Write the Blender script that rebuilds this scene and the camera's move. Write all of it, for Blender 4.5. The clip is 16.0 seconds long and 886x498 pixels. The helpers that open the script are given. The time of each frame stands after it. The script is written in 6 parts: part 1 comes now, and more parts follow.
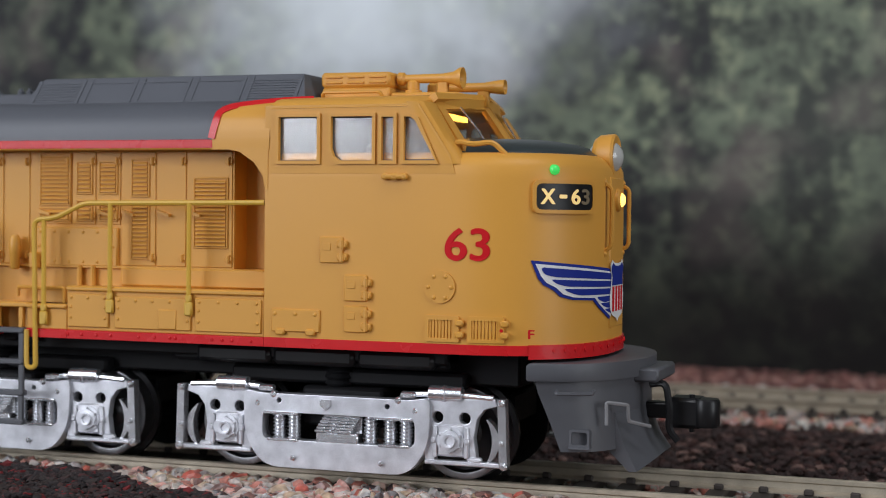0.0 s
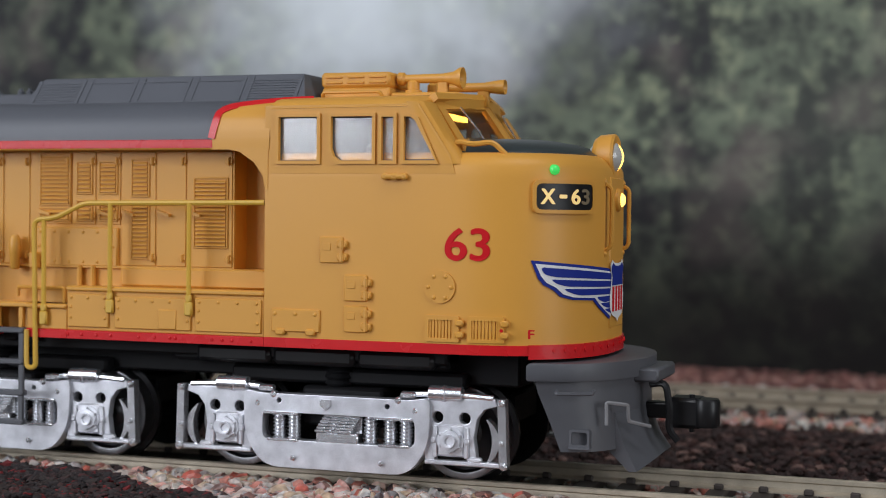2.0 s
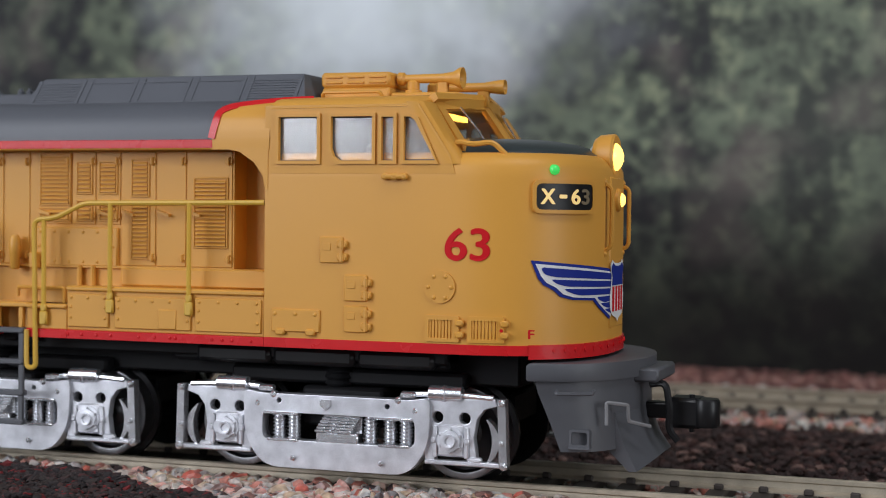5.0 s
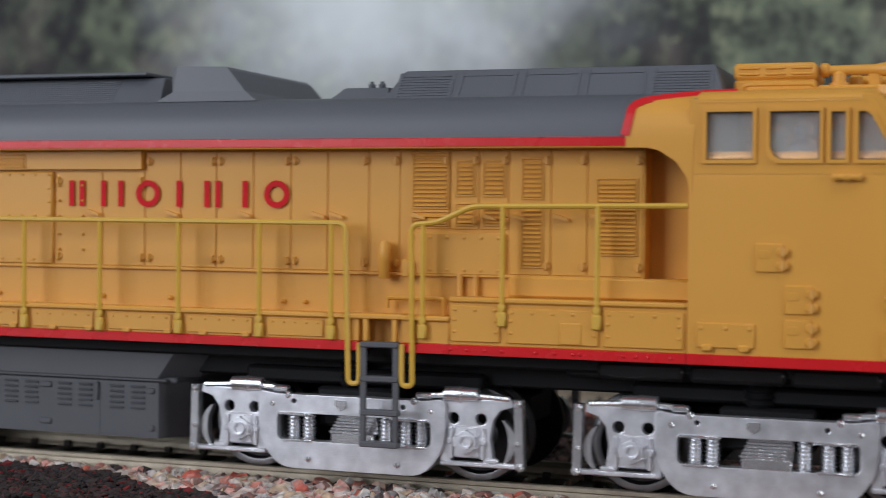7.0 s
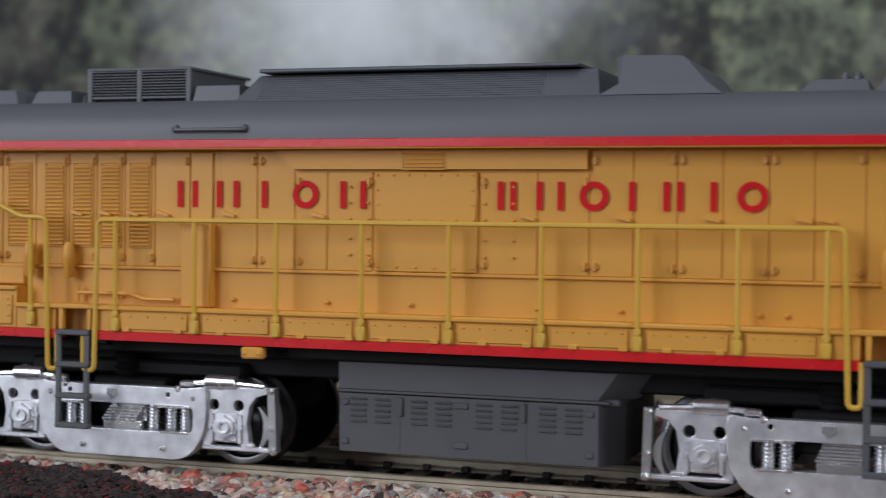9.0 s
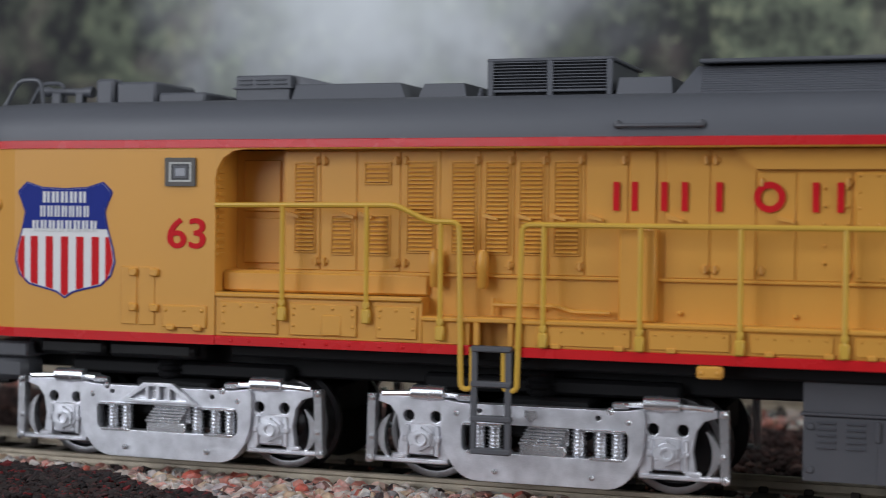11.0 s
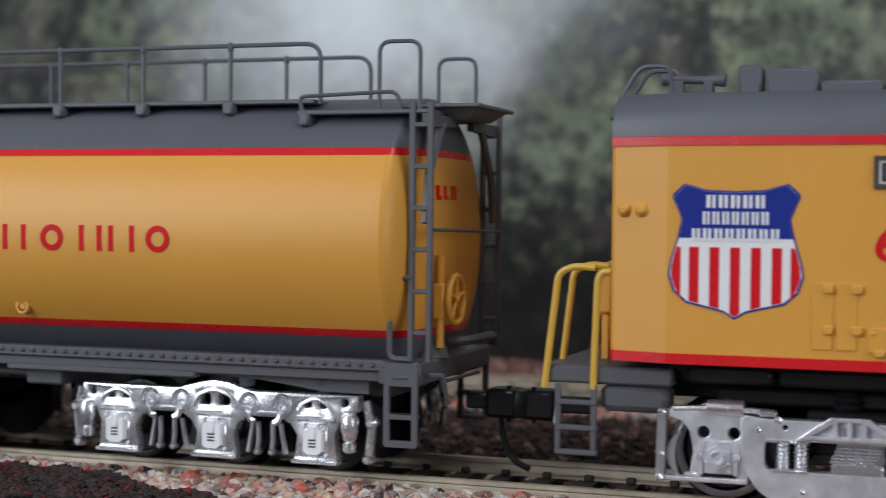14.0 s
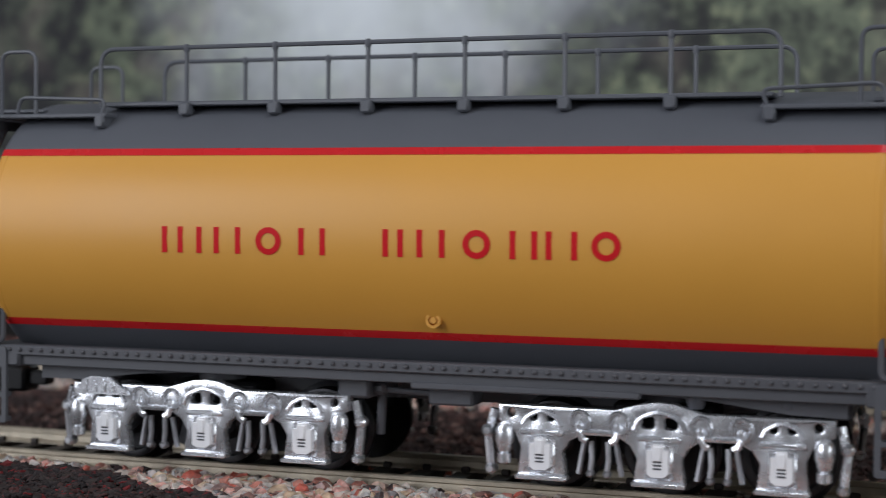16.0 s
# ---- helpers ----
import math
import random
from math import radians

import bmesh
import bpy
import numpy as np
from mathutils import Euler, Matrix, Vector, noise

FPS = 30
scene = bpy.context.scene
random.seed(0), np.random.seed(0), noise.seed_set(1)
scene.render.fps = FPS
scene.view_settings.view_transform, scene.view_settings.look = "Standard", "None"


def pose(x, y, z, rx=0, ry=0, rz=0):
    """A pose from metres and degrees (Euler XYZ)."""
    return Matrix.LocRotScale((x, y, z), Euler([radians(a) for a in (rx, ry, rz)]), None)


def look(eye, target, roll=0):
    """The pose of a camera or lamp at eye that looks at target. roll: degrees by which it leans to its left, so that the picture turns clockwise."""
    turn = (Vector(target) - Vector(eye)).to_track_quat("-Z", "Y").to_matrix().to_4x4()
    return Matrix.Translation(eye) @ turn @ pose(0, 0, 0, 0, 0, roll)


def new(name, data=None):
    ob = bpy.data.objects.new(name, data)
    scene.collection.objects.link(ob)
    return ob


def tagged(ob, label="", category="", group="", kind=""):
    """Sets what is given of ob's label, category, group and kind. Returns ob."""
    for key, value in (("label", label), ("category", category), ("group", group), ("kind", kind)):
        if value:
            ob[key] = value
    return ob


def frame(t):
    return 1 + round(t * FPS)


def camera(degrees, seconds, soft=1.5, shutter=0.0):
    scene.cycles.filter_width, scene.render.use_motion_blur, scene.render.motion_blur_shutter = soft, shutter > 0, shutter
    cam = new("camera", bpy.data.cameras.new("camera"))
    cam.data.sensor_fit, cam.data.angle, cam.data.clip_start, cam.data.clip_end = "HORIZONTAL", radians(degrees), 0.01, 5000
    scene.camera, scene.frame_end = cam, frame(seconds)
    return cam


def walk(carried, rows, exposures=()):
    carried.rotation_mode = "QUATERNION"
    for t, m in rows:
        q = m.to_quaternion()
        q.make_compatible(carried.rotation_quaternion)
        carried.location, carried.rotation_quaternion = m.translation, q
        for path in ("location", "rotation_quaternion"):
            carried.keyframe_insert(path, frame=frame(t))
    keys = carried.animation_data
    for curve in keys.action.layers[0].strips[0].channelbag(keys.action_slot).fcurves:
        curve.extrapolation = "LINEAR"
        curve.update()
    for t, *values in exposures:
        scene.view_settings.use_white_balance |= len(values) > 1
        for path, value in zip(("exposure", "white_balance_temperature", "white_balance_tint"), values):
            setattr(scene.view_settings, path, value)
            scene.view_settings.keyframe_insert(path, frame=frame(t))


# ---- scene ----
MM = 0.001
cam = camera(32.40, 16.0, soft=0.95, shutter=0.35)
EYE = pose(0.0, -0.1893, 0.0331, 90 - 1.31, 0, 19.08) @ pose(0, 0, 0, 0, 0, 0.58)
walk(cam, [(0.0, EYE), (16.0, EYE)], exposures=[(0.0, 0.0), (6.0, 0.0), (6.5, -0.05), (7.0, -0.09), (7.5, -0.18), (9.0, -0.18), (11.5, -0.24), (12.2, -0.14), (13.0, 0.0), (14.0, 0.0), (15.0, 0.05), (15.5, -0.08), (16.0, -0.2)])
cam.data.dof.use_dof = True
cam.data.dof.focus_distance = 0.186
cam.data.dof.aperture_fstop = 28.0

# train's way along the track: seconds, millimetres
RUN = [(0.0, 0.0), (5.15, 0.0), (5.3, 0.65), (5.5, 4.55), (5.8, 13.27), (6.0, 19.31), (6.5, 35.86), (7.0, 52.7),
       (7.5, 68.18), (8.0, 83.17), (8.5, 97.49), (9.0, 111.67), (10.2, 145.6), (11.3, 177.37), (12.0, 197.81),
       (12.5, 212.15), (13.0, 226.72), (13.5, 241.24), (14.0, 255.29), (14.5, 269.81), (15.0, 284.04),
       (15.5, 298.48), (16.0, 312.47)]

# ---- light ----
world = bpy.data.worlds.new("world")
scene.world = world
world.use_nodes = True
world.node_tree.nodes["Background"].inputs[0].default_value = (0.75, 0.85, 1.0, 1)
world.node_tree.nodes["Background"].inputs[1].default_value = 0.5


def area_lamp(name, eye, target, sx, sy, watts, color):
    data = bpy.data.lights.new(name, "AREA")
    data.shape, data.size, data.size_y, data.energy, data.color = "RECTANGLE", sx, sy, watts, color
    ob = new(name, data)
    ob.matrix_world = look(eye, target)
    return ob


area_lamp("window_light", (-1.41, -1.46, 0.75), (-1.41, 0.0, 0.50), 1.5, 1.28, 37.0, (0.90, 0.938, 1.02))
# side fill without a known source, added to brighten ends that face right
area_lamp("side_window_light", (1.93, -0.75, 0.45), (0.0, -0.65, 0.1), 1.0, 1.1, 13.0, (0.92, 0.96, 1.0))
# unseen overhead fill, added to lift the tops and right-facing faces
area_lamp("ceiling_light", (0.5, -0.6, 1.57), (0.45, -0.55, 0.0), 0.9, 0.5, 9.0, (0.95, 0.97, 1.03))
scene.view_settings.exposure = 0.0


# ---- materials ----
def nodes_of(name):
    m = bpy.data.materials.new(name)
    m.use_nodes = True
    return m, m.node_tree.nodes, m.node_tree.links, m.node_tree.nodes["Principled BSDF"]


def surface(name, color, rough=0.5, metal=0.0, vary=0.12, size=6.0, grain=0.15, bump=0.1, spread=0.0, coat=0.0, spec=0.5, emit=None, power=0.0):
    """A painted, cast or moulded surface: tone varies at two scales, fine grain as relief. size in mm."""
    m, n, l, b = nodes_of(name)
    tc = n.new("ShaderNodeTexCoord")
    mp = n.new("ShaderNodeMapping")
    mp.inputs["Scale"].default_value = (1000, 1000, 1000)
    l.new(tc.outputs["Object"], mp.inputs[0])
    big = n.new("ShaderNodeTexNoise")
    big.inputs["Scale"].default_value, big.inputs["Detail"].default_value = 1.0 / size, 4
    fine = n.new("ShaderNodeTexNoise")
    fine.inputs["Scale"].default_value, fine.inputs["Detail"].default_value = 1.0 / grain, 2
    l.new(mp.outputs[0], big.inputs["Vector"])
    l.new(mp.outputs[0], fine.inputs["Vector"])
    mix = n.new("ShaderNodeMath")
    mix.operation = "MULTIPLY_ADD"
    mix.inputs[1].default_value = 0.35
    l.new(fine.outputs[0], mix.inputs[0])
    l.new(big.outputs[0], mix.inputs[2])
    ramp = n.new("ShaderNodeMapRange")
    ramp.inputs[1].default_value, ramp.inputs[2].default_value = 0.35, 1.0
    ramp.inputs[3].default_value, ramp.inputs[4].default_value = 1 - vary, 1 + vary
    l.new(mix.outputs[0], ramp.inputs[0])
    tone = ramp.outputs[0]
    if spread:
        oi = n.new("ShaderNodeObjectInfo")
        sp = n.new("ShaderNodeMapRange")
        sp.inputs[3].default_value, sp.inputs[4].default_value = 1 - spread, 1 + spread
        l.new(oi.outputs["Random"], sp.inputs[0])
        mul = n.new("ShaderNodeMath")
        mul.operation = "MULTIPLY"
        l.new(tone, mul.inputs[0])
        l.new(sp.outputs[0], mul.inputs[1])
        tone = mul.outputs[0]
    vm = n.new("ShaderNodeVectorMath")
    vm.operation = "SCALE"
    vm.inputs[0].default_value = color
    l.new(tone, vm.inputs["Scale"])
    l.new(vm.outputs[0], b.inputs["Base Color"])
    rr = n.new("ShaderNodeMapRange")
    rr.inputs[3].default_value, rr.inputs[4].default_value = rough * 0.85, min(1, rough * 1.15)
    l.new(big.outputs[0], rr.inputs[0])
    l.new(rr.outputs[0], b.inputs["Roughness"])
    b.inputs["Metallic"].default_value = metal
    b.inputs["Coat Weight"].default_value = coat
    b.inputs["Specular IOR Level"].default_value = spec
    b.inputs["Coat Roughness"].default_value = 0.25
    if bump:
        bp = n.new("ShaderNodeBump")
        bp.inputs["Strength"].default_value, bp.inputs["Distance"].default_value = bump, 0.00006
        l.new(fine.outputs[0], bp.inputs["Height"])
        l.new(bp.outputs[0], b.inputs["Normal"])
    if emit:
        b.inputs["Emission Color"].default_value = (*emit, 1)
        b.inputs["Emission Strength"].default_value = power
    return m


def stones(name, colors, rough=0.6, glassy=0.0):
    """Loose grains, each with a tone of its own."""
    m, n, l, b = nodes_of(name)
    g = n.new("ShaderNodeNewGeometry")
    ramp = n.new("ShaderNodeValToRGB")
    ramp.color_ramp.interpolation = "CONSTANT"
    e = ramp.color_ramp.elements
    while len(e) < len(colors):
        e.new(0.5)
    for i, c in enumerate(colors):
        e[i].position, e[i].color = i / len(colors), (*c, 1)
    l.new(g.outputs["Random Per Island"], ramp.inputs[0])
    tc = n.new("ShaderNodeTexCoord")
    no = n.new("ShaderNodeTexNoise")
    no.inputs["Scale"].default_value, no.inputs["Detail"].default_value = 900, 4
    l.new(tc.outputs["Object"], no.inputs["Vector"])
    mr = n.new("ShaderNodeMapRange")
    mr.inputs[1].default_value, mr.inputs[2].default_value = 0.3, 0.7
    mr.inputs[3].default_value, mr.inputs[4].default_value = 0.6, 1.3
    l.new(no.outputs[0], mr.inputs[0])
    vm = n.new("ShaderNodeVectorMath")
    vm.operation = "SCALE"
    l.new(ramp.outputs[0], vm.inputs[0])
    l.new(mr.outputs[0], vm.inputs["Scale"])
    l.new(vm.outputs[0], b.inputs["Base Color"])
    b.inputs["Roughness"].default_value = rough
    if glassy:
        b.inputs["Subsurface Weight"].default_value = glassy
        b.inputs["Subsurface Radius"].default_value = (1, 0.6, 0.5)
        b.inputs["Subsurface Scale"].default_value = 0.0006
    bp = n.new("ShaderNodeBump")
    bp.inputs["Strength"].default_value, bp.inputs["Distance"].default_value = 0.5, 0.0002
    l.new(no.outputs[0], bp.inputs["Height"])
    l.new(bp.outputs[0], b.inputs["Normal"])
    return m


YELLOW = surface("armour_yellow_paint", (0.675, 0.325, 0.052), 0.42, vary=0.05, size=25, bump=0.06, spec=0.42)
RAILYEL = surface("handrail_yellow", (0.64, 0.385, 0.05), 0.42, vary=0.06, bump=0.05)
GREY = surface("harbour_grey_paint", (0.096, 0.102, 0.118), 0.48, vary=0.07, size=20, bump=0.12)
DARKGREY = surface("dark_grey_plastic", (0.084, 0.086, 0.097), 0.5, vary=0.1, size=10, bump=0.15)
BLACK = surface("black_plastic", (0.010, 0.010, 0.011), 0.32, vary=0.2, bump=0.1, spec=0.3)
# near-black for the underframe; also colours gaps that only lie in shade
SHADE = surface("blackened_metal_and_shade", (0.008, 0.008, 0.009), 0.55, vary=0.2, bump=0.1, spec=0.18)
RED = surface("signal_red_paint", (0.62, 0.014, 0.018), 0.27, vary=0.06, size=6, grain=0.5, bump=0.25, spec=0.4)
LETTER = surface("red_print", (0.60, 0.010, 0.016), 0.55, vary=0.05, bump=0.0, spec=0.15)
BLUE = surface("blue_print", (0.014, 0.03, 0.25), 0.55, vary=0.05, bump=0.0, spec=0.15)
WHITE = surface("white_print", (0.78, 0.78, 0.78), 0.5, vary=0.03, bump=0.0)
SILVER = surface("silver_paint", (0.735, 0.745, 0.79), 0.33, metal=0.72, vary=0.3, size=2.5, grain=0.1, bump=0.35)
BRIGHT = surface("bright_silver", (0.76, 0.77, 0.80), 0.25, metal=0.88, vary=0.14, size=2, grain=0.18, bump=0.2)
STEEL = surface("wheel_steel", (0.05, 0.05, 0.053), 0.36, metal=0.9, vary=0.15, size=2, bump=0.1)
TYRE = surface("worn_tyre", (0.26, 0.26, 0.27), 0.3, metal=0.9, vary=0.2, size=2, bump=0.1)
RAIL = surface("nickel_silver_rail", (0.46, 0.40, 0.31), 0.45, metal=0.45, vary=0.25, size=3, bump=0.3)
TIE = surface("tie_plastic", (0.045, 0.035, 0.03), 0.6, vary=0.25, size=2, bump=0.3, spread=0.25)
DECK = surface("antiglare_green_grey", (0.035, 0.045, 0.047), 0.35, vary=0.12, size=8, bump=0.1)
INSIDE = surface("cab_interior_grey", (0.16, 0.15, 0.14), 0.6, vary=0.1)
AMBER = surface("lit_amber_lens", (0.8, 0.5, 0.15), 0.2, emit=(1.0, 0.62, 0.12), power=2.6, bump=0)
GLOW = surface("cab_light_strip", (0.8, 0.5, 0.15), 0.3, emit=(1.0, 0.45, 0.06), power=4.5, bump=0)
GREEN = surface("lit_green_lens", (0.05, 0.5, 0.1), 0.2, emit=(0.06, 0.9, 0.14), power=0.42, bump=0)
NUMBER = surface("lit_number", (0.8, 0.6, 0.25), 0.4, emit=(1.0, 0.66, 0.25), power=0.42, bump=0)
DIMNUM = surface("unlit_number", (0.22, 0.17, 0.1), 0.5, bump=0)
LENS = surface("clear_lens", (0.5, 0.5, 0.48), 0.08, vary=0.1, bump=0, coat=0.8)
GROUND = surface("brown_base", (0.05, 0.03, 0.025), 0.9, vary=0.5, size=6, grain=0.8, bump=0.8)
WALLP = surface("room_wall_paint", (0.36, 0.36, 0.36), 0.8, vary=0.04, size=300, bump=0)
WOODF = surface("room_floor_wood", (0.22, 0.14, 0.08), 0.5, vary=0.2, size=80, bump=0)

GLASS, _n, _l, _b = nodes_of("window_pane")
_b.inputs["Base Color"].default_value = (0.9, 0.92, 0.92, 1)
_b.inputs["Roughness"].default_value = 0.13
_b.inputs["Transmission Weight"].default_value = 0.85
_b.inputs["IOR"].default_value = 1.8

CLEAR, _n, _l, _b = nodes_of("clear_windscreen")
_b.inputs["Base Color"].default_value = (0.85, 0.87, 0.86, 1)
_b.inputs["Roughness"].default_value = 0.04
_b.inputs["Transmission Weight"].default_value = 1.0
_b.inputs["IOR"].default_value = 1.2

# dark brown cinder, tones lowered further to hold the train's shadow
CINDER2 = stones("dark_cinder_train_shadow", [(0.04, 0.022, 0.02), (0.055, 0.028, 0.025), (0.028, 0.017, 0.016), (0.08, 0.036, 0.03), (0.045, 0.026, 0.024), (0.034, 0.02, 0.019), (0.062, 0.03, 0.028), (0.2, 0.12, 0.1)], 0.9)
BALLAST = stones("mixed_crystal_ballast", [(0.52, 0.45, 0.40), (0.55, 0.23, 0.18), (0.62, 0.57, 0.52), (0.26, 0.15, 0.13),
                 (0.58, 0.40, 0.33), (0.68, 0.36, 0.31), (0.50, 0.37, 0.26), (0.5, 0.46, 0.45), (0.62, 0.52, 0.46),
                 (0.07, 0.05, 0.05), (0.55, 0.14, 0.1), (0.6, 0.54, 0.5)], 0.28, 0.4)
CINDER = stones("dark_turf_and_cinder", [(0.02, 0.013, 0.013), (0.029, 0.018, 0.017), (0.014, 0.01, 0.011), (0.042, 0.02, 0.018),
                (0.03, 0.02, 0.02), (0.022, 0.016, 0.017), (0.05, 0.03, 0.03), (0.028, 0.02, 0.02), (0.02, 0.016, 0.016),
                (0.038, 0.026, 0.025), (0.06, 0.018, 0.018), (0.16, 0.014, 0.016), (0.03, 0.022, 0.02), (0.024, 0.018, 0.018)], 0.85)


def foliage_print():
    """The printed woodland backdrop: soft clumps of leaves, dark hollows, a pale misty break."""
    m, n, l, b = nodes_of("woodland_print")
    tc = n.new("ShaderNodeTexCoord")
    mp = n.new("ShaderNodeMapping")
    mp.inputs["Scale"].default_value = (1000, 1000, 1000)
    mp.inputs["Location"].default_value = (-130, 0, 163)
    l.new(tc.outputs["Object"], mp.inputs[0])

    def noi(size, detail, off):
        a = n.new("ShaderNodeMapping")
        a.inputs["Location"].default_value = off
        l.new(mp.outputs[0], a.inputs[0])
        t = n.new("ShaderNodeTexNoise")
        t.inputs["Scale"].default_value, t.inputs["Detail"].default_value, t.inputs["Roughness"].default_value = 1 / size, detail, 0.6
        l.new(a.outputs[0], t.inputs["Vector"])
        return t.outputs[0]

    def rng(src, a, b2, c, d):
        r = n.new("ShaderNodeMapRange")
        r.interpolation_type = "SMOOTHSTEP"
        for k, v in zip((1, 2, 3, 4), (a, b2, c, d)):
            r.inputs[k].default_value = v
        l.new(src, r.inputs[0])
        return r.outputs[0]

    def arith(op, a, b2):
        r = n.new("ShaderNodeMath")
        r.operation = op
        for k, v in enumerate((a, b2)):
            if isinstance(v, float):
                r.inputs[k].default_value = v
            else:
                l.new(v, r.inputs[k])
        return r.outputs[0]

    def mixc(f, a, b2):
        r = n.new("ShaderNodeMix")
        r.data_type = "RGBA"
        l.new(f, r.inputs[0])
        for k, v in ((6, a), (7, b2)):
            if isinstance(v, tuple):
                r.inputs[k].default_value = (*v, 1)
            else:
                l.new(v, r.inputs[k])
        return r.outputs[2]

    sep = n.new("ShaderNodeSeparateXYZ")
    l.new(mp.outputs[0], sep.inputs[0])
    x, z = sep.outputs[0], sep.outputs[2]
    clump = noi(26, 3, (3, 0, 7))
    leaf = noi(4.2, 5, (0, 0, 0))
    mass = noi(60, 2, (40, 0, 11))
    base = mixc(rng(arith("ADD", arith("MULTIPLY", leaf, 0.55), arith("MULTIPLY", clump, 0.6)), 0.48, 0.72, 0, 1), (0.038, 0.038, 0.041), (0.20, 0.235, 0.165))
    base = mixc(rng(leaf, 0.55, 0.70, 0, 0.62), base, (0.31, 0.33, 0.21))
    base = mixc(rng(noi(32, 2, (9, 0, 90)), 0.5, 0.68, 0, 0.5), base, (0.23, 0.18, 0.17))
    base = mixc(rng(mass, 0.48, 0.66, 0, 0.55), base, (0.045, 0.042, 0.046))
    # darker towards one end, slightly lighter towards the other
    base = mixc(rng(x, -195.0, -245.0, 0, 0.45), base, (0.03, 0.03, 0.033))
    base = mixc(rng(x, -85.0, -30.0, 0, 0.15), base, (0.23, 0.26, 0.2))
    # low belt that darkens towards the foot of the print
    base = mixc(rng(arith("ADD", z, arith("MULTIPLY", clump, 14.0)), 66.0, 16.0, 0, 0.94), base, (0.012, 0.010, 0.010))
    # the misty break
    dx = arith("DIVIDE", arith("ADD", arith("ADD", x, 151.0), arith("MULTIPLY", arith("ADD", z, -75.0), -0.25)), 76.0)
    dz = arith("DIVIDE", arith("ADD", z, -108.0), 72.0)
    far = arith("SQRT", arith("ADD", arith("MULTIPLY", dx, dx), arith("MULTIPLY", dz, dz)), 0.0)
    far = arith("ADD", far, arith("MULTIPLY", arith("ADD", clump, -0.5), 0.8))
    base = mixc(rng(far, 1.12, 0.12, 0, 0.94), base, (0.78, 0.83, 0.86))
    l.new(base, b.inputs["Base Color"])
    b.inputs["Roughness"].default_value = 0.8
    b.inputs["Specular IOR Level"].default_value = 0.08
    return m


WOODLAND = foliage_print()


# ---- mesh helpers, in millimetres ----
def face(bm, vs):
    try:
        return bm.faces.new(vs)
    except ValueError:
        return None


def block(bm, x0, x1, y0, y1, z0, z1, c=0.12):
    """A box with chamfered edges."""
    c = min(c, (x1 - x0) * 0.3, (y1 - y0) * 0.3, (z1 - z0) * 0.3)
    lo, hi = (x0, y0, z0), (x1, y1, z1)
    v = {}
    for sx in (0, 1):
        for sy in (0, 1):
            for sz in (0, 1):
                s = (sx, sy, sz)
                p = [hi[k] if s[k] else lo[k] for k in range(3)]
                for ax in range(3):
                    q = [p[k] if k == ax else p[k] + (-c if s[k] else c) for k in range(3)]
                    v[s, ax] = bm.verts.new(q)
    for ax in range(3):
        a, b = [k for k in range(3) if k != ax]
        for s in (0, 1):
            ring = []
            for da, db in ((0, 0), (1, 0), (1, 1), (0, 1)):
                t = [0, 0, 0]
                t[ax], t[a], t[b] = s, da, db
                ring.append(v[tuple(t), ax])
            face(bm, ring)
        for da in (0, 1):
            for db in (0, 1):
                t0, t1 = [0, 0, 0], [0, 0, 0]
                t0[a] = t1[a] = da
                t0[b] = t1[b] = db
                t0[ax], t1[ax] = 0, 1
                face(bm, [v[tuple(t0), a], v[tuple(t1), a], v[tuple(t1), b], v[tuple(t0), b]])
    for sx in (0, 1):
        for sy in (0, 1):
            for sz in (0, 1):
                face(bm, [v[(sx, sy, sz), k] for k in range(3)])


def rod(bm, a, b, r, seg=10, r2=None, cap=True):
    a, b = Vector(a), Vector(b)
    q = (b - a).to_track_quat("Z", "Y")
    rings = []
    for p, rad in ((a, r), (b, r if r2 is None else r2)):
        rings.append([bm.verts.new(p + q @ Vector((rad * math.cos(2 * math.pi * i / seg), rad * math.sin(2 * math.pi * i / seg), 0))) for i in range(seg)])
    for i in range(seg):
        face(bm, [rings[0][i], rings[0][(i + 1) % seg], rings[1][(i + 1) % seg], rings[1][i]])
    if cap:
        face(bm, rings[0][::-1])
        face(bm, rings[1])


def lathe(bm, a, b, profile, seg=16):
    """Rings (way along a to b, radius)."""
    a, b = Vector(a), Vector(b)
    q = (b - a).to_track_quat("Z", "Y")
    d = b - a
    rings = [[bm.verts.new(a + d * t + q @ Vector((r * math.cos(2 * math.pi * i / seg), r * math.sin(2 * math.pi * i / seg), 0))) for i in range(seg)] for t, r in profile]
    for u, w in zip(rings, rings[1:]):
        for i in range(seg):
            face(bm, [u[i], u[(i + 1) % seg], w[(i + 1) % seg], w[i]])
    face(bm, rings[0][::-1])
    face(bm, rings[-1])


def rounded(pts, r, n=4, closed=False):
    """Corners of a line of points rounded off."""
    pts = [Vector(p) for p in pts]
    out = []
    m = len(pts)
    for i, p in enumerate(pts):
        if not closed and i in (0, m - 1):
            out.append(p)
            continue
        a, b = pts[i - 1] - p, pts[(i + 1) % m] - p
        k = min(r, a.length * 0.48, b.length * 0.48)
        s, e = p + a.normalized() * k, p + b.normalized() * k
        for j in range(n + 1):
            t = j / n
            out.append(s * (1 - t) ** 2 + p * 2 * t * (1 - t) + e * t * t)
    return out


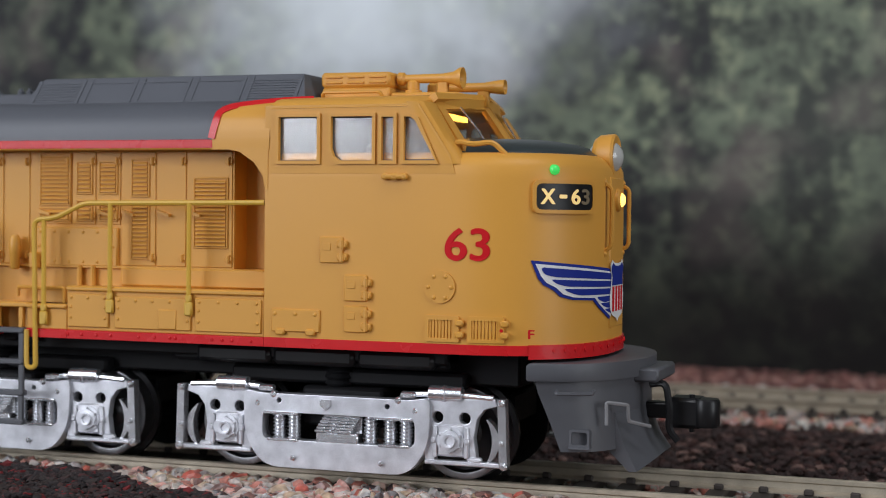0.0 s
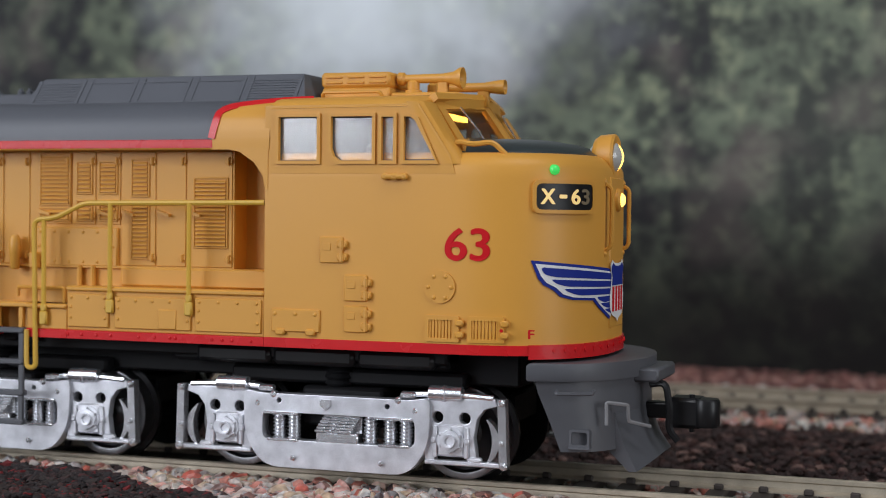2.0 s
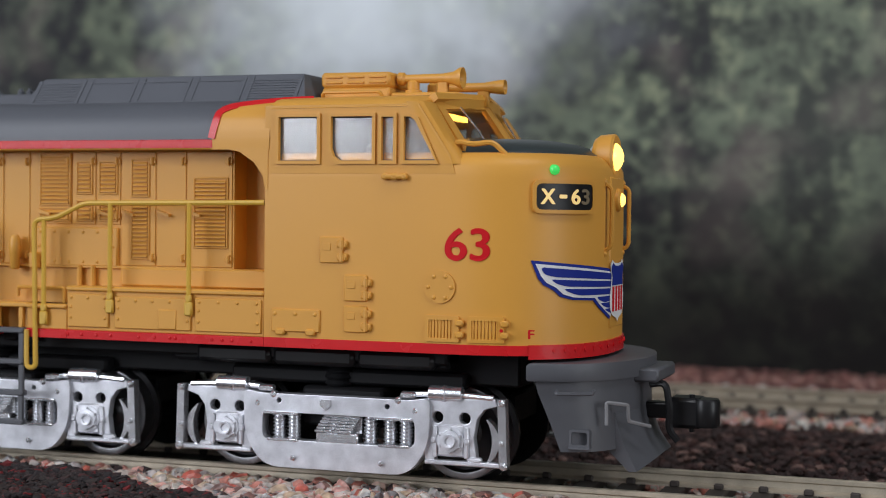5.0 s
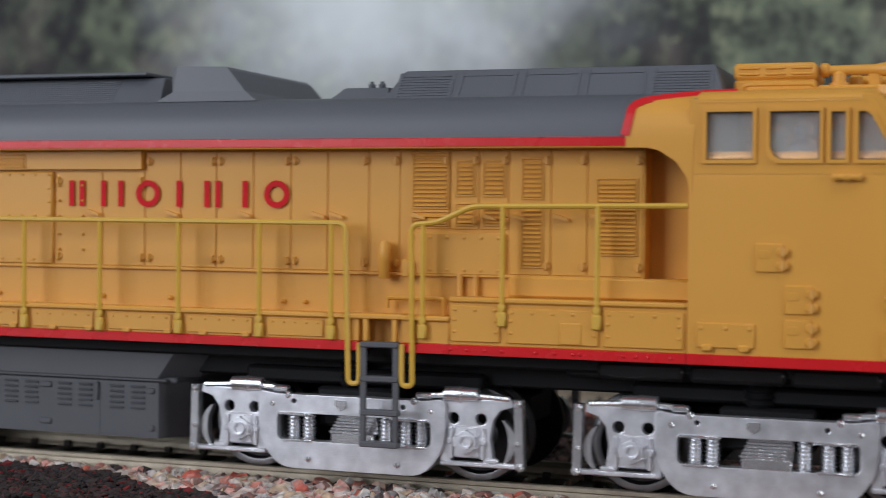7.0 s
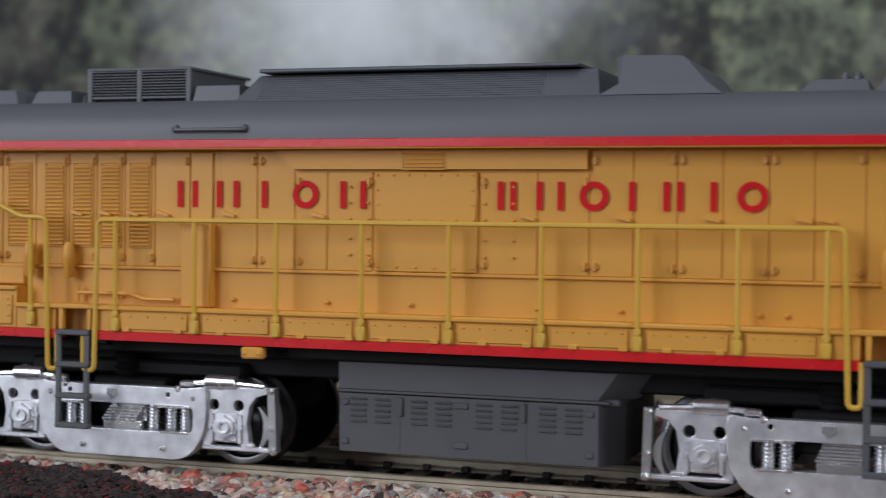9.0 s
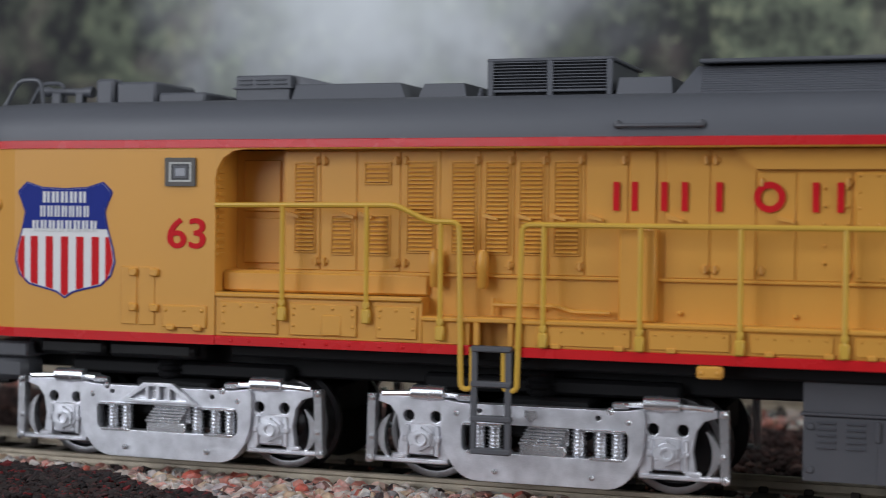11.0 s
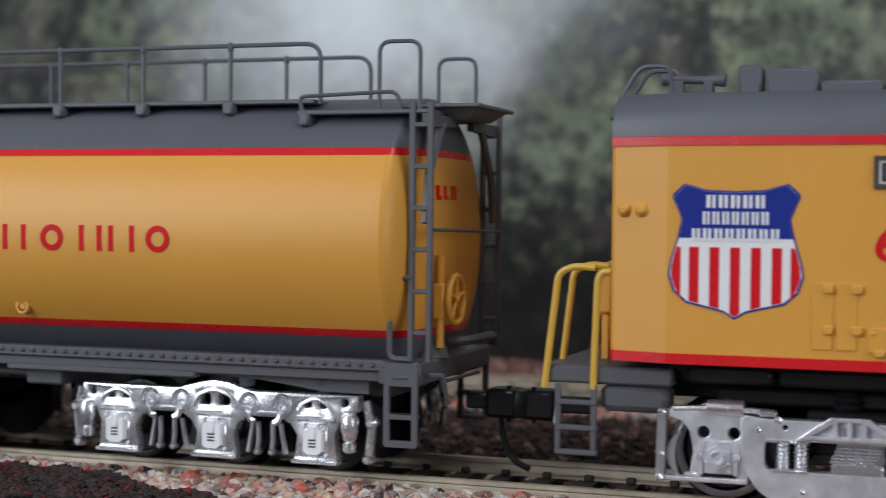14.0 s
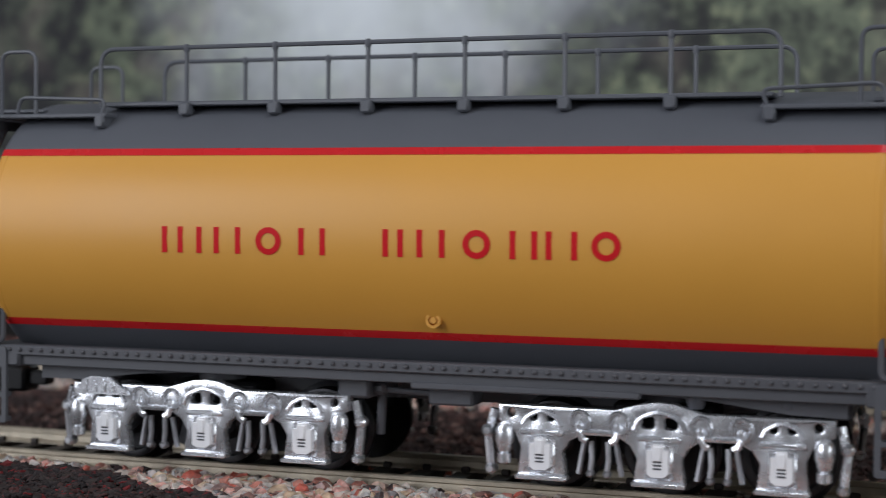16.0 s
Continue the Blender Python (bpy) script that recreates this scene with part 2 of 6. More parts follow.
def tube(bm, pts, r, seg=7):
    pts = [Vector(p) for p in pts]
    rings = []
    up = None
    for i, p in enumerate(pts):
        d = (pts[min(i + 1, len(pts) - 1)] - pts[max(i - 1, 0)]).normalized()
        if up is None:
            up = d.orthogonal().normalized()
        up = (up - d * up.dot(d)).normalized()
        side = d.cross(up)
        rings.append([bm.verts.new(p + (up * math.cos(2 * math.pi * k / seg) + side * math.sin(2 * math.pi * k / seg)) * r) for k in range(seg)])
    for u, w in zip(rings, rings[1:]):
        for k in range(seg):
            face(bm, [u[k], u[(k + 1) % seg], w[(k + 1) % seg], w[k]])
    face(bm, rings[0][::-1])
    face(bm, rings[-1])


def plate(bm, outer, holes, y0, y1, axis="y", bev=0.0):
    """A plate of the outline outer with holes, outlines in x and z, from y0 to y1 (or along another axis)."""
    def put(u, w, d):
        return (u, d, w) if axis == "y" else (d, u, w) if axis == "x" else (u, w, d)
    tmp = bmesh.new()
    edges = []
    for loop in (outer, *holes):
        vs = [tmp.verts.new(put(p[0], p[1], y0)) for p in loop]
        edges += [tmp.edges.new((vs[i], vs[(i + 1) % len(vs)])) for i in range(len(vs))]
    got = bmesh.ops.triangle_fill(tmp, use_beauty=True, use_dissolve=False, edges=edges)
    fs = [g for g in got["geom"] if isinstance(g, bmesh.types.BMFace)]
    ext = bmesh.ops.extrude_face_region(tmp, geom=fs)
    d = put(0, 0, y1 - y0)
    bmesh.ops.translate(tmp, verts=[g for g in ext["geom"] if isinstance(g, bmesh.types.BMVert)], vec=d)
    bmesh.ops.recalc_face_normals(tmp, faces=tmp.faces)
    if bev:
        k = {"y": 1, "x": 0}.get(axis, 2)
        rim = [e for e in tmp.edges if len(e.link_faces) == 2 and all(abs(v.co[k] - y0) < 1e-4 for v in e.verts) and abs(e.link_faces[0].normal.dot(e.link_faces[1].normal)) < 0.5]
        bmesh.ops.bevel(tmp, geom=rim, offset=bev, offset_type="OFFSET", segments=2, profile=0.5, affect="EDGES", clamp_overlap=True)
    me = bpy.data.meshes.new("tmp")
    tmp.to_mesh(me)
    tmp.free()
    bm.from_mesh(me)
    bpy.data.meshes.remove(me)


def disc(x, z, r, n=14):
    return [(x + r * math.cos(2 * math.pi * i / n), z + r * math.sin(2 * math.pi * i / n)) for i in range(n)]


def oblong(x0, x1, z0, z1, r, n=3):
    return [(p[0], p[1]) for p in rounded([(x0, z0, 0), (x1, z0, 0), (x1, z1, 0), (x0, z1, 0)], r, n, True)]


def loft(bm, rows, close=False, caps=False):
    """Skin over rows of points, all of one length."""
    vs = [[bm.verts.new(p) for p in row] for row in rows]
    k = len(rows[0])
    for a, b in zip(vs, vs[1:]):
        for i in range(k if close else k - 1):
            face(bm, [a[i], a[(i + 1) % k], b[(i + 1) % k], b[i]])
    if caps:
        face(bm, vs[0][::-1])
        face(bm, vs[-1])


ORIGIN = {}
SMOOTH = 38


def part(name, bm, material, parent, label="", smooth=True, recalc=True):
    """Links bm, in the train's millimetres, as one mesh object under parent."""
    if recalc:
        bmesh.ops.recalc_face_normals(bm, faces=bm.faces)
    co = [v.co for v in bm.verts]
    mid = Vector([(min(c[k] for c in co) + max(c[k] for c in co)) / 2 for k in range(3)])
    for v in bm.verts:
        v.co = (v.co - mid) * MM
    me = bpy.data.meshes.new(name)
    bm.to_mesh(me)
    bm.free()
    me.materials.append(material)
    if smooth:
        me.polygons.foreach_set("use_smooth", [True] * len(me.polygons))
        me.set_sharp_from_angle(angle=radians(SMOOTH))
    ob = new(name, me)
    base = ORIGIN.get(parent.name, Vector()) if parent else Vector()
    ob.parent = parent
    ob.location = (mid - base) * MM
    ORIGIN[ob.name] = mid
    if label:
        ob["label"] = label
    return ob


def B():
    return bmesh.new()


def vehicle(name, x, label, category):
    root = new(name)
    root.empty_display_size = 0.01
    root.location = (x * MM, 0, 0)
    ORIGIN[root.name] = Vector((x, 0, 0))
    return tagged(root, label, category)


def words(name, text, x, z, high, y, material, parent, wide=1.0, bold=0.0, label="", shear=0.0):
    """Lettering that stands on the side at depth y, its lower left corner at x, z, read from the camera's side."""
    cu = bpy.data.curves.new(name, "FONT")
    cu.body, cu.extrude, cu.shear = text, 0.02, shear
    ob = bpy.data.objects.new("tmp_text", cu)
    scene.collection.objects.link(ob)
    bpy.context.view_layer.update()
    me = bpy.data.meshes.new_from_object(ob.evaluated_get(bpy.context.evaluated_depsgraph_get()))
    bpy.data.objects.remove(ob)
    bpy.data.curves.remove(cu)
    bm = B()
    bm.from_mesh(me)
    bpy.data.meshes.remove(me)
    xs, ys = [v.co.x for v in bm.verts], [v.co.y for v in bm.verts]
    s = high / (max(ys) - min(ys))
    w = wide / (max(xs) - min(xs))
    for v in bm.verts:
        v.co = Vector((x + (v.co.x - min(xs)) * w, y - v.co.z * 2, z + (v.co.y - min(ys)) * s))
    if bold:
        base = list(bm.verts) + list(bm.edges) + list(bm.faces)
        for k, (dx, dz) in enumerate(((bold, 0), (-bold, 0), (0, bold * 0.6), (0, -bold * 0.6))):
            got = bmesh.ops.duplicate(bm, geom=base)
            bmesh.ops.translate(bm, verts=[g for g in got["geom"] if isinstance(g, bmesh.types.BMVert)], vec=(dx, -0.01 * (k + 1), dz))
    return part(name, bm, material, parent, label, smooth=False, recalc=False)


# ---- the place: layout board, tracks, backdrop, unseen room ----
def plain(name, x0, x1, y0, y1, z0, z1, material, label, category, c=0.5):
    bm = B()
    block(bm, x0, x1, y0, y1, z0, z1, c)
    return tagged(part(name, bm, material, None, smooth=False), label, category, kind="structure")


def grains(name, n, region, height, r0, r1, material, label, seed, flat=0.75, sub=1):
    """Loose grains strewn over a stretch of ground. region gives a place for two random numbers, height its level there."""
    rnd = np.random.RandomState(seed)
    tmpl = []
    for k in range(6):
        bm = B()
        bmesh.ops.create_icosphere(bm, subdivisions=sub, radius=1.0)
        jag = [Vector(rnd.normal(size=3)).normalized() for _ in range(9)]
        cut = rnd.uniform(0.38, 0.75, 9)
        for v in bm.verts:
            for j, c in zip(jag, cut):
                e = v.co.dot(j) - c
                if e > 0:
                    v.co -= j * e
        tmpl.append((np.array([v.co for v in bm.verts]), np.array([[v.index for v in f.verts] for f in bm.faces])))
        bm.free()
    vs, fs, at = [], [], 0
    for i in range(n):
        x, y = region(rnd)
        z = height(x, y)
        if z is None:
            continue
        co, fa = tmpl[i % 6]
        r = rnd.uniform(r0, r1)
        turn = np.array(Euler(rnd.uniform(0, 6.28, 3)).to_matrix())
        p = (co * rnd.uniform(0.7, 1.25, 3)) @ turn.T * r * (1, 1, flat) + (x, y, z + r * flat * rnd.uniform(0.0, 0.6))
        vs.append(p * MM)
        fs.append(fa + at)
        at += len(co)
    v, f = np.concatenate(vs), np.concatenate(fs)
    me = bpy.data.meshes.new(name)
    me.from_pydata(v.tolist(), [], f.tolist())
    me.materials.append(material)
    ob = new(name, me)
    return tagged(ob, label, name.replace("_", " "), kind="stuff")


RAIL_H = 2.1


def rail_line(name, y, x0, x1, dz, label):
    """One rail: foot, web and head."""
    prof = [(-1.0, -2.1), (1.0, -2.1), (1.0, -1.85), (0.28, -1.6), (0.22, -0.75), (0.5, -0.55), (0.5, -0.1), (0.38, 0.0),
            (-0.38, 0.0), (-0.5, -0.1), (-0.5, -0.55), (-0.22, -0.75), (-0.28, -1.6), (-1.0, -1.85)]
    bm = B()
    loft(bm, [[(x, y + a, b + dz) for a, b in prof] for x in (x0, x1)], close=True, caps=True)
    return tagged(part(name, bm, RAIL, None, smooth=False), label, "rail", kind="structure")


def track(y, dz, x0, x1, pitch, shift):
    for s in (-1, 1):
        rail_line("rail", y + s * 8.75, x0, x1, dz, "weathered nickel silver model rail spiked to dark ties")
    bed = B()
    block(bed, x0, x1, y - 9.4, y + 9.4, dz - 4.6, dz - 3.6, 0.1)
    strip = tagged(part("track_bed", bed, TIE, None), "dark brown plastic base under the ties of the model track", "track bed", kind="structure")
    mesh = None
    n = int((x1 - x0) / pitch)
    for i in range(n):
        x = x0 + shift + i * pitch
        if mesh is None:
            bm = B()
            block(bm, -1.35, 1.35, -15.0, 15.0, -3.6, -2.1, 0.15)
            for s in (-1, 1):
                for e in (-1, 1):
                    block(bm, -0.62, 0.62, s * 8.75 + e * 1.05 - 0.35, s * 8.75 + e * 1.05 + 0.35, -2.15, -1.3, 0.2)
            for v in bm.verts:
                v.co *= MM
            mesh = bpy.data.meshes.new("tie")
            bm.to_mesh(mesh)
            bm.free()
            mesh.materials.append(TIE)
        t = new("tie", mesh)
        t.parent = strip
        t.location = Vector((x, y, dz)) * MM - strip.location
        t.rotation_euler = (0, 0, random.uniform(-0.012, 0.012))


plain("ground", -900, 700, -160, 420, -40, -4.4, GROUND, "brown layout board under the model tracks", "ground", 2)
track(0.0, 0.0, -560, 330, 5.72, 3.6)
track(107.0, -0.5, -560, 330, 5.72, 1.1)


def near_level(x, y):
    """Foreground: ballast shoulder with a turf bank in front."""
    if bank_edge(x) - y > 1.6:
        return None
    return -2.75 if y < -11 else -3.0


def bank_edge(x):
    return -12.4 - max(0.0, (x + 111) * 0.45) - 0.7 * math.sin(x * 0.31)


def bank_level(x, y):
    d = bank_edge(x) - y
    return None if d < -0.5 else -2.35 + min(1.3, 0.3 * d) + 0.3 * math.sin(x * 0.9 + y)


grains("ballast_gravel", 9000, lambda r: (r.uniform(-145, 25), r.uniform(-29, -9.8)), near_level, 1.0, 1.75, BALLAST,
       "coarse pink, white and grey crystal ballast beside the rail", 3, flat=0.95, sub=2)
grains("ballast_gravel", 2600, lambda r: (r.uniform(-240, 45), r.uniform(-7.6, 7.6)), lambda x, y: -4.2 if (x * 10) % 3 else -3.5, 0.6, 1.1, BALLAST,
       "pink and grey crystal ballast between the ties", 4)
grains("turf_bank", 9000, lambda r: (r.uniform(-150, -55), r.uniform(-36, -12)), bank_level, 0.45, 0.95, CINDER,
       "dark brown crumbly turf with red flecks before the track", 5, flat=0.6)
grains("ballast_gravel", 15000, lambda r: (r.uniform(-330, 60), r.choice([r.uniform(9.8, 22), r.uniform(82, 99), r.uniform(99, 115), r.uniform(115, 138)])),
       lambda x, y: -4.1 if y < 26 else -3.8, 0.8, 1.6, BALLAST, "pink and white ballast along both model tracks", 6)
grains("cinder_strip", 15000, lambda r: (r.uniform(-340, 60), r.uniform(21, 88)), lambda x, y: -4.3 + 1.2 * math.sin(max(0, min(1, (y - 21) / 60)) * 3.14),
       0.55, 1.35, CINDER2, "dark brown cinder strip between the two model tracks, darkened for the train's shadow", 7, flat=0.6)
grains("red_earth", 4200, lambda r: (r.uniform(-360, 60), r.uniform(140, 182)), lambda x, y: -4.2, 0.7, 1.6,
       stones("red_brown_scatter", [(0.2, 0.085, 0.07), (0.26, 0.12, 0.095), (0.13, 0.058, 0.05), (0.34, 0.19, 0.16), (0.16, 0.066, 0.058)], 0.9),
       "red-brown scatter in front of the backdrop", 8, flat=0.6)

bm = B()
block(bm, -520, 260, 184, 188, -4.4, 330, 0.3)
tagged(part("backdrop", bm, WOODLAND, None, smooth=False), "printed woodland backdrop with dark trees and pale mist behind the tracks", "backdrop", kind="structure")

# unseen room around the layout, added for bounced light and reflections
plain("floor", -2700, 2000, -1560, 1300, -940, -900, WOODF, "unseen brown wooden room floor, added to bounce light", "floor", 1)
plain("ceiling", -2700, 2000, -1560, 1300, 1600, 1640, WALLP, "unseen white painted room ceiling, added to bounce light", "ceiling", 1)
plain("wall_north", -2700, 2000, 1300, 1340, -900, 1600, WALLP, "unseen plain grey painted room wall, added to bounce light", "wall", 1)
plain("wall_west", -2740, -2700, -1560, 1300, -900, 1600, WALLP, "unseen plain grey painted room wall, added to bounce light", "wall", 1)
# unseen wall opening and frame, added to go with the side fill
bm = B()
plate(bm, [(-1560, -900), (1300, -900), (1300, 1600), (-1560, 1600)], [[(-1290, -140), (-210, -140), (-210, 1060), (-1290, 1060)]], 2000, 2040, "x")
tagged(part("wall_east", bm, WALLP, None, smooth=False), "unseen grey painted room wall, added, with an opening for the fill lamp", "wall", kind="structure")
bm = B()
plate(bm, [(-1287, -137), (-213, -137), (-213, 1057), (-1287, 1057)], [[(-1255, -105), (-245, -105), (-245, 1025), (-1255, 1025)]], 2004, 2036, "x")
tagged(part("window_2", bm, WHITE, None, smooth=False), "unseen white frame, added round the side fill lamp", "window", kind="structure")
bm = B()
plate(bm, [(-2700, -900), (2000, -900), (2000, 1600), (-2700, 1600)], [[(-2180, 70), (-640, 70), (-640, 1430), (-2180, 1430)]], -1560, -1500)
tagged(part("wall_south", bm, WALLP, None, smooth=False), "unseen grey painted room wall with a wide window, added to bounce light", "wall", kind="structure")
bm = B()
plate(bm, [(-2177, 73), (-643, 73), (-643, 1427), (-2177, 1427)], [[(-2150, 105), (-1425, 105), (-1425, 1395), (-2150, 1395)], [(-1395, 105), (-670, 105), (-670, 1395), (-1395, 1395)]], -1555, -1515)
tagged(part("window_1", bm, WHITE, None, smooth=False), "white window frame with two panes of daylight", "window", kind="structure")
for sx in (-850, 650):
    for sy in (-120, 380):
        plain("table_leg", sx - 30, sx + 30, sy - 30, sy + 30, -899, -41, WOODF, "square wooden leg of the layout table", "table leg", 3)


# ---- locomotive ----
loco = vehicle("model_locomotive", -161, "yellow and grey model gas turbine locomotive with red stripes on rails", "model locomotive")

SIDE = 17.7      # half width of the body
WALL = 15.3      # half width at the doors
ROOF = [(-17.7, 42.15), (-17.62, 43.4), (-17.2, 44.9), (-16.2, 46.2), (-14.4, 47.1), (-11, 47.6), (-6, 47.9), (0, 48.0)]
ROOF = ROOF + [(-y, z) for y, z in ROOF[-2::-1]]


def nose_outline(inset=0.0, x_back=-82.8):
    """Plan of cab and nose, from the far rear corner round the front."""
    w, tip, start = SIDE - inset, -42.3 - inset, -58.0
    pts = [(x_back, -w)]
    n = 56
    for i in range(n + 1):
        a = -math.pi / 2 + math.pi * i / n
        ca, sa = math.cos(a), math.sin(a)
        k = 2 / 2.5
        pts.append((start + (tip - start) * abs(ca) ** k, w * math.copysign(abs(sa) ** k, sa)))
    pts.append((x_back, w))
    return pts


# cab lower body and nose
bm = B()
rows = [(17.62, 0), (37.4, 0), (38.8, 0.12), (39.6, 0.5), (40.2, 1.15), (40.5, 1.7)]
loft(bm, [[(x, y, z) for x, y in nose_outline(i)] for z, i in rows], close=True, caps=True)
nose = part("nose", bm, YELLOW, loco, "smooth yellow painted nose and cab side")
bm = B()
loft(bm, [[(x, y, z) for x, y in nose_outline(i, -62 + i * 0.3)] for z, i in [(40.3, 1.75), (40.62, 1.9), (41.5, 3.6), (42.05, 5.4), (42.4, 7.5), (42.55, 10)]], close=True, caps=True)
part("nose_deck", bm, DECK, loco, "dark antiglare panel on top of the nose")
bm = B()
loft(bm, [[(x, y, z) for x, y in nose_outline(i)] for z, i in [(16.4, -0.02), (16.45, -0.06), (17.6, -0.06), (17.64, 0.02)]], close=True, caps=True)
part("sill_stripe", bm, RED, loco, "red stripe along the lower edge of the cab")
bm = B()
loft(bm, [[(x, y, z) for x, y in nose_outline(i)[10:-10]] for z, i in [(15.95, 0.1), (16.0, -0.22), (17.66, -0.22), (17.72, 0.05)]], close=True, caps=True)
band = part("nose_band", bm, RED, loco, "riveted red band round the foot of the nose")
for x, y in nose_outline(-0.3)[14:-14:2]:
    bm = B()
    rod(bm, (x - 0.2, y * 0.99, 17.0), (x + 0.05, y * 1.004, 17.0), 0.25, 7)
    part("rivet", bm, RED, band)

# upper cab sides with window openings
cab_side = [(-82.8, 37.9), (-57.9, 37.9), (-58.6, 40.2), (-62.6, 46.3), (-82.8, 46.3)]
WIN = [[(-80.9, 39.5), (-75.75, 39.5), (-75.75, 44.85), (-80.9, 44.85)],
       [(p[0], p[1]) for p in rounded([(-73.9, 39.5, 0), (-68.5, 39.5, 0), (-68.5, 44.85, 0), (-73.9, 44.85, 0)], 0.4, 2, True)],
       [(-67.3, 39.5), (-65.75, 39.5), (-65.75, 44.75), (-67.3, 44.75)],
       [(-64.4, 39.5), (-60.4, 39.5), (-63.0, 44.3), (-63.6, 44.75), (-64.4, 44.75)]]
WIN[1] = [(-72.7, 39.5), (-68.5, 39.5), (-68.5, 44.85), (-73.9, 44.85), (-73.9, 41.0), (-73.5, 40.0)]
for s in (-1, 1):
    bm = B()
    plate(bm, cab_side, WIN, s * 17.706, s * 16.9)
    wall = part("cab_side", bm, YELLOW, loco)
    for k, w in enumerate(WIN):
        bm = B()
        cx, cz = sum(p[0] for p in w) / len(w), sum(p[1] for p in w) / len(w)
        grow = [(x + 0.42 * (1 if x > cx else -1), z + 0.42 * (1 if z > cz else -1)) for x, z in w]
        plate(bm, grow, [w], s * 17.98, s * 17.73)
        part("window_frame", bm, YELLOW, wall)
        bm = B()
        grow = [(cx + (x - cx) * 1.03, cz + (z - cz) * 1.03) for x, z in w]
        plate(bm, grow, [], s * 17.2, s * 17.0)
        pane = part("window_pane", bm, GLASS, wall, "clear glossy cab window pane")
        pane.visible_shadow = False
        bm = B()
        small = [(cx + (x - cx) * 0.95, cz + (z - cz) * 0.95) for x, z in w]
        plate(bm, w, [small], s * 17.32, s * 17.2)
        part("window_gasket", bm, DARKGREY, wall)
# inside of the cab
bm = B()
block(bm, -82.6, -59.5, -14.5, 14.5, 37.6, 38.2, 0.1)
block(bm, -82.6, -81.6, -16.5, 16.5, 38.2, 46.5, 0.1)
block(bm, -66.0, -60.5, -12, 12, 38.2, 40.6, 0.4)
part("cab_interior", bm, INSIDE, loco)
bm = B()
for y in (-9, 9):
    lathe(bm, (-71, y, 38.2), (-71, y, 44.2), [(0, 1.3), (0.15, 1.7), (0.55, 1.6), (0.68, 0.7), (0.72, 1.0), (0.85, 1.15), (0.96, 0.8), (1.0, 0.2)], 12)
part("crew_peg", bm, surface("faded_blue_grey", (0.25, 0.27, 0.33), 0.6), loco, "plain rounded peg inside the cab")
bm = B()
block(bm, -62.9, -61.9, -12.5, -1.0, 44.9, 45.75, 0.1)
block(bm, -59.9, -59.3, -10.5, -3.0, 41.5, 41.85, 0.08)
part("cab_light", bm, GLOW, loco, "small warm glowing strips behind the windscreen")

# windscreen: slanted front with two openings, an eyebrow above
def screen(s):
    """Frame of one half, as a sloping plate; u runs from the middle outwards, w up the slope."""
    a, b = Vector((-56.4, 0, 41.6)), Vector((-57.9, s * 15.6, 40.2))
    c, d = Vector((-62.6, s * 13.6, 46.5)), Vector((-60.4, 0, 47.2))
    def at(u, w, k=0.0):
        p = (a * (1 - u) + b * u) * (1 - w) + (d * (1 - u) + c * u) * w
        return p + Vector((0.8, s * 0.25, 0.5)) * k
    fr = B()
    for u0, u1, w0, w1 in ((0, 0.1, 0, 1), (0.88, 1, 0, 1), (0.1, 0.88, 0, 0.14), (0.1, 0.88, 0.84, 1)):
        q = [at(u0, w0), at(u1, w0), at(u1, w1), at(u0, w1)]
        q2 = [at(u0, w0, 0.8), at(u1, w0, 0.8), at(u1, w1, 0.8), at(u0, w1, 0.8)]
        loft(fr, [q, q2], close=True, caps=True)
    f = part("windscreen_frame", fr, YELLOW, loco)
    gl = B()
    q = [at(0.09, 0.13, 0.2), at(0.89, 0.13, 0.2), at(0.89, 0.85, 0.2), at(0.09, 0.85, 0.2)]
    q2 = [at(0.09, 0.13, 0.35), at(0.89, 0.13, 0.35), at(0.89, 0.85, 0.35), at(0.09, 0.85, 0.35)]
    loft(gl, [q, q2], close=True, caps=True)
    p = part("windscreen", gl, CLEAR, f, "slanted clear windscreen pane")
    p.visible_shadow = False
    wp = B()
    tube(wp, [at(0.62, 0.86, 1.0), at(0.55, 0.5, 0.9), at(0.5, 0.16, 0.6)], 0.13, 5)
    part("wiper", wp, BRIGHT, f, "thin bright windscreen wiper")
    br = B()
    loft(br, [[at(u, 0.98, 0.3), at(u, 0.98, 1.5), at(u, 1.1, 1.6), at(u, 1.12, 0.2)] for u in (0.0, 0.5, 1.02)], close=True, caps=True)
    part("eyebrow", br, YELLOW, f)


screen(-1)
screen(1)

# cab roof and shoulders
CABR = [(-17.76, 45.9), (-17.4, 46.5), (-16.2, 47.05), (-14.4, 47.4), (-11, 47.75), (-6, 48.0), (0, 48.1)]
CABR = CABR + [(-y, z) for y, z in CABR[-2::-1]]
bm = B()
rows = [[(-82.0, y, z) for y, z in CABR]]
rows.append([(-64.0 + 3.6 * max(0, 1 - (y / 16) ** 2), y, z + 0.12) for y, z in CABR])
rows.append([(-62.9 + 3.6 * max(0, 1 - (y / 16) ** 2), y * 0.97, z - 0.35) for y, z in CABR])
rows.append([(-62.8 + 3.4 * max(0, 1 - (y / 16) ** 2), y * 0.95, z - 1.5) for y, z in CABR])
loft(bm, rows, caps=False)
part("cab_roof", bm, YELLOW, loco, "rounded yellow cab roof", recalc=True)
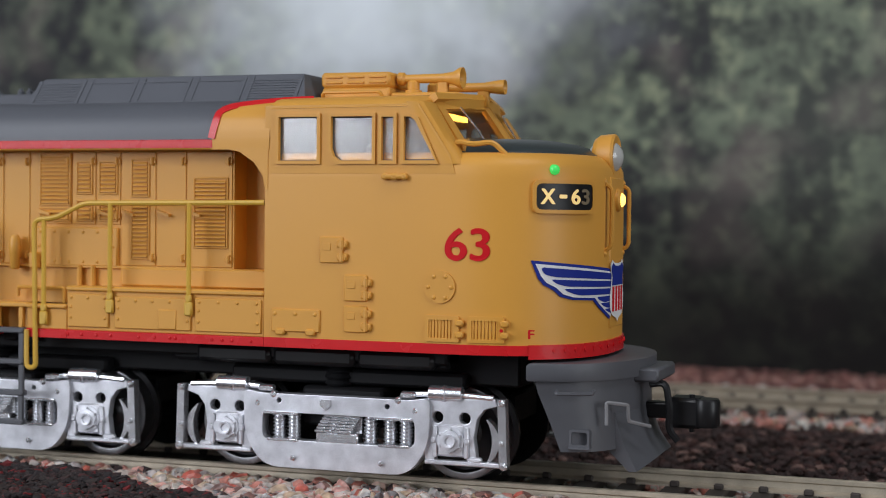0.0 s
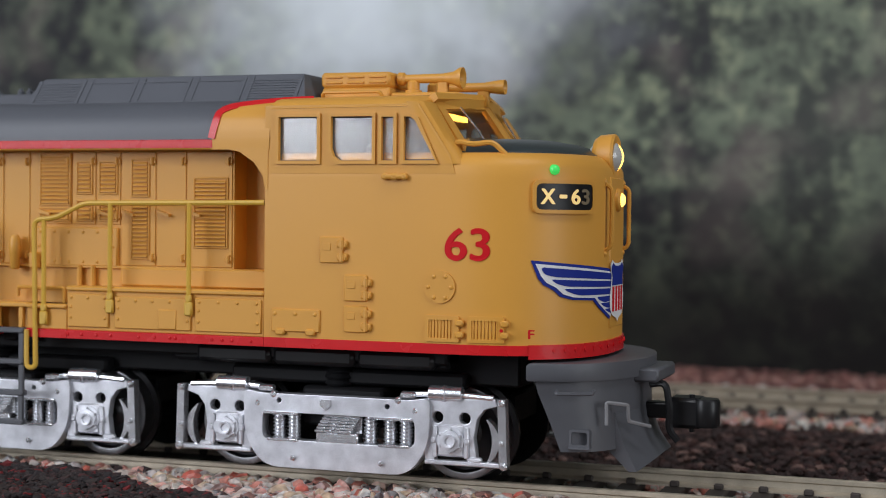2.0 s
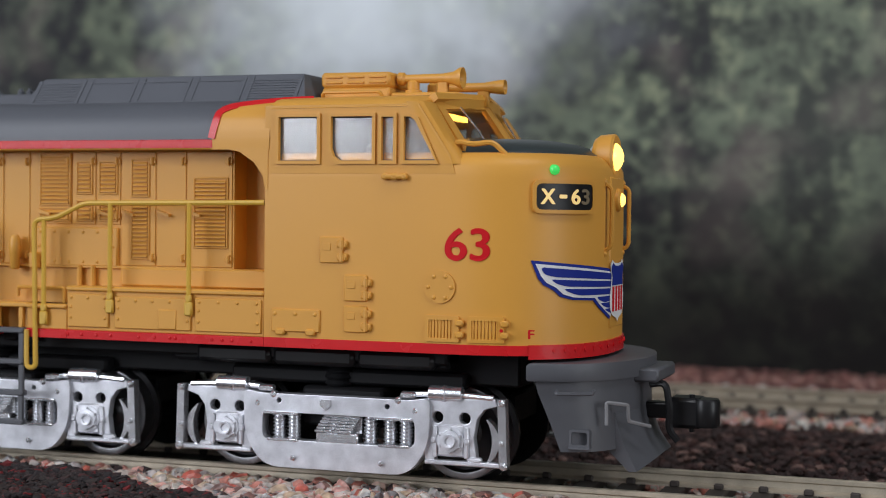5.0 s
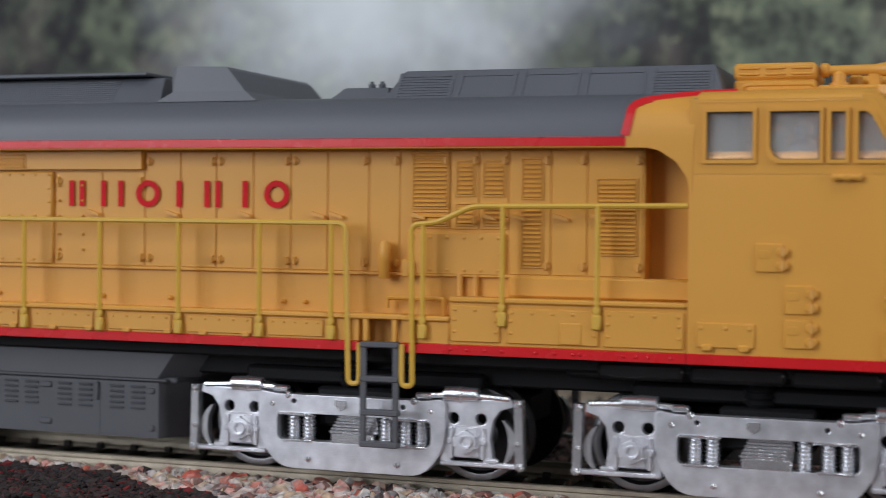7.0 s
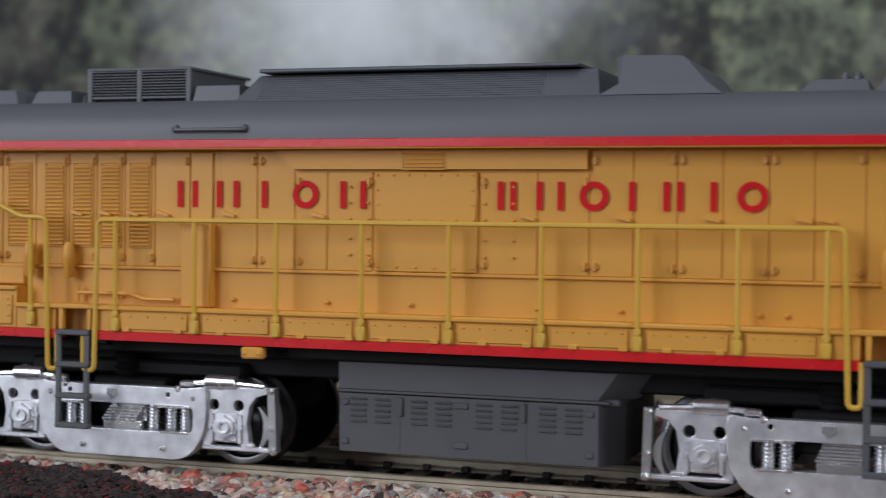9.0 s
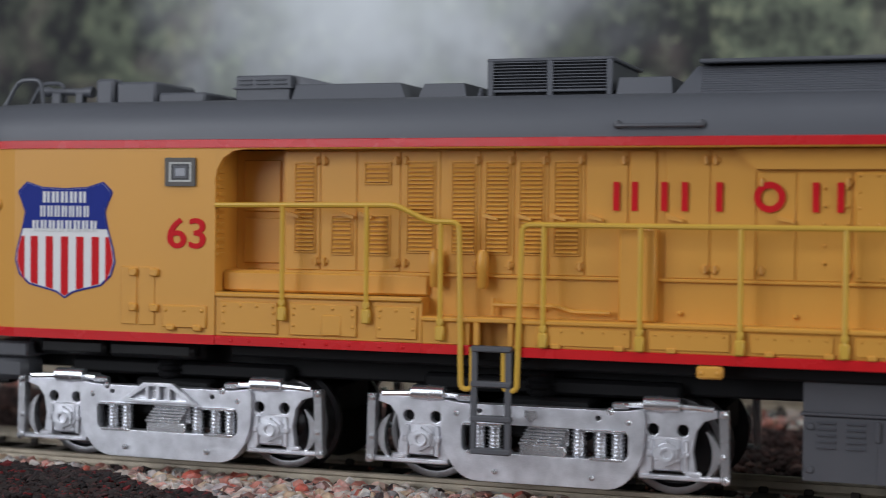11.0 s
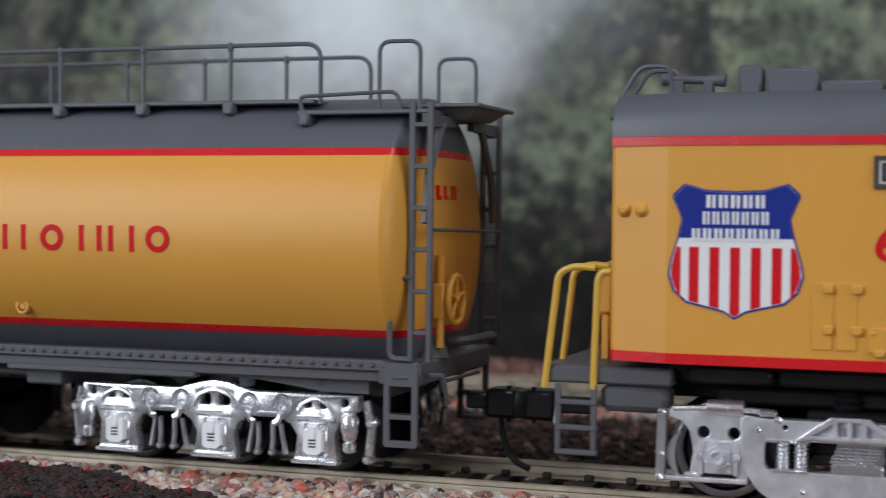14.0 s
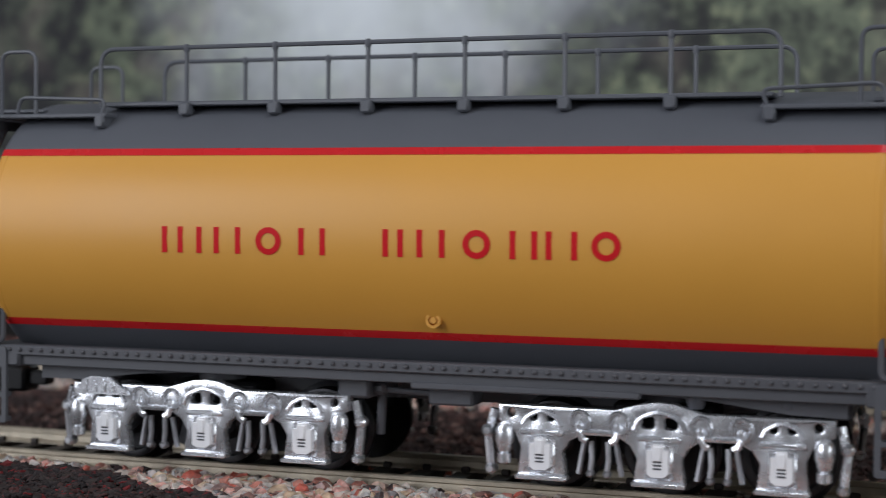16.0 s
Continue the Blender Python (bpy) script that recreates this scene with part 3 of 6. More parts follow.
for s in (-1, 1):
    bm = B()
    base = [(-60.2, 17.72), (-58.9, 17.74), (-57.9, 17.5), (-57.35, 16.9), (-57.2, 15.9), (-57.5, 14.9)]
    head = [(-64.2, 17.72), (-63.1, 17.72), (-62.2, 17.3), (-61.75, 16.3), (-61.7, 14.6), (-61.9, 13.0)]
    rows = []
    for k in np.linspace(-0.12, 1, 8):
        rows.append([(a[0] + (b[0] - a[0]) * k, s * (a[1] + (b[1] - a[1]) * k), 39.9 + 6.7 * k) for a, b in zip(base, head)])
    loft(bm, rows)
    part("corner_pillar", bm, YELLOW, loco)


def section(s):
    """Point of the roof section, s from 0 at the stripe to 1 at the crown, lifted a little."""
    pts = ROOF[:8]
    k = min(s, 0.9999) * 7
    i = int(k)
    a, b = pts[i], pts[i + 1]
    return (a[0] + (b[0] - a[0]) * (k - i), a[1] + (b[1] - a[1]) * (k - i))


def edge_x(s):
    """Rear edge of the yellow shoulder."""
    t = min(1, s / 0.60)
    return -90.2 + 1.2 * t + 11.0 * max(0, (t - 0.55) / 0.45) ** 2.2


for side in (1, -1):
    bm = B()
    rows, rows2 = [], []
    for i in range(15):
        s = 0.60 * i / 14
        y, z = section(s)
        out = 0.12
        rows.append([(x, (y - out) * side, z + out * s * 2) for x in np.linspace(edge_x(s), -82.2 if z < 45.9 else -79.0, 8)])
    rows.insert(0, [(x, -SIDE * side * 1.004, 40.9) for x in np.linspace(-90.2, -82.2, 8)])
    loft(bm, rows)
    bm2 = B()
    plate(bm2, [(-82.4, 42.5), (-90.2, 42.5), (-90.2, 41.1), (-88.6, 41.1), (-86.3, 40.6), (-84.3, 39.3), (-83.1, 37.6), (-82.75, 36.0), (-82.4, 36.0)], [], -17.78 * side, -17.0 * side)
    part("veranda_arch", bm2, YELLOW, loco)
    part("cab_shoulder", bm, YELLOW, loco)
    bm = B()
    path = [Vector((edge_x(0.60 * i / 14), (section(0.60 * i / 14)[0] - 0.14) * side, section(0.60 * i / 14)[1] + 0.14)) for i in range(15)]
    path.append(Vector((-78.2, path[-1].y, path[-1].z)))
    rows = []
    for i, p in enumerate(path):
        d = (path[min(i + 1, 15)] - path[max(i - 1, 0)]).normalized()
        nrm = Vector((0, -side, 0.25 + i * 0.05)).normalized()
        w = d.cross(nrm).normalized() * 0.5
        rows.append([p + w + nrm * 0.02, p + w + nrm * 0.1, p - w + nrm * 0.1, p - w + nrm * 0.02])
    loft(bm, rows, close=True, caps=True)
    part("roof_edge_stripe", bm, RED, loco, "curved red stripe round the yellow cab shoulder")

# grey hood roof, tapering at the rear
bm = B()
rows = []
for x, k in ((-294.6, 0.905), (-287.8, 1.0), (-230, 1.0), (-160, 1.0), (-79.4, 1.0)):
    rows.append([(x if x < -80 or z > 46.5 else -82.5, y * k, z if abs(y) > 17 else 42.15 + (z - 42.15) * (0.97 if x < -294 else 1)) for y, z in ROOF])
loft(bm, rows)
bm.faces.ensure_lookup_table()
bm.verts.ensure_lookup_table()
n = len(ROOF)
face(bm, [bm.verts[i] for i in range(n)])
part("hood_roof", bm, GREY, loco, "long grey painted hood roof with sloping sides")
for s in (-1, 1):
    bm = B()
    plan = [(-294.6, 16.02), (-287.8, 17.7), (-90.1, 17.7)]
    loft(bm, [[(x, s * (y + 0.02), 41.1), (x, s * (y + 0.12), 41.15), (x, s * (y + 0.12), 42.12), (x, s * (y - 0.02), 42.2), (x, s * (y - 2.6), 42.2), (x, s * (y - 2.6), 41.1)] for x, y in plan], close=True, caps=True)
    part("roof_stripe", bm, RED, loco, "glossy red stripe under the grey roof")
    bm = B()
    loft(bm, [[(x, s * (y - 0.03), 40.95), (x, s * (y + 0.05), 41.12), (x, s * (y - 2.5), 41.12), (x, s * (y - 2.5), 40.95)] for x, y in plan], close=True, caps=True)
    part("roof_lip", bm, YELLOW, loco)

# rear end of the body
bm = B()
out = [(-258.3, -17.7), (-287.8, -17.7), (-294.2, -16.1), (-294.6, -15.7)]
out += [(x, -y) for x, y in out[::-1]]
loft(bm, [[(x, y, z) for x, y in out] for z in (17.6, 41.05)], close=True, caps=True)
rear = part("rear_body", bm, YELLOW, loco, "smooth yellow rear end of the body", smooth=False)
bm = B()
loft(bm, [[(x, y * 1.004, z) for x, y in out] for z in (16.4, 17.6)], close=True, caps=True)
part("sill_stripe", bm, RED, loco, smooth=False)
for s in (-1, 1):
    bm = B()
    plate(bm, [(-258.4, 36.5), (-258.1, 38.4), (-257.2, 39.9), (-255.8, 40.75), (-253.5, 41.05), (-258.4, 41.05)], [], s * 17.7, s * 17.0)
    part("veranda_arch", bm, YELLOW, loco)

# hood walls behind the verandas
bm = B()
block(bm, -258.3, -82.8, -11.6, 11.6, 17.0, 41.0, 0.05)
part("inner_wall", bm, YELLOW, loco)
bm = B()
block(bm, -258.3, -82.8, -14.9, 14.9, 17.0, 25.8, 0.05)
part("walkway_back", bm, YELLOW, loco)
bm = B()
block(bm, -250.0, -88.3, -15.1, 15.1, 17.2, 41.0, 0.05)
hood = part("hood_wall", bm, YELLOW, loco, "yellow hood wall with doors behind the walkway")

# walkway and skirt: high at both ends, lower between the steps
for s in (-1, 1):
    def yy(a, b):
        return (min(s * a, s * b), max(s * a, s * b))
    for x0, x1, z in ((-111.2, -82.85, 23.3), (-258.25, -230.6, 23.1), (-117.3, -111.2, 20.9), (-218.6, -122.8, 20.9), (-230.6, -224.6, 20.9)):
        bm = B()
        block(bm, x0, x1, *yy(15.0, 17.55), 17.55, z, 0.1)
        skirt = part("skirt_panel", bm, YELLOW, loco)
        bm = B()
        block(bm, x0, x1, *yy(14.95, 17.95), z - 0.65, z, 0.2)
        part("walkway_edge", bm, YELLOW, skirt)
        bm = B()
        block(bm, x0, x1, *yy(14.5, 17.72), 16.4, 17.56, 0.05)
        part("skirt_stripe", bm, RED, skirt, "thin red stripe along the skirt")
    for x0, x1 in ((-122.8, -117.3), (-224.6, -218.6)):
        # recess behind the steps, its shade given as a near-black block
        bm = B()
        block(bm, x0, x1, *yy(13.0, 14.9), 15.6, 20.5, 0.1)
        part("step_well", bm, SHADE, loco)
        bm = B()
        block(bm, x0 - 0.3, x1 + 0.3, *yy(14.95, 17.9), 20.3, 20.95, 0.15)
        block(bm, x0 + 0.55, x0 + 1.2, *yy(17.0, 17.8), 17.6, 20.4, 0.1)
        block(bm, x1 - 1.2, x1 - 0.55, *yy(17.0, 17.8), 17.6, 20.4, 0.1)
        part("step_frame", bm, YELLOW, loco)

# skirt plates with bolts between the handrail posts
def bolts(bm, pts, y, r=0.22, s=-1):
    for x, z in pts:
        lathe(bm, (x, s * (y - 0.05), z), (x, s * (y + 0.16), z), [(0, r), (0.6, r * 0.9), (1, r * 0.4)], 7)


bm = B()
for x0, x1 in ((-216.5, -205.2), (-203.0, -193.9), (-191.6, -182.6), (-180.3, -171.3), (-169.0, -159.9), (-157.6, -148.5), (-146.3, -137.1), (-135.0, -127.5)):
    block(bm, x0, x1, -17.75, -17.5, 17.9, 20.0, 0.15)
    bolts(bm, [(x0 + 0.7 + i * (x1 - x0 - 1.4) / 4, 19.6) for i in range(5)], 17.75, 0.15)
for x in (-214, -206.5, -200.5, -193.0, -189.5, -183.0, -178.5, -172, -166, -160.5, -155, -149, -144, -138):
    block(bm, x - 0.55, x + 0.55, -17.95, -17.5, 17.55, 18.15, 0.1)
part("skirt_plate", bm, YELLOW, loco)
for x0, x1, z1, extra in ((-111, -104.9, 22.3, 0), (-104.0, -93.0, 22.1, 1), (-92.4, -83.2, 22.2, 0), (-257.5, -249.6, 21.9, 0), (-247.9, -239.0, 21.9, 1), (-236.5, -231.2, 21.9, 0)):
    bm = B()
    block(bm, x0, x1, -17.82, -17.5, 18.0, z1, 0.15)
    k = max(2, int((x1 - x0) / 2.6))
    bolts(bm, [(x0 + 0.6 + i * (x1 - x0 - 1.2) / k, z1 - 0.5) for i in range(k + 1)], 17.82)
    bolts(bm, [(x0 + 0.5, 19.2), (x1 - 0.5, 19.2), (x0 + 0.5, 20.6), (x1 - 0.5, 20.6)], 17.82)
    if extra:
        block(bm, x1 - 4.6, x1 - 2.0, -17.95, -17.6, 18.1, 20.6, 0.2)
    part("bolted_plate", bm, YELLOW, loco)
for x in (-111, -108.9, -106.7, -104.6, -100.5, -98.2, -96, -95.2, -90, -88.6, -87.2, -84.6, -249, -246, -243, -240, -236, -233, -256, -253.5):
    bm = B()
    bolts(bm, [(x, 17.0)], 17.72, 0.24)
    part("rivet", bm, RED, loco)

# doors, louvres, hinges and latches of the hood
def louvre(bm, x0, x1, z0, z1, y=15.3, step=0.5, s=-1):
    """A framed panel of slanted slats."""
    n = max(3, int((z1 - z0) / step))
    for i in range(n):
        z = z0 + (i + 0.5) * (z1 - z0) / n
        a, b = z - 0.17, z + 0.15
        loft(bm, [[(x, s * (y - 0.05), b), (x, s * (y + 0.3), a + 0.05), (x, s * (y + 0.3), a - 0.05), (x, s * (y - 0.05), a)] for x in (x0, x1)], close=True, caps=True)
    q = sorted((s * (y - 0.05), s * (y + 0.16)))
    for a, b in ((x0 - 0.32, x0 - 0.1), (x1 + 0.1, x1 + 0.32)):
        block(bm, a, b, *q, z0 - 0.25, z1 + 0.25, 0.06)
    for a, b in ((z0 - 0.3, z0 - 0.08), (z1 + 0.08, z1 + 0.3)):
        block(bm, x0 - 0.3, x1 + 0.3, *q, a, b, 0.06)


def door(x0, x1, z0, z1, lv=(), hinge=1, latch=True):
    bm = B()
    block(bm, x0 + 0.05, x1 - 0.05, -15.24, -15.0, z0, z1, 0.09)
    d = part("door_panel", bm, YELLOW, hood)
    for a, b, c, e in lv:
        bm = B()
        louvre(bm, a, b, c, e, 15.28)
        part("louvre", bm, YELLOW, d)
    hx = x1 - 0.5 if hinge > 0 else x0 + 0.5
    for z in (z0 + 1.1, z1 - 1.2):
        bm = B()
        block(bm, hx - 0.5, hx + 0.5, -15.42, -15.2, z - 0.3, z + 0.3, 0.1)
        block(bm, hx - 0.22, hx + 0.22, -15.46, -15.2, z - 0.55, z + 0.55, 0.1)
        rod(bm, (hx, -15.5, z - 0.42), (hx, -15.5, z + 0.42), 0.2, 7)
        part("hinge", bm, YELLOW, d)
    if latch:
        bm = B()
        lx = x0 + 0.3 if hinge > 0 else x1 - 2.0
        loft(bm, [[(lx, -15.8, 33.3), (lx + 1.8, -15.9, 32.75), (lx + 1.8, -15.9, 32.4), (lx, -15.8, 32.8)], [(lx, -15.2, 33.3), (lx + 1.8, -15.2, 32.75), (lx + 1.8, -15.2, 32.4), (lx, -15.2, 32.8)]], close=True, caps=True)
        part("latch", bm, YELLOW, d)


D0, D1 = 26.0, 40.75
door(-95.0, -88.5, D0, D1, [(-93.7, -89.4, 28.7, 37.2)])
door(-99.4, -95.1, D0, D1, [], latch=True)
door(-104.6, -99.5, D0, D1, [(-102.8, -100.7, 35.2, 39.6), (-102.8, -100.7, 27.1, 34.0)])
door(-108.3, -104.7, 31.3, D1, [(-107.6, -105.4, 35.5, 39.3), (-107.6, -105.4, 32.0, 34.2)])
door(-112.0, -108.4, 31.3, D1, [(-111.0, -109.2, 35.5, 39.3), (-111.0, -109.2, 32.0, 34.2)], latch=False)
door(-117.2, -112.1, 31.3, D1, [(-116.6, -112.5, 34.0, 40.3), (-116.6, -112.5, 31.9, 33.2)])
door(-122.4, -118.5, D0, D1, [], latch=False)
for x0, x1, h, lt in ((-128.0, -122.6, 1, 1), (-133.0, -128.1, -1, 1), (-138.2, -133.1, 1, 0), (-143.4, -138.3, -1, 1), (-148.5, -143.5, 1, 0), (-153.6, -148.6, -1, 1)):
    door(x0, x1, D0, D1, [], h, bool(lt))
for x0, x1, h, lt in ((-160.0, -153.8, 1, 0), (-167.2, -160.1, -1, 1), (-187.0, -181.0, 1, 0), (-191.4, -187.1, -1, 1)):
    door(x0, x1, D0, 38.2, [], h, bool(lt))
for x0, x1, h, lt in ((-196.6, -191.5, -1, 0), (-201.8, -196.7, 1, 1)):
    door(x0, x1, D0, D1, [], h, bool(lt))
door(-211.2, -206.2, D0, D1, [], 1)
for x0, x1 in ((-215.6, -211.3), (-219.8, -215.7), (-224.0, -219.9), (-228.3, -224.1), (-234.2, -229.2)):
    w = (x1 - x0) * 0.62
    m = (x0 + x1) / 2
    door(x0, x1, D0, D1, [(m - w / 2, m + w / 2, 28.6, 39.2)], 1 if x0 > -229 else -1, x0 > -225)
door(-240.0, -234.4, D0, D1, [(-238.8, -235.9, 36.9, 39.1), (-238.3, -236.0, 28.2, 32.6)], 1)
door(-244.9, -240.1, D0, D1, [(-243.2, -240.9, 28.2, 32.6)], -1)
door(-249.7, -245.0, D0, D1, [(-248.2, -245.9, 28.4, 39.1)], 1)
bm = B()
block(bm, -180.7, -167.5, -15.7, -15.0, 31.9, 38.2, 0.2)
bolts(bm, [(x, z) for x in np.linspace(-180.2, -168.0, 7) for z in (32.4, 37.8)] + [(x, z) for x in (-180.2, -168) for z in (34.2, 36)], 15.7, 0.2)
block(bm, -180.7, -167.5, -15.45, -15.0, 26.0, 31.8, 0.2)
bolts(bm, [(x, z) for x in np.linspace(-180.2, -168.0, 6) for z in (26.6,)] + [(x, z) for x in (-184, -181.6, -166.6, -163) for z in (28, 30, 32.4, 34.4, 36.4)], 15.45, 0.2)
part("access_panel", bm, YELLOW, hood, "bolted yellow access panel")
bm = B()
loft(bm, [[(-194.0, y, 40.85), (-191.5, y, 38.5), (-154.0, y, 38.5), (-154.0, y, 40.85)] for y in (-15.9, -15.0)], close=True, caps=True)
duct = part("duct_cover", bm, YELLOW, hood)
bm = B()
louvre(bm, -176.7, -171.7, 38.7, 40.6, 15.85, 0.42)
part("louvre", bm, YELLOW, duct)
bm = B()
block(bm, -206.9, -202.6, -16.6, -15.0, 20.9, 31.7, 0.2)
block(bm, -206.0, -202.9, -15.4, -15.0, 31.7, 40.7, 0.15)
part("pillar_box", bm, YELLOW, hood)
bm = B()
block(bm, -250, -88.3, -15.55, -15.0, 25.55, 25.95, 0.1)
block(bm, -104.5, -82.85, -15.75, -14.8, 23.3, 25.85, 0.3)
block(bm, -258.2, -230.5, -15.75, -14.8, 23.1, 25.7, 0.3)
part("ledge", bm, YELLOW, hood)
# bolted equipment box and pipes beside the forward steps
bm = B()
block(bm, -117.4, -105.0, -15.6, -15.0, 25.8, 30.9, 0.15)
bolts(bm, [(x, z) for x in np.linspace(-116.6, -105.8, 6) for z in (26.4, 30.3)] + [(-116.8, 28.4), (-105.6, 28.4)], 15.6, 0.24)
part("equipment_box", bm, YELLOW, hood)
for x in (-110.6, -108.6):
    bm = B()
    rod(bm, (x, -15.6, 23.2), (x, -15.6, 25.9), 0.35, 7)
    part("pipe", bm, YELLOW, hood)
for run in ([(-119.6, -16.3, 21.6), (-119.6, -16.3, 22.9), (-112.4, -16.3, 22.9), (-112.4, -16.3, 20.9)],
            [(-222.2, -16.0, 22.4), (-214.5, -16.0, 22.4), (-212.5, -16.0, 21.8), (-208.0, -16.0, 21.8)],
            [(-222.2, -16.0, 23.2), (-222.2, -16.0, 22.4), (-222.2, -16.0, 21.2)]):
    bm = B()
    tube(bm, rounded(run, 0.4), 0.27)
    part("pipe", bm, YELLOW, hood)
for x, z in ((-120.0, 27.5), (-229.4, 26.6), (-223.4, 26.6)):
    bm = B()
    lathe(bm, (x, -16.4, z - 2.3), (x, -16.4, z + 2.3), [(0, 0.5), (0.05, 0.68), (0.45, 0.7), (0.5, 0.8), (0.9, 0.72), (1, 0.4)], 12)
    block(bm, x - 0.4, x + 0.4, -16.0, -15.0, z - 0.8, z + 0.8, 0.1)
    part("lubricator", bm, YELLOW, hood, "small rounded yellow canister on the hood wall")
bm = B()
block(bm, -117.8, -116.7, -16.6, -15.0, 25.4, 27.6, 0.2)
part("junction_box", bm, YELLOW, hood)
for x in (-216, -200, -187, -176, -160, -150, -134, -131):
    bm = B()
    lathe(bm, (x, -15.0, 22.0), (x, -15.7, 22.0), [(0, 0.3), (0.7, 0.3), (1, 0.1)], 7)
    part("fitting", bm, YELLOW, hood)
for i in range(14):
    z = 27.5 + i * 0.95
    bm = B()
    block(bm, -258.32, -258.1, -17.2, -15.4, z, z + 0.5, 0.05)
    part("vent_slat", bm, YELLOW, rear)
# door in the rear veranda
for z0, z1 in ((26.6, 32.4), (33.2, 39.8)):
    bm = B()
    block(bm, -257.2, -252.0, -11.85, -11.5, z0, z1, 0.12)
    part("veranda_door_panel", bm, YELLOW, rear)
bm = B()
louvre(bm, -251.3, -250.4, 28.0, 39.0, 11.6)
part("louvre", bm, YELLOW, rear)

# handrails
R = 0.34


def post(x, z0, z1, parent):
    bm = B()
    rod(bm, (x, -17.95, z0), (x, -17.95, z1), R * 0.95, 8)
    block(bm, x - 0.55, x + 0.55, -18.3, -17.7, z0 - 0.3, z0 + 1.5, 0.2)
    block(bm, x - 0.42, x + 0.42, -18.25, -17.75, z0 + 1.5, z0 + 2.4, 0.2)
    part("post", bm, RAILYEL, parent)


def handrail(pts, posts):
    bm = B()
    tube(bm, rounded(pts, 1.0), R, 8)
    h = part("handrail", bm, RAILYEL, loco, "thin yellow handrail along the walkway")
    for x, z0, z1 in posts:
        post(x, z0, z1, h)


Y = -17.95
handrail([(-220.2, Y, 17.4), (-220.2, Y, 12.4), (-218.6, Y, 12.4), (-218.1, Y, 31.95), (-124.6, Y, 31.9), (-124.0, Y, 12.4), (-122.6, Y, 12.4), (-122.6, Y, 17.4)],
         [(x, 17.9, 31.9) for x in (-215.5, -204.1, -192.75, -181.4, -170.2, -158.8, -147.4, -136.1, -126.4)])
handrail([(-82.9, Y + 0.4, 34.3), (-108.4, Y, 34.05), (-112.7, Y, 32.1), (-116.0, Y, 31.8), (-115.7, Y, 12.4), (-117.1, Y, 12.4), (-117.1, Y, 17.4)],
         [(-93.2, 20.2, 34.2), (-104.6, 20.2, 34.1), (-114.5, 18.4, 31.9)])
handrail([(-258.3, Y + 0.4, 33.95), (-233.9, Y, 34.1), (-229.7, Y, 32.2), (-225.9, Y, 32.15), (-225.5, Y, 12.4), (-224.1, Y, 12.4), (-224.1, Y, 17.4)],
         [(-248.9, 20.0, 33.9), (-237.7, 20.0, 34.0), (-228.2, 18.3, 32.1)])
for s in (1,):
    bm = B()
    tube(bm, rounded([(-82.9, 17.6, 34.3), (-112.7, 17.9, 32.1), (-124, 17.9, 31.9), (-218, 17.9, 31.9), (-230, 17.9, 32.2), (-258.3, 17.6, 34.0)], 1.0), R, 6)
    far = part("handrail", bm, RAILYEL, loco)
    for x in (-93.2, -104.6, -126.4, -136.1, -147.4, -158.8, -170.2, -181.4, -192.75, -204.1, -215.5, -237.7, -248.9):
        bm = B()
        rod(bm, (x, 17.9, 18), (x, 17.9, 32), R, 6)
        part("post", bm, RAILYEL, far)

# steps below the walkway
for x0 in (-122.4, -224.2):
    bm = B()
    for x in (x0 + 0.4, x0 + 4.6):
        block(bm, x - 0.4, x + 0.4, -18.3, -17.8, 4.8, 17.6, 0.15)
    for z in (5.15, 9.0, 13.1, 17.25):
        block(bm, x0, x0 + 5.0, -18.45, -17.2, z - 0.36, z + 0.36, 0.15)
    part("step_ladder", bm, DARKGREY, loco, "dark grey step ladder below the walkway")
bm = B()
block(bm, -197.6, -194.6, -17.9, -16.5, 14.8, 16.3, 0.25)
bolts(bm, [(-197.0, 15.5), (-195.2, 15.5)], 17.9, 0.3)
part("jack_pad", bm, YELLOW, loco)

# ---- cab side fittings and markings ----
def hug(ob):
    """Lets a flat fitting follow the start of the nose's curve."""
    x0 = ORIGIN[ob.name].x
    for v in ob.data.vertices:
        x = x0 + v.co.x / MM
        if x > -58:
            v.co.y += 17.7 * (1 - (1 - ((x + 58) / 15.7) ** 2.5) ** 0.4) * MM
    return ob


def hatch(x0, x1, z0, z1):
    bm = B()
    block(bm, x0, x1 - 0.6, -17.98, -17.6, z0, z1, 0.2)
    h = part("access_hatch", bm, YELLOW, loco, "small hinged yellow hatch on the cab side")
    bm = B()
    for z in (z0 + 0.75, z1 - 0.9):
        block(bm, x1 - 1.3, x1, -18.25, -17.7, z - 0.45, z + 0.45, 0.2)
        rod(bm, (x1 - 0.65, -18.2, z - 0.5), (x1 - 0.65, -18.2, z + 0.5), 0.3, 7)
    part("hinge", bm, YELLOW, h)
    bm = B()
    block(bm, x0 + 0.45, x0 + 1.5, -18.05, -17.9, z1 - 1.65, z1 - 0.75, 0.06)
    part("latch_cup", bm, YELLOW, h)


hatch(-75.25, -71.6, 27.0, 30.2)
hatch(-72.0, -68.4, 22.4, 25.6)
hatch(-72.0, -68.4, 18.6, 21.8)
for x0, x1 in ((-81.7, -75.2), (-265.6, -259.4)):
    bm = B()
    block(bm, x0, x1, -17.98, -17.6, 18.4, 21.2, 0.2)
    for x in (x0 + 1.2, x1 - 1.2):
        block(bm, x - 0.6, x + 0.6, -18.25, -17.7, 18.0, 18.8, 0.2)
    bolts(bm, [(x0 + 0.5, 20.6), ((x0 + x1) / 2, 20.6), (x1 - 0.6, 20.6)], 17.98, 0.26)
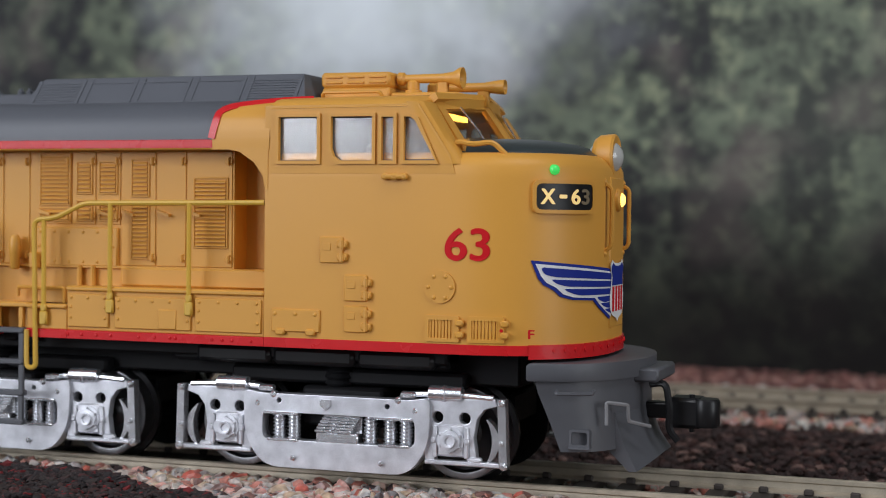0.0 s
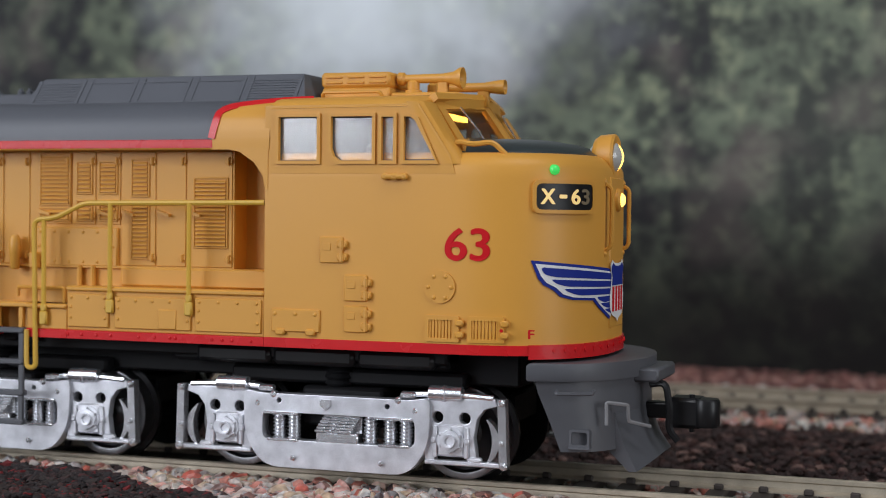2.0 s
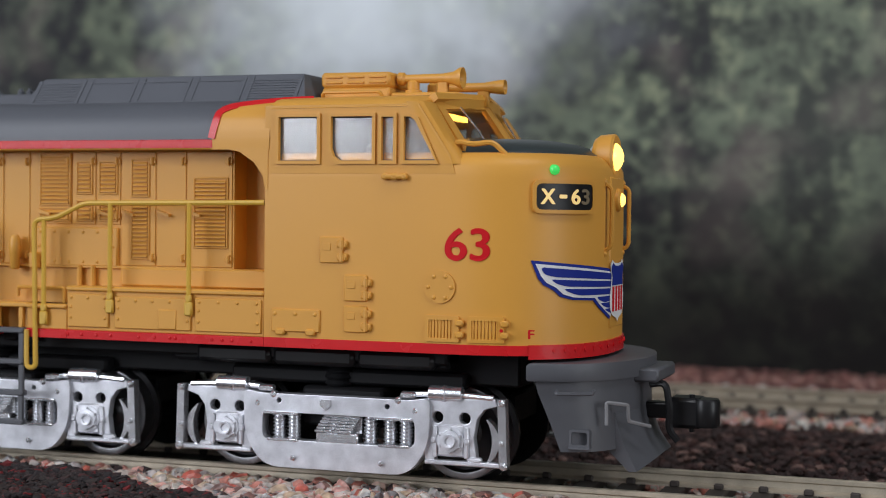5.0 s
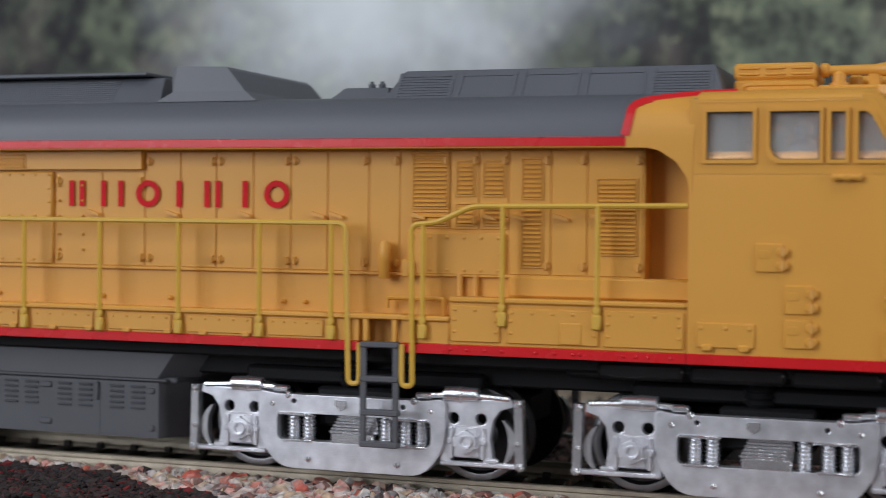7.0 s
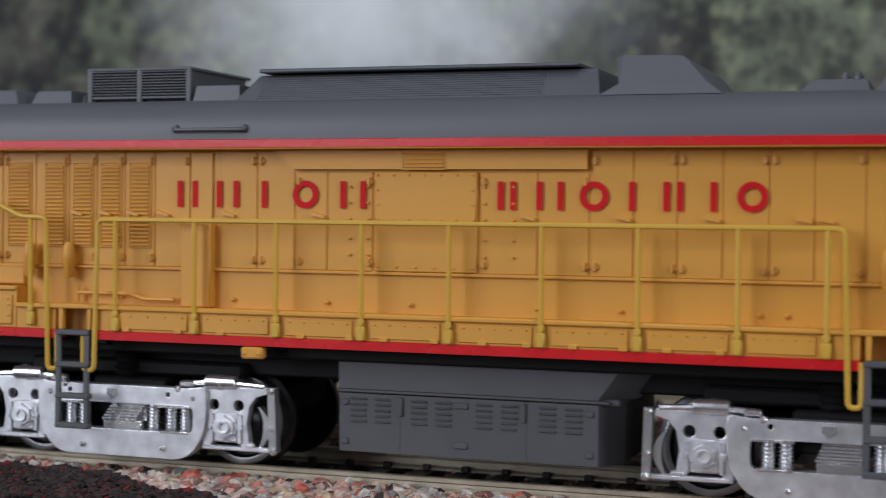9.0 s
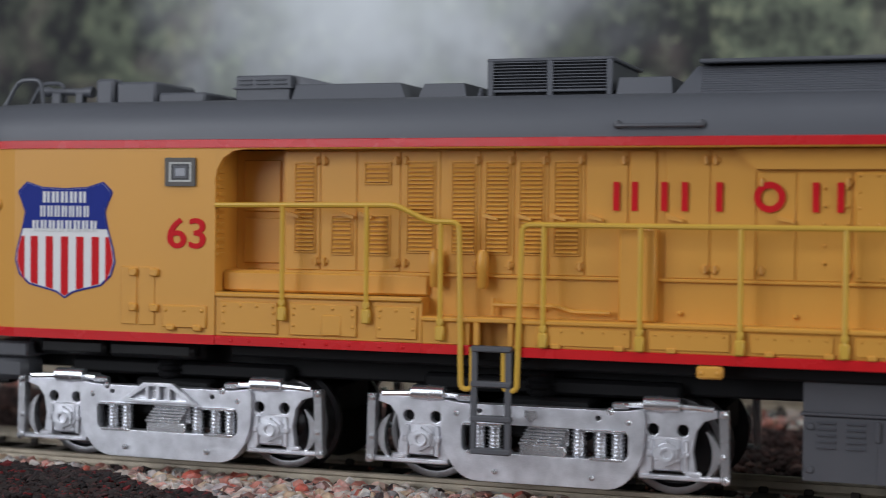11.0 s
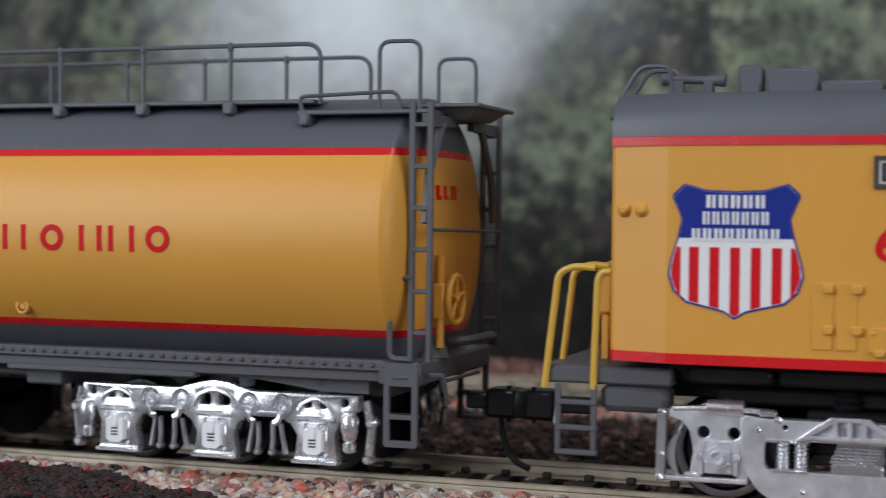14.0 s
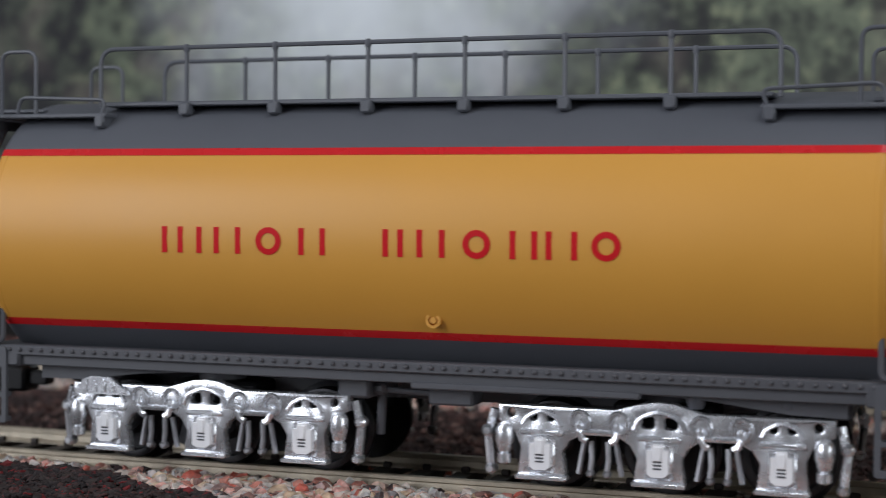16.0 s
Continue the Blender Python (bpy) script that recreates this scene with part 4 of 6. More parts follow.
    part("access_hatch", bm, YELLOW, loco)
bm = B()
plate(bm, disc(-59.7, 24.4, 1.95, 26), [], -17.9, -17.6)
bolts(bm, disc(-59.7, 24.4, 1.45, 6), 17.9, 0.28)
hug(part("round_cover", bm, YELLOW, loco, "round bolted yellow cover on the cab side"))
for x0, x1 in ((-61.5, -56.6), (-56.15, -51.2)):
    bm = B()
    plate(bm, oblong(x0, x1 - 0.6, 17.9, 21.0, 0.2), [oblong(x0 + 0.5, x1 - 1.3, 18.35, 20.5, 0.1)], -17.98, -17.6)
    g = hug(part("grille", bm, YELLOW, loco, "small yellow louvred grille"))
    k = 8
    for i in range(k):
        x = x0 + 0.6 + i * (x1 - 2.0 - x0) / (k - 1)
        bm = B()
        block(bm, x - 0.17, x + 0.17, -17.86, -17.6, 18.3, 20.55, 0.06)
        hug(part("slat", bm, YELLOW, g))
    bm = B()
    for z in (18.8, 20.2):
        block(bm, x1 - 1.0, x1, -18.35, -17.7, z - 0.4, z + 0.4, 0.18)
    hug(part("hinge", bm, YELLOW, g))
bm = B()
for x in (-66.2, -64.8):
    rod(bm, (x - 0.5, -18.1, 37.55), (x + 0.5, -18.1, 37.55), 0.33, 8)
    for e in (-0.55, 0.55):
        lathe(bm, (x + e, -17.6, 37.55), (x + e, -18.4, 37.55), [(0, 0.42), (0.8, 0.42), (1, 0.2)], 8)
part("whistle_bracket", bm, YELLOW, loco)
hug(words("road_number", "63", -59.0, 27.65, 3.75, -17.74, LETTER, loco, 5.3, 0.13, "red road number"))
words("front_mark", "F", -48.95, 18.55, 1.0, -16.75, LETTER, loco, 0.7, 0.05, "small red letter").rotation_euler = (0, 0, 0.62)
bm = B()
lathe(bm, (-52.15, -17.2, 19.4), (-52.1, -17.4, 19.4), [(0, 0.28), (1, 0.2)], 6)
part("paint_drip", bm, LETTER, loco)


def nose_point(s, z, lift=0.0):
    """Place and bearing on the nose at s mm round from the start of its curve on the camera's side."""
    pts = [Vector((x, y, 0)) for x, y in nose_outline(-lift)][1:]
    d = 0
    for a, b in zip(pts, pts[1:]):
        w = (b - a).length
        if d + w >= s:
            p = a + (b - a) * ((s - d) / w)
            t = (b - a).normalized()
            return Vector((p.x, p.y, z)), t
        d += w
    return pts[-1], Vector((0, 1, 0))


def wrap(bm, lift=0.0):
    """Lays a flat mesh, x round the nose and z up, y off the skin, on to the nose."""
    for v in bm.verts:
        if v.co.x < 0:
            v.co = Vector((-58 + v.co.x, -17.7 - lift + v.co.y, v.co.z))
            continue
        p, t = nose_point(v.co.x, v.co.z, lift)
        out = Vector((t.y, -t.x, 0))
        v.co = p - out * v.co.y
    return bm


def fine(bm, n=2):
    bmesh.ops.triangulate(bm, faces=bm.faces)
    for _ in range(5):
        long = [e for e in bm.edges if e.calc_length() > 0.8]
        if not long:
            break
        bmesh.ops.subdivide_edges(bm, edges=long, cuts=1)
        bmesh.ops.triangulate(bm, faces=bm.faces)
    return bm


def on_nose(name, shapes, lift, thick, material, parent, label=""):
    bm = B()
    for outer, holes in shapes:
        plate(bm, outer, holes, -thick, 0.0)
    return part(name, wrap(fine(bm), lift), material, parent, label)


# nose length round the curve to the middle
HALF = sum((Vector(b) - Vector(a)).length for a, b in zip(nose_outline()[1:-2], nose_outline()[2:-1])) / 2
NB0, NB1 = 9.75, 17.95
board = on_nose("number_board", [(oblong(NB0, NB1, 33.75, 36.85, 0.7), [])], -0.05, 0.45, BLACK, loco, "black number board with glowing figures")
on_nose("number_frame", [(oblong(NB0 - 0.45, NB1 + 0.45, 33.3, 37.3, 1.0), [oblong(NB0, NB1, 33.75, 36.85, 0.7)])], -0.05, 0.55, YELLOW, board)


def nose_words(text, s, z, high, wide, material, parent, lift=0.5, bold=0.09):
    ob = words("figure", text, s, z, high, 0.0, material, parent, wide, bold)
    me = ob.data
    off = Vector(ORIGIN[ob.name])
    bm = B()
    bm.from_mesh(me)
    for v in bm.verts:
        v.co = v.co / MM + off
        p, t = nose_point(v.co.x, v.co.z, lift)
        v.co = p - Vector((t.y, -t.x, 0)) * v.co.y
    base = ORIGIN[parent.name]
    mid = sum((v.co for v in bm.verts), Vector()) / len(bm.verts)
    for v in bm.verts:
        v.co = (v.co - mid) * MM
    bm.to_mesh(me)
    bm.free()
    ob.location = (mid - base) * MM
    ORIGIN[ob.name] = mid


nose_words("X", NB0 + 0.9, 34.45, 1.75, 1.7, NUMBER, board)
nose_words("-", NB0 + 3.35, 35.15, 0.35, 0.9, NUMBER, board)
nose_words("6", NB0 + 5.1, 34.45, 1.75, 1.25, NUMBER, board)
nose_words("3", NB0 + 6.75, 34.45, 1.75, 1.25, DIMNUM, board)
p, t = nose_point(12.2, 38.5)
bm = B()
out = Vector((t.y, -t.x, 0))
lathe(bm, p - out * 0.2, p + out * 0.55, [(0, 0.64), (0.5, 0.62), (0.85, 0.42), (1, 0.12)], 14)
part("marker_lamp", bm, GREEN, loco, "small glowing green marker lamp")
def scale_about(pts, k):
    cx, cz = sum(p[0] for p in pts) / len(pts), sum(p[1] for p in pts) / len(pts)
    return [(cx + (x - cx) * k, cz + (z - cz) * k) for x, z in pts]


# winged crest on the nose: long feathers over short ones, each blue with a white rim
def feather(tip, top, root_hi, root_lo, low, lift, parent):
    """Outline from the tip along the upper edge to the root and back, its lower outer corner rounded."""
    pts = [(p[0], p[1]) for p in rounded([(tip[0], tip[1], 0), (root_hi[0], root_hi[1], 0), (root_lo[0], root_lo[1], 0), (low[0] + 1.6, low[1], 0), (low[0], low[1] + 0.35, 0)], 0.6, 3, True)]
    on_nose("crest_feather", [(scale_about(pts, 1.0), [])], lift, 0.05, BLUE, parent)


E0 = HALF - 2.9
rim = [(9.3, 27.75), (E0, 26.5), (E0, 20.2), (23.6, 20.4), (21.7, 21.2), (20.3, 21.9), (19.0, 22.8), (15.0, 23.0), (13.2, 23.4), (12.2, 24.2), (10.9, 24.8), (10.2, 25.6)]
crest = on_nose("winged_crest", [(rim, [])], 0.10, 0.05, BLUE, loco, "blue and white winged shield emblem on the nose")
white = [(9.9, 27.35), (E0, 26.15), (E0, 20.55), (23.9, 20.75), (22.1, 21.5), (20.7, 22.2), (19.4, 23.1), (15.2, 23.3), (13.6, 23.7), (12.6, 24.5), (11.3, 25.1), (10.6, 25.9)]
on_nose("crest_wing", [(white, [])], 0.16, 0.05, WHITE, crest)
feather((10.6, 26.95), None, (E0, 25.95), (E0, 25.2), (11.0, 25.75), 0.22, crest)
feather((11.9, 25.5), None, (E0, 25.0), (E0, 24.3), (12.7, 24.6), 0.22, crest)
feather((13.6, 24.35), None, (E0, 24.1), (E0, 23.4), (14.7, 23.5), 0.22, crest)
feather((19.9, 23.2), None, (E0, 23.2), (E0, 22.6), (20.5, 22.45), 0.22, crest)
feather((20.9, 22.4), None, (E0, 22.4), (E0, 21.85), (21.7, 21.7), 0.22, crest)
feather((22.2, 21.6), None, (E0, 21.65), (E0, 21.0), (22.9, 21.0), 0.22, crest)


def shield(cx, z0, w, h):
    """Outline of a shield with eared top and pointed foot."""
    prof = [(0, 0.945), (0.22, 0.955), (0.38, 1.0), (0.46, 0.93), (0.47, 0.90), (0.445, 0.85), (0.40, 0.74), (0.43, 0.6), (0.485, 0.42),
            (0.5, 0.32), (0.46, 0.2), (0.36, 0.115), (0.18, 0.075), (0.08, 0.05), (0, 0)]
    right = [(cx + w * a, z0 + h * b) for a, b in prof]
    return right + [(2 * cx - x, z) for x, z in right[-2:0:-1]]


sh = shield(HALF, 20.3, 6.4, 6.9)
on_nose("crest_shield", [(scale_about(sh, 1.12), [])], 0.30, 0.06, WHITE, crest)
on_nose("crest_shield_head", [([p for p in sh if p[1] > 24.2] , [])], 0.38, 0.06, BLUE, crest)
for i in range(4):
    x = HALF - 2.2 + i * 1.45
    on_nose("crest_stripe", [(oblong(x - 0.38, x + 0.38, 21.2, 24.3, 0.05), [])], 0.38, 0.06, LETTER, crest)

# headlamp bulge, lower lamp, nose grab irons, door
bm = B()
lathe(bm, (-45.4, 0, 40.5), (-42.35, 0, 40.5), [(0, 1.2), (0.12, 2.3), (0.35, 2.8), (0.9, 2.95), (1.0, 2.7), (0.97, 2.35)], 28)
hl = part("headlamp_housing", bm, YELLOW, loco)
# ball with a glowing cap, added so that its turning imitates the lamp's flashes
bm = B()
bmesh.ops.create_uvsphere(bm, u_segments=28, v_segments=18, radius=2.25)
for v in bm.verts:
    v.co += Vector((-43.75, 0, 40.5))
SWING = part("headlamp_bulb", bm, LENS, hl, "headlamp ball with a glowing cap, turned to imitate the flashing")
SWING.data.materials.append(AMBER)
for f in SWING.data.polygons:
    f.material_index = 1 if f.center.x > 1.28 * MM else 0
bm = B()
block(bm, -43.1, -42.22, -3.6, 3.6, 19.0, 38.0, 0.25)
nd = part("nose_door", bm, YELLOW, loco)
bm = B()
lathe(bm, (-42.3, 0, 35.1), (-41.65, 0, 35.1), [(0, 1.5), (0.7, 1.4), (1, 1.15)], 18)
part("lamp_rim", bm, YELLOW, nd)
bm = B()
lathe(bm, (-41.9, 0, 35.1), (-41.2, 0, 35.1), [(0, 0.95), (0.5, 0.85), (0.85, 0.6), (1, 0.2)], 16)
part("headlamp", bm, AMBER, nd, "glowing amber headlamp")
for y in (-5.0, 5.0):
    bm = B()
    x = -42.75
    tube(bm, rounded([(x - 0.3, y, 37.1), (x + 0.95, y, 36.6), (x + 0.95, y, 29.2), (x - 0.3, y, 28.6)], 0.6), 0.27, 7)
    for z in (37.3, 28.4):
        lathe(bm, (x - 0.3, y, z), (x + 0.4, y, z), [(0, 0.45), (0.7, 0.45), (1, 0.2)], 8)
    part("grab_iron", bm, YELLOW, loco)
bm = B()
tube(bm, rounded([(-59.4, -15.8, 40.4), (-58.3, -16.1, 41.9), (-56.3, -16.1, 41.45), (-53.9, -15.7, 41.8), (-52.3, -15.3, 40.2)], 0.8), 0.34, 7)
part("grab_iron", bm, YELLOW, loco)

# roof of the cab: vent box and air horns
bm = B()
block(bm, -79.2, -69.9, -8.6, 1.5, 47.2, 49.2, 0.25)
block(bm, -79.3, -69.8, -8.75, 1.65, 49.15, 51.1, 0.35)
vb = part("roof_vent_box", bm, YELLOW, loco, "yellow slotted vent box on the cab roof")
bm = B()
for x in (-78.6, -75.6, -72.6):
    for z in (49.65, 50.35):
        block(bm, x, x + 2.3, -8.95, -8.6, z, z + 0.28, 0.1)
part("slot_rib", bm, YELLOW, vb)


def horn(x0, x1, y, z, r, parent):
    bm = B()
    lathe(bm, (x0, y, z), (x1, y, z), [(0, 0.5), (0.02, 0.85), (0.1, 0.85), (0.13, 0.55), (0.7, 0.62), (0.86, 0.85), (0.96, r), (1.0, r), (0.985, r * 0.75), (0.9, 0.3)], 16)
    block(bm, x0 + (x1 - x0) * 0.62, x0 + (x1 - x0) * 0.78, y - 0.4, y + 0.4, z - 2.6, z - 0.4, 0.15)
    part("horn", bm, YELLOW, parent, "yellow trumpet air horn")


hb = B()
block(hb, -69.6, -60.8, -8.8, 1.5, 47.7, 48.4, 0.2)
lathe(hb, (-67.4, -6.5, 48.2), (-67.4, -6.5, 50.2), [(0, 1.1), (0.3, 1.1), (0.35, 0.8), (0.8, 0.8), (1, 0.4)], 10)
lathe(hb, (-65.8, -3.5, 48.2), (-65.8, -3.5, 50.0), [(0, 1.1), (0.3, 1.1), (0.35, 0.8), (0.8, 0.8), (1, 0.4)], 10)
hbo = part("horn_base", hb, YELLOW, loco)
horn(-69.6, -60.8, -6.4, 50.3, 1.35, hbo)
horn(-66.5, -56.8, -1.2, 49.5, 0.95, hbo)
bm = B()
tube(bm, rounded([(-77.8, -11.5, 47.4), (-77.5, -12.2, 48.3), (-69.8, -12.2, 48.3), (-69.4, -11.8, 47.4)], 0.5), 0.25)
part("roof_grab", bm, YELLOW, loco)

# ---- things on the grey roof ----
def hump(name, x0, x1, z1, wlow, wtop, lead=1.5, tail=1.5, z0=47.0, label=""):
    bm = B()
    loft(bm, [[(x0, -wlow, z0), (x1, -wlow, z0), (x1, wlow, z0), (x0, wlow, z0)],
              [(x0 + tail * 0.9, -wtop, z1 - 0.12), (x1 - lead * 0.9, -wtop, z1 - 0.12), (x1 - lead * 0.9, wtop, z1 - 0.12), (x0 + tail * 0.9, wtop, z1 - 0.12)],
              [(x0 + tail, -wtop + 0.3, z1), (x1 - lead, -wtop + 0.3, z1), (x1 - lead, wtop - 0.3, z1), (x0 + tail, wtop - 0.3, z1)]], close=True, caps=True)
    return part(name, bm, GREY, loco, label, smooth=False)


h = hump("radiator_hatch", -122.0, -79.8, 51.0, 12.6, 9.6, 1.6, 2.2, label="long raised grey radiator hatch on the roof")
bm = B()
for i in range(5):
    x0, x1 = -120.6 + i * 8.0, -113.2 + i * 8.0
    for j in range(9 if i in (0, 4) else 2):
        k = 0.1 + j * (0.09 if i in (0, 4) else 0.72)
        y, z = -12.6 + 3.0 * k, 47.0 + 3.9 * k
        block(bm, x0, x1, y - 0.12, y + 0.2, z - 0.07, z + 0.07, 0.04)
    for x in (x0, x1 - 0.5):
        loft(bm, [[(x, -12.5, 47.3), (x + 0.5, -12.5, 47.3), (x + 0.5, -12.2, 47.3), (x, -12.2, 47.3)], [(x, -9.85, 50.7), (x + 0.5, -9.85, 50.7), (x + 0.5, -9.5, 50.7), (x, -9.5, 50.7)]], close=True, caps=True)
part("hatch_rib", bm, GREY, h)
bm = B()
for x in (-103, -91):
    block(bm, x - 0.6, x + 0.6, -4.5, -3.5, 50.9, 51.5, 0.15)
part("lift_lug", bm, GREY, h)
hump("small_hatch", -131.5, -122.6, 49.2, 9, 7.5, 0.6, 2.5)
bm = B()
for x in (-125.6, -124.2):
    lathe(bm, (x, -7, 49.0), (x, -7, 50.0), [(0, 0.5), (0.6, 0.5), (0.7, 0.3), (1, 0.25)], 8)
part("roof_fitting", bm, GREY, loco)
bm = B()
loft(bm, [[(-153.2, y, 47.3), (-138.8, y, 47.3), (-140.6, y * 0.97, 48.6), (-143.0, y * 0.94, 51.4), (-143.6, y * 0.93, 51.8), (-150.6, y * 0.93, 52.0), (-151.3, y * 0.94, 51.7), (-151.0, y * 0.97, 48.6)] for y in (-13.6, 13.6)], close=True, caps=True)
part("exhaust_hood", bm, GREY, loco, "tall sloping grey exhaust hood", smooth=False)
h = hump("intake_housing", -201.8, -153.4, 50.9, 12.4, 9.0, 1.2, 2.6, label="long grey louvred intake housing")
for j in range(11):
    k = 0.12 + j * 0.078
    y, z = -12.4 + 3.4 * k, 47.0 + 3.8 * k
    bm = B()
    block(bm, -198.6, -160.8, y - 0.12, y + 0.2, z - 0.07, z + 0.07, 0.04)
    part("slat", bm, GREY, h)
bm = B()
block(bm, -199.0, -156.5, -10.4, 10.4, 51.1, 51.6, 0.15)
for x in (-194, -178, -163):
    block(bm, x - 1, x + 1, -7, 7, 50.7, 51.15, 0.1)
part("intake_cover", bm, GREY, h, "flat grey cover plate over the intake")
hump("roof_box", -209.2, -202.2, 49.8, 9.5, 8.8, 0.4, 0.4)
# louvred cooling box
bm = B()
for x0, x1 in ((-225.0, -217.9), (-217.1, -210.0)):
    for i in range(9):
        z = 48.6 + i * 0.38
        loft(bm, [[(x, -8.9, z + 0.22), (x, -8.35, z + 0.02), (x, -8.35, z - 0.06), (x, -8.9, z + 0.12)] for x in (x0, x1)], close=True, caps=True)
cb = part("cooling_slat", bm, GREY, loco)
bm = B()
block(bm, -225.5, -209.6, -8.9, 8.9, 51.9, 52.35, 0.15)
block(bm, -225.0, -210.1, -8.2, 8.2, 48.4, 52.0, 0.1)
for x in (-225.4, -217.8, -210.4):
    block(bm, x, x + 0.75, -9.0, -8.4, 47.4, 52.0, 0.1)
block(bm, -225.4, -209.7, -8.9, -8.4, 48.15, 48.5, 0.08)
part("cooling_box", bm, GREY, loco, "grey louvred cooling box on the roof")
# dark block below the louvres, the gap's shade put into its colour
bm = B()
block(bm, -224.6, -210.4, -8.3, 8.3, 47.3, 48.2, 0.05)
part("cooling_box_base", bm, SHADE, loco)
hump("small_hatch", -235.0, -228.2, 49.6, 8.5, 7.4, 0.8, 0.8)
bm = B()
for x in (-226.8, -207.4, -206.4):
    lathe(bm, (x, -7, 47.4), (x, -7, 48.9), [(0, 0.5), (0.6, 0.5), (0.7, 0.3), (1, 0.25)], 8)
part("roof_fitting", bm, GREY, loco)
hump("roof_housing", -251.7, -235.6, 49.7, 10, 8.6, 1.6, 0.3)
bm = B()
block(bm, -260.2, -252.3, -8.5, 8.5, 47.2, 51.0, 0.2)
block(bm, -260.5, -252.0, -8.8, 8.8, 49.2, 49.45, 0.08)
for x in (-259.7, -257.2, -254.8):
    for z in (49.75, 50.3):
        block(bm, x, x + 1.9, -8.7, -8.4, z, z + 0.22, 0.08)
part("vent_tower", bm, GREY, loco, "slotted grey vent tower")
bm = B()
loft(bm, [[(-252.2, y, 47.3), (-246, y, 47.3), (-246.2, y * 0.9, 49.6), (-252.2, y * 0.9, 51.0)] for y in (-8, 8)], close=True, caps=True)
part("vent_slope", bm, GREY, loco, smooth=False)
bm = B()
block(bm, -281.4, -278.6, -8.5, -5.2, 47.3, 51.0, 0.4)
block(bm, -278.2, -272.2, -8.4, 3, 47.3, 50.5, 0.35)
block(bm, -272.0, -265.0, -8.0, 3, 47.3, 49.0, 0.3)
part("rear_roof_box", bm, GREY, loco)
bm = B()
lathe(bm, (-290.8, -6, 49.6), (-283.2, -6, 49.4), [(0, 0.7), (0.05, 0.75), (0.15, 0.45), (0.7, 0.5), (0.95, 0.8), (1, 0.75)], 12)
block(bm, -289.6, -288.2, -6.6, -5.4, 47.2, 49.4, 0.15)
block(bm, -285.8, -284.6, -6.6, -5.4, 47.2, 49.4, 0.15)
part("rear_horn", bm, GREY, loco, "small grey horn on the rear roof")
for y in (-9.5, -4.0):
    bm = B()
    tube(bm, rounded([(-295.4, y - 3.2 if y < -5 else y, 44.5), (-294.9, y, 47.6), (-292.8, y, 50.9), (-289.3, y, 50.9), (-288.9, y, 47.5)], 1.1), 0.3, 7)
    part("roof_hoop", bm, GREY, loco)
bm = B()
tube(bm, rounded([(-207.2, -17.2, 43.6), (-207.2, -18.1, 43.4), (-197.2, -18.1, 43.4), (-197.2, -17.2, 43.6)], 0.6), 0.25, 7)
for x in (-207.0, -197.4):
    lathe(bm, (x, -17.2, 43.6), (x, -18.1, 43.5), [(0, 0.55), (0.8, 0.5), (1, 0.2)], 9)
part("roof_grab", bm, DARKGREY, loco)

# ---- rear end: emblem, window, number, platform ----
emblem = shield(-280.1, 21.9, 14.6, 14.7)
bm = B()
plate(bm, scale_about(emblem, 1.02), [], -17.78, -17.66)
em = part("shield_emblem", bm, WHITE, loco, "large shield emblem, blue head over red and white stripes")
bm = B()
head = [p for p in emblem if p[1] > 29.95]
plate(bm, scale_about(emblem, 1.035), [scale_about(emblem, 1.005)], -17.80, -17.70)
part("emblem_border", bm, BLUE, em)
xs = sorted(p[0] for p in head)
bm = B()
top = [p for p in emblem if p[1] > 29.8]
plate(bm, top, [], -17.83, -17.79)
part("emblem_head", bm, BLUE, em, "blue head of the shield")


def span(z):
    """Half width of the emblem at the level z."""
    right = [(x + 280.1, zz) for x, zz in emblem if x >= -280.1 - 1e-6]
    right.sort(key=lambda p: p[1])
    for (x0, z0), (x1, z1) in zip(right, right[1:]):
        if z0 <= z <= z1:
            return x0 + (x1 - x0) * (z - z0) / max(1e-6, z1 - z0)
    return 0


def foot(x):
    z = 21.9
    while z < 30 and span(z) < abs(x) + 0.06:
        z += 0.05
    return z


for i in range(7):
    c = -6.9 + i * 2.3
    a, b = c - 0.55, c + 0.55
    if abs(c) > 6.5:
        continue
    bm = B()
    plate(bm, [(-280.1 + a, foot(a)), (-280.1 + (a + b) / 2, foot((a + b) / 2)), (-280.1 + b, foot(b)), (-280.1 + b, 29.7), (-280.1 + a, 29.7)], [], -17.83, -17.79)
    part("emblem_stripe", bm, LETTER, em)
for s in (-1, 1):
    bm = B()
    zz = [24.0, 25.2, 26.4, 27.6, 28.8, 29.7]
    plate(bm, [(-280.1 + s * 6.1, z) for z in zz] + [(-280.1 + s * max(6.15, span(z) - 0.05), z) for z in zz[::-1]], [], -17.83, -17.79)
    part("emblem_stripe", bm, LETTER, em)
# three lines of the emblem as plain white bars
for z, w, k in ((34.1, 6.8, 5), (32.25, 7.6, 7), (30.35, 10.0, 8)):
    for i in range(k):
        step = w / k
        bm = B()
        x = -280.1 - w / 2 + i * step
        block(bm, x + 0.15, x + step * 0.42, -17.88, -17.80, z, z + 1.45, 0.02)
        block(bm, x + step * 0.58, x + step * 0.84, -17.88, -17.80, z, z + 1.45, 0.02)
        part("emblem_bar", bm, WHITE, em)
bm = B()
plate(bm, oblong(-265.3, -261.0, 36.3, 39.9, 0.15), [oblong(-264.75, -261.55, 36.85, 39.35, 0.1)], -18.0, -17.6)
rw = part("rear_window_frame", bm, surface("dark_bronze", (0.06, 0.05, 0.04), 0.4), loco, "square rear window in a dark frame")
bm = B()
